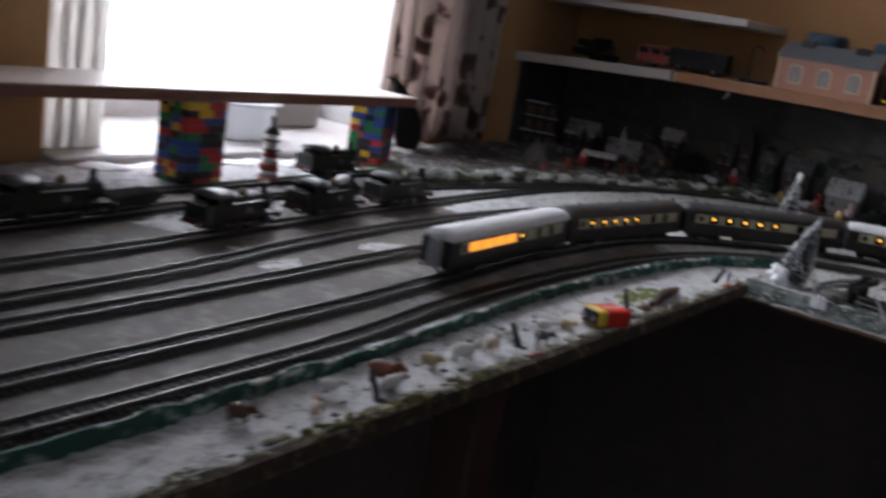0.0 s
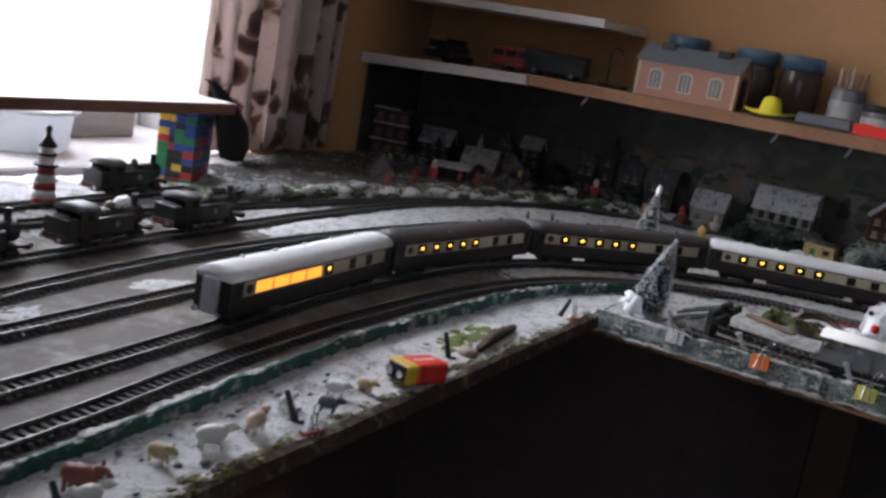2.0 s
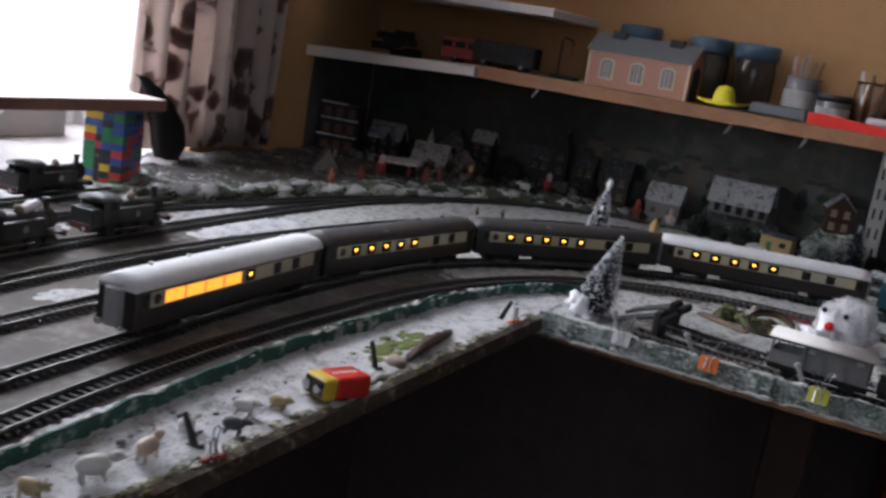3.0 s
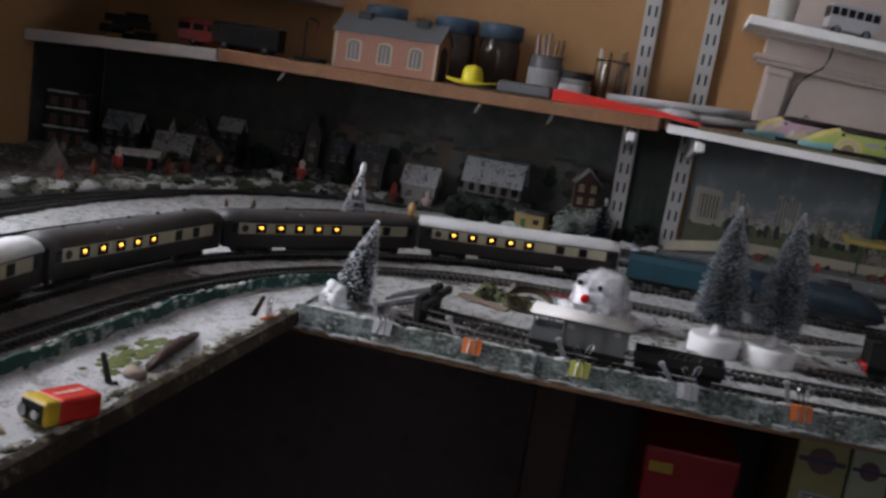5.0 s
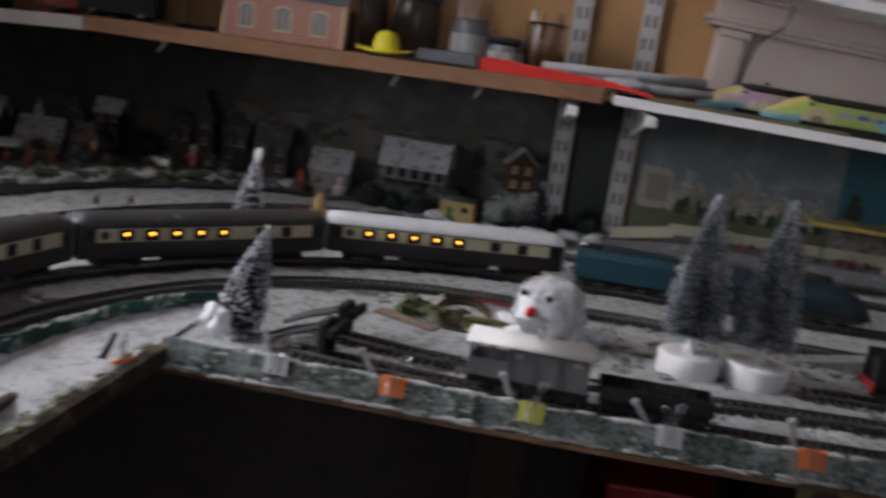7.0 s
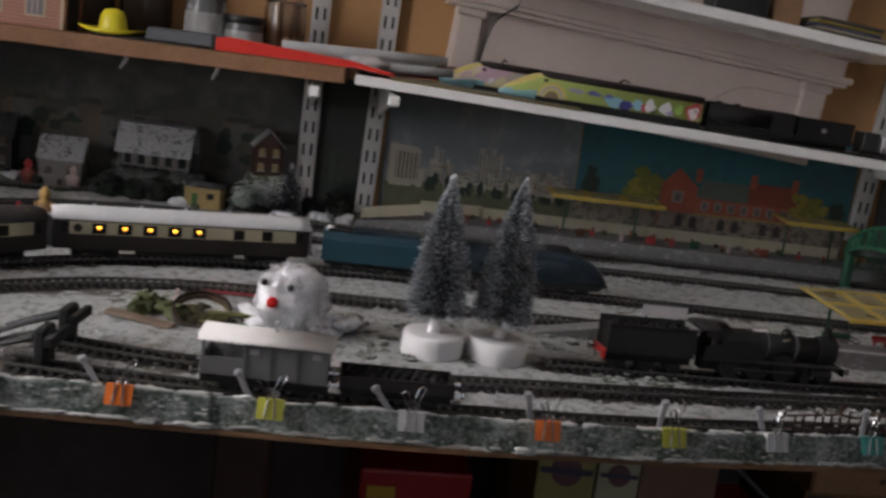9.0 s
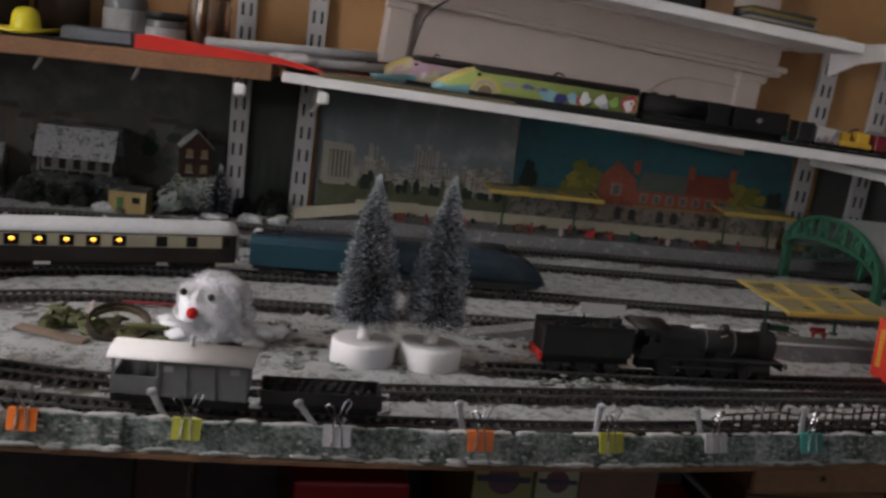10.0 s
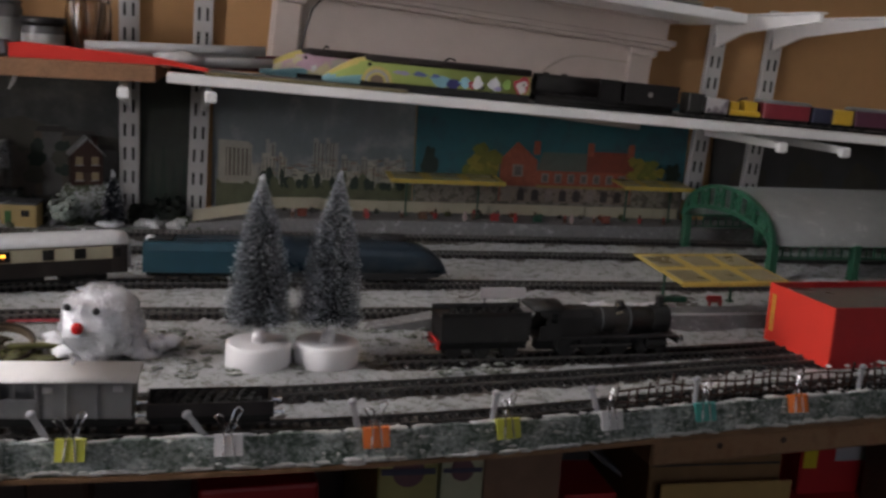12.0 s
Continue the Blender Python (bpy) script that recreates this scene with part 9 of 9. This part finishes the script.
make_shelf_engine(0.746, "black model steam locomotive with its tender on the shelf")
make_shelf_wagon(0.962, 0.022, 0.024, LOCOBLACK, "short black model coal wagon behind the tender")
make_shelf_wagon(0.988, 0.032, 0.02, mat("white_wagon", (0.45, 0.42, 0.42), 0.5, col2=(0.1, 0.08, 0.09), mix=(0.5, 0.58), scale=60), "pale grey printed model wagon on the shelf")
cw = make_shelf_wagon(1.022, 0.046, 0.007, mat("yellow_wagon", (0.55, 0.34, 0.03), 0.45), "bright yellow model crane wagon on the shelf")
for cx, cw_, ch in ((0.008, 0.014, 0.011), (0.033, 0.018, 0.013)):
    bm = bmesh.new()
    box(bm, (cw_, 0.024, ch), (cx, 0, 0.016 + ch / 2), bevel=0.0015, seg=2)
    part("cabin", bm, mat("yellow_wagon", (0.55, 0.34, 0.03)), cw)
bm = bmesh.new()
tube(bm, [(0.014, 0, 0.024), (0.022, 0, 0.031), (0.03, 0, 0.033)], 0.0014, 6)
part("jib", bm, BLACK, cw)
make_shelf_wagon(1.072, 0.07, 0.021, mat("crimson_wagon", (0.2, 0.015, 0.025), 0.5), "crimson model goods van on the shelf", roof=GREY)
make_shelf_wagon(1.146, 0.03, 0.02, mat("navy_wagon", (0.03, 0.035, 0.07), 0.5), "dark blue model wagon on the shelf")
make_shelf_wagon(1.178, 0.03, 0.02, mat("yellow_wagon", (0.55, 0.34, 0.03), 0.45), "small yellow model wagon on the shelf")
make_shelf_wagon(1.212, 0.075, 0.022, mat("plum_wagon", (0.08, 0.02, 0.04), 0.5), "plum coloured model van on the shelf", roof=GREY)
make_shelf_wagon(1.292, 0.12, 0.022, mat("white_wagon", (0.45, 0.42, 0.42)), "pale printed model coach on the shelf", roof=GREY)
tr = tagged(new("shelf_track"), "length of model track under the shelf trains", "track")
for s in (-1, 1):
    bm = bmesh.new()
    box(bm, (1.2, 0.0013, 0.002), (0, s * GAUGE / 2, 0.0041))
    part("rail", bm, RAIL, tr)
bm = bmesh.new()
box(bm, (1.2, 0.036, 0.003), (0, 0, 0.0016), bevel=0.0005)
part("track_bed", bm, BLACKM, tr, "black track bed")
tr.matrix_world = on_shelf(0.9)

# ---- the window: plank on toy brick towers, lighthouse, tub, curtain ----
BRICKC = [mat("toy_red", (0.45, 0.03, 0.025), 0.3, var=0.05), mat("toy_yellow", (0.65, 0.42, 0.03), 0.3, var=0.05), mat("toy_green", (0.02, 0.2, 0.07), 0.3, var=0.05), mat("toy_blue", (0.03, 0.08, 0.3), 0.3, var=0.05),
          mat("toy_black", (0.02, 0.02, 0.025), 0.3, var=0.05)]
BRICKMESH = {}


def toy_brick(n, turned, c):
    key = (n, turned, c)
    if key not in BRICKMESH:
        bm = bmesh.new()
        sx, sy = (0.016, 0.008 * n) if not turned else (0.008 * n, 0.016)
        box(bm, (sx - 0.0002, sy - 0.0002, 0.0095), (0, 0, 0.0048), bevel=0.0003)
        me = bpy.data.meshes.new("brick")
        bm.to_mesh(me)
        bm.free()
        me.materials.append(BRICKC[c])
        BRICKMESH[key] = me
    return BRICKMESH[key]


def make_tower(x, y, turn, seed, dark=0):
    t = thing("toy_brick_tower", pose(x, y, 0.0, 0, 0, turn), "tower of coloured toy building bricks holding up a plank", "toy bricks", "toy brick towers")
    rng = random.Random(seed)
    for k in range(11):
        for side in (-1, 1):
            p = -0.032
            while p < 0.0319:
                n = rng.choice((2, 3, 4))
                n = min(n, round((0.032 - p) / 0.008))
                c = rng.choice((0, 0, 1, 2, 2, 3, 3, 4) if not dark else (0, 0, 2, 3, 3, 4, 4, 1))
                ob = new("brick", toy_brick(n, False, c))
                ob.parent = t
                ob.location = (side * 0.019, p + 0.004 * n, 0.0096 * k)
                p += 0.008 * n
            q = -0.011
            for n in (1, 1.75):
                ob = new("brick", toy_brick(n, True, rng.choice((0, 2, 3, 4, 4, 1))))
                ob.parent = t
                ob.location = (q + 0.004 * n, side * 0.024, 0.0096 * k)
                q += 0.008 * n
    return t


make_tower(-0.652, 0.043, 22, 3)
make_tower(-0.618, -0.348, 4, 8, 1)
pl = thing("plank", pose(-0.655, -0.29, 0.1065, 0, 0, 0), "wooden plank resting on the brick towers", "plank")
bm = bmesh.new()
box(bm, (0.13, 0.72, 0.014), (0, 0, 0.0072), bevel=0.001)
part("board", bm, mat("plank_brown", (0.2, 0.09, 0.06), 0.5, var=0.25), pl)
bm = bmesh.new()
box(bm, (0.128, 0.718, 0.0012), (0, 0, 0.0148))
part("pale_top", bm, mat("plank_top", (0.55, 0.5, 0.46), 0.4, var=0.1), pl)
lh = thing("toy_lighthouse", pose(-0.588, -0.237, 0.0) @ Matrix.Diagonal((0.85, 0.85, 0.86, 1)), "red and white striped toy lighthouse with a black lantern", "toy lighthouse")
for i in range(5):
    bm = bmesh.new()
    r0, r1 = 0.0165 - 0.0011 * i, 0.0165 - 0.0011 * (i + 1)
    cyl(bm, r0, 0.0105, (0, 0, 0.0053 + 0.0105 * i), r2=r1, seg=24)
    part("band", bm, mat("lh_red", (0.3, 0.03, 0.03), 0.5) if i % 2 == 0 else mat("lh_white", (0.6, 0.58, 0.56), 0.5), lh, "", True)
for z, r, h, mm in ((0.054, 0.0158, 0.003, BLACK), (0.061, 0.0095, 0.012, mat("lh_white", (0.6, 0.58, 0.56), 0.5)), (0.068, 0.0125, 0.003, BLACK), (0.074, 0.0085, 0.01, mat("lh_white", (0.6, 0.58, 0.56), 0.5))):
    bm = bmesh.new()
    cyl(bm, r, h, (0, 0, z), seg=24)
    part("gallery" if h < 0.005 else "lantern_room", bm, mm, lh)
bm = bmesh.new()
lathe(bm, [(0.0125, 0.078), (0.0115, 0.081), (0.004, 0.091), (0.003, 0.097), (0.0042, 0.0985), (0.0042, 0.103), (0.001, 0.106)], seg=20)
part("dome", bm, BLACK, lh, "black domed cap", True)
TUBM = sheer("tub_plastic", (0.6, 0.61, 0.63), 0.4)
tub = thing("plastic_tub", pose(-0.85, -0.075, WZ0 + 0.0132), "large translucent white plastic tub with a rim", "tub")
bm = bmesh.new()
lathe(bm, [(0.062, 0.0), (0.066, 0.003), (0.072, 0.052), (0.078, 0.054), (0.078, 0.06), (0.069, 0.06), (0.06, 0.006)], seg=36)
part("body", bm, TUBM, tub, "", True)
bm = bmesh.new()
tube(bm, [(0.0785 * math.cos(a), 0.0785 * math.sin(a), 0.057) for a in [2 * math.pi * i / 30 for i in range(31)]], 0.0022, 6)
part("rim", bm, TUBM, tub)
# snow cloth along the sill and a low cream box in the recess
bm = bmesh.new()
for i in range(26):
    rr = random.Random(70 + i)
    ball(bm, rr.uniform(0.012, 0.022), (-0.69 + rr.uniform(-0.03, 0.02), -0.42 + 0.024 * i, 0.001), (1.3, 1.5, 0.32), seg=10, rough=0.4)
tagged(link("snow_cloth", bm, SNOWPUFF, smooth=True), "white cotton snow heaped along the window side", "snow", kind="stuff")
bx_ = thing("cream_carton", pose(-0.93, 0.1, WZ0 + 0.0132), "plain cream carton standing on the window sill", "carton")
bm = bmesh.new()
box(bm, (0.06, 0.17, 0.06), (0, 0, 0.03), bevel=0.003)
part("box_body", bm, sheer("carton_white", (0.3, 0.295, 0.29), 0.15), bx_)

# the curtain: printed folds beside the window
CUR = bpy.data.materials.new("printed_curtain")
CUR.use_nodes = True
cn, cl = CUR.node_tree.nodes, CUR.node_tree.links
cb = cn["Principled BSDF"]
tcx = cn.new("ShaderNodeTexCoord")
mp = cn.new("ShaderNodeMapping")
mp.inputs["Scale"].default_value = (1.0, 36.0, 19.0)
mp.inputs["Rotation"].default_value = (0.7, 0, 0)
wob = cn.new("ShaderNodeTexNoise")
wob.inputs["Scale"].default_value, wob.inputs["Detail"].default_value = 9.0, 2.0
off = cn.new("ShaderNodeMix")
off.data_type, off.blend_type = "RGBA", "ADD"
off.inputs["Factor"].default_value = 0.09
# pointed leaves: cells drawn out aslant, each with a paler vein
vo = cn.new("ShaderNodeTexVoronoi")
vo.inputs["Scale"].default_value, vo.inputs["Randomness"].default_value = 1.0, 0.9
vn = cn.new("ShaderNodeTexWave")
vn.inputs["Scale"].default_value, vn.inputs["Distortion"].default_value = 2.2, 5.0
cr_ = cn.new("ShaderNodeValToRGB")
cr_.color_ramp.elements[0].position, cr_.color_ramp.elements[0].color = 0.28, (0.1, 0.062, 0.052, 1)
cr_.color_ramp.elements[1].position, cr_.color_ramp.elements[1].color = 0.6, (0.52, 0.45, 0.42, 1)
mid = cr_.color_ramp.elements.new(0.46)
mid.color = (0.2, 0.14, 0.12, 1)
pale = cr_.color_ramp.elements.new(0.51)
pale.color = (0.46, 0.39, 0.36, 1)
veins = cn.new("ShaderNodeMath")
veins.operation = "MULTIPLY_ADD"
veins.inputs[1].default_value = 0.16
cl.new(tcx.outputs["Object"], wob.inputs["Vector"])
cl.new(tcx.outputs["Object"], off.inputs["A"])
cl.new(wob.outputs["Color"], off.inputs["B"])
cl.new(off.outputs["Result"], mp.inputs[0])
cl.new(mp.outputs[0], vo.inputs["Vector"])
cl.new(mp.outputs[0], vn.inputs["Vector"])
cl.new(vn.outputs["Fac"], veins.inputs[0])
cl.new(vo.outputs["Distance"], veins.inputs[2])
cl.new(veins.outputs[0], cr_.inputs[0])
cl.new(cr_.outputs[0], cb.inputs["Base Color"])
cb.inputs["Roughness"].default_value = 0.9
ctr, cmx = cn.new("ShaderNodeBsdfTranslucent"), cn.new("ShaderNodeMixShader")
cmx.inputs[0].default_value = 0.5
cl.new(cr_.outputs[0], ctr.inputs[0])
cl.new(cb.outputs[0], cmx.inputs[1])
cl.new(ctr.outputs[0], cmx.inputs[2])
cl.new(cmx.outputs[0], cn["Material Output"].inputs[0])


def curtain(name, y0, y1, z0, z1, x, depth, folds, material, label, seed=0):
    n, m = 90, 24
    verts, faces = [], []
    for i in range(n + 1):
        u = i / n
        for j in range(m + 1):
            v = j / m
            ph = 2 * math.pi * folds * u + 0.5 * math.sin(v * 3 + seed)
            verts.append((x + depth * (math.sin(ph) + 0.35 * math.sin(2.3 * ph + 1)) * (0.75 + 0.25 * v), y0 + (y1 - y0) * u * (0.9 + 0.1 * v) + 0.004 * math.sin(ph * 2), z0 + (z1 - z0) * v))
    for i in range(n):
        for j in range(m):
            a = i * (m + 1) + j
            faces.append((a, a + m + 1, a + m + 2, a + 1))
    me = bpy.data.meshes.new(name)
    me.from_pydata(verts, [], faces)
    me.materials.append(material)
    me.shade_smooth()
    ob = new(name, me)
    s = ob.modifiers.new("thickness", "SOLIDIFY")
    s.thickness = 0.0015
    return tagged(ob, label, "curtain", "window curtains")


curtain("curtain", 0.118, 0.485, 0.03, 1.4, -0.715, 0.018, 7, CUR, "brown and cream leaf printed curtain hanging in folds")
curtain("curtain", -0.47, -0.365, 0.01, 1.4, -0.77, 0.005, 4, sheer("net_curtain", (0.62, 0.6, 0.58), 0.65), "pale grey sheer curtain drawn aside", 2)
bag = thing("black_cloth_bag", pose(-0.69, 0.158, 0.0), "limp black cloth bag hanging by the window", "bag")
bm = bmesh.new()
rings = []
for k, (y, z, w, d) in enumerate(((0.016, 0.0, 0.018, 0.016), (0.018, 0.02, 0.03, 0.02), (0.012, 0.05, 0.03, 0.02), (-0.006, 0.08, 0.022, 0.015), (-0.026, 0.103, 0.013, 0.01), (-0.046, 0.118, 0.007, 0.007), (-0.058, 0.121, 0.004, 0.004))):
    rings.append([bm.verts.new((d * math.cos(a) * (1 + 0.15 * math.sin(3 * a + k)), y + 0.012 + w * math.sin(a), z + 0.02)) for a in [2 * math.pi * i / 16 for i in range(16)]])
for a, b in zip(rings, rings[1:]):
    for i in range(16):
        j = (i + 1) % 16
        bm.faces.new((a[i], a[j], b[j], b[i]))
bm.faces.new(rings[0][::-1])
bm.faces.new(rings[-1])
part("body", bm, mat("black_cloth", (0.008, 0.008, 0.009), 0.95, var=0.3, scale=150, bump=0.3), bag, "", True)
bm = bmesh.new()
ball(bm, 0.02, (0.004, 0.012, 0.008), (1.3, 1.7, 0.7), rough=0.4, seg=14)
part("foot", bm, SNOWPUFF, bag, "white snowy cushion under it", True)

# ---- boxes stored under the north board ----
slab("lower_shelf", (0.2, 0.07, -0.42), (2.0, 0.75, -0.4), DARKWOOD, "dark lower shelf under the railway board", "shelf", kind="", bevel=0.002)
RAWT = mat("raw_timber", (0.3, 0.17, 0.09), 0.8, var=0.45, scale=70, bump=0.35, col2=(0.2, 0.1, 0.05), mix=(0.48, 0.6), scale2=16)
bt = thing("timber_batten", pose(1.14, 0.118, -0.031, 0, 0, 7.5), "rough timber batten screwed under the board", "batten")
bm = bmesh.new()
box(bm, (0.92, 0.03, 0.022), (0, 0, 0), bevel=0.002)
for v in bm.verts:
    v.co.z += 0.0012 * noise.noise(v.co * 14)
part("timber", bm, RAWT, bt)
for dx in (-0.4, -0.34, -0.22):
    bm = bmesh.new()
    cyl(bm, 0.0025, 0.0014, (dx, -0.0153, 0.002), (90, 0, 0), seg=12)
    part("knot", bm, DARKWOOD, bt, "dark knot in the timber")
# a grey panel slanting down behind the batten's end
bm = bmesh.new()
box(bm, (0.1, 0.16, 0.004), (0.69, 0.26, -0.085), (0, 38, 0), bevel=0.001)
tagged(link("slanting_panel", bm, mat("dull_grey_panel", (0.13, 0.13, 0.14), 0.6, var=0.3, scale=40)), "dull grey board leaning under the railway board", "panel")
BOXRED = mat("red_carton", (0.42, 0.016, 0.02), 0.45, var=0.18, scale=30, bump=0.05)
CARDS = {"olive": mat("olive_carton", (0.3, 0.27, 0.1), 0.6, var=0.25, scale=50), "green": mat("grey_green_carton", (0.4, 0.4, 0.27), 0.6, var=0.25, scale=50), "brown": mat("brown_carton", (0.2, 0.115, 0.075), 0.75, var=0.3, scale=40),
         "dark": mat("seam_and_shade_dark", (0.03, 0.025, 0.025), 0.7), "red": BOXRED, "tan": mat("tan_carton", (0.2, 0.11, 0.045), 0.7, var=0.3, scale=40)}
GREYLAB = mat("grey_label", (0.4, 0.4, 0.42), 0.6, var=0.15, scale=60)
TABY = mat("yellow_tab", (0.62, 0.5, 0.03), 0.45, var=0.12, scale=60)


def stored_box(x0, x1, y, top, card, label, depth=0.2):
    """A closed carton on the lower shelf; its front stands at y."""
    h, w = top + 0.4, x1 - x0
    t = thing("stored_box", pose((x0 + x1) / 2, y, -0.4), label, "box", "boxes under the board")
    bm = bmesh.new()
    box(bm, (w, depth, h), (0, depth / 2, h / 2), bevel=0.0015, seg=2)
    part("body", bm, CARDS[card], t)
    bm = bmesh.new()
    box(bm, (w * 0.97, 0.0012, 0.0016), (0, -0.0004, h - 0.0065))
    part("lid_seam", bm, CARDS["dark"], t)
    return t, w, h


def label_on(t, x, z, w, h, material, label, y=-0.0008):
    bm = bmesh.new()
    box(bm, (w, 0.0012, h), (x, y, z), bevel=0.0003)
    return part("printed_label", bm, material, t, label)


for x0, x1, card, lab in ((0.486, 0.534, "olive", "narrow olive box with a round emblem"), (0.536, 0.571, "green", "narrow grey green box with a round emblem")):
    t, w, h = stored_box(x0, x1, 0.1, -0.022, card, lab)
    bm = bmesh.new()
    cyl(bm, w * 0.27, 0.0012, (0, -0.0007, h - 0.043), (90, 0, 0), seg=24)
    e = part("emblem", bm, mat("emblem_brown", (0.13, 0.06, 0.07), 0.6), t, "dark round emblem")
    bm = bmesh.new()
    box(bm, (w * 0.9, 0.001, w * 0.1), (0, -0.0014, h - 0.043))
    part("emblem_bar", bm, mat("emblem_navy", (0.05, 0.05, 0.09), 0.6), e)
    label_on(t, 0, h - 0.085, w * 0.62, 0.018, GREYLAB, "pale printed label")
    for k in range(4):
        label_on(t, 0, h - 0.079 - 0.004 * k, w * 0.45, 0.0014, mat("emblem_navy", (0.05, 0.05, 0.09)), "dark printed line", -0.0016)
stored_box(0.573, 0.638, 0.105, -0.024, "brown", "plain brown carton under the board")
# an added dark box fills the gap that is only shade
stored_box(0.64, 0.7, 0.2, -0.03, "dark", "dark box standing in for the shaded gap under the board")
t, w, h = stored_box(0.652, 0.70, 0.13, -0.105, "red", "small red box low in the shade")
t, w, h = stored_box(0.725, 0.85, 0.125, -0.072, "tan", "open tan carton with a pale front flap", 0.22)
bm = bmesh.new()
box(bm, (w * 0.98, 0.0025, 0.06), (0.004, -0.012, h - 0.047), (4, 0, 0), bevel=0.0008)
part("front_flap", bm, mat("pale_tan_card", (0.38, 0.25, 0.09), 0.7, var=0.25, scale=40), t, "pale tan flap")
# flat dark sheet on the closed top paints the shade of an open inside
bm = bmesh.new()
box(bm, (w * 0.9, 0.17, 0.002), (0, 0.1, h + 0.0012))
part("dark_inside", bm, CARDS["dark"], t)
for x0, x1, top, y in ((0.872, 0.955, -0.05, 0.13), (0.958, 1.05, -0.046, 0.14), (1.053, 1.15, -0.046, 0.15), (0.86, 1.0, -0.112, 0.118), (1.003, 1.15, -0.112, 0.125)):
    upper = top > -0.1
    t, w, h = stored_box(x0, x1, y, top, "red", "red model railway carton with grey labels and yellow ends")
    label_on(t, w * 0.08, h - (0.022 if upper else 0.02), w * 0.36, 0.018, GREYLAB, "grey printed label")
    label_on(t, -w * 0.4, h - (0.02 if upper else 0.016), w * 0.16, 0.034, TABY, "yellow printed end", -0.0012)
    label_on(t, w * 0.4, h - 0.026, w * 0.1, 0.03, TABY, "yellow printed end", -0.0012)
rc = thing("red_carton", pose(0.4, 0.205, -0.4, 0, 0, 4), "red carton with a yellow label deep under the board", "box")
bm = bmesh.new()
box(bm, (0.1, 0.2, 0.272), (0, 0.1, 0.136), bevel=0.003, seg=2)
part("body", bm, BOXRED, rc)
bm = bmesh.new()
box(bm, (0.104, 0.204, 0.03), (0, 0.1, 0.262), bevel=0.003, seg=2)
part("lid", bm, BOXRED, rc)
bm = bmesh.new()
box(bm, (0.026, 0.0016, 0.012), (-0.032, -0.0026, 0.255), bevel=0.0005)
part("yellow_label", bm, mat("print_yellow", (0.62, 0.4, 0.05)), rc, "yellow printed label")
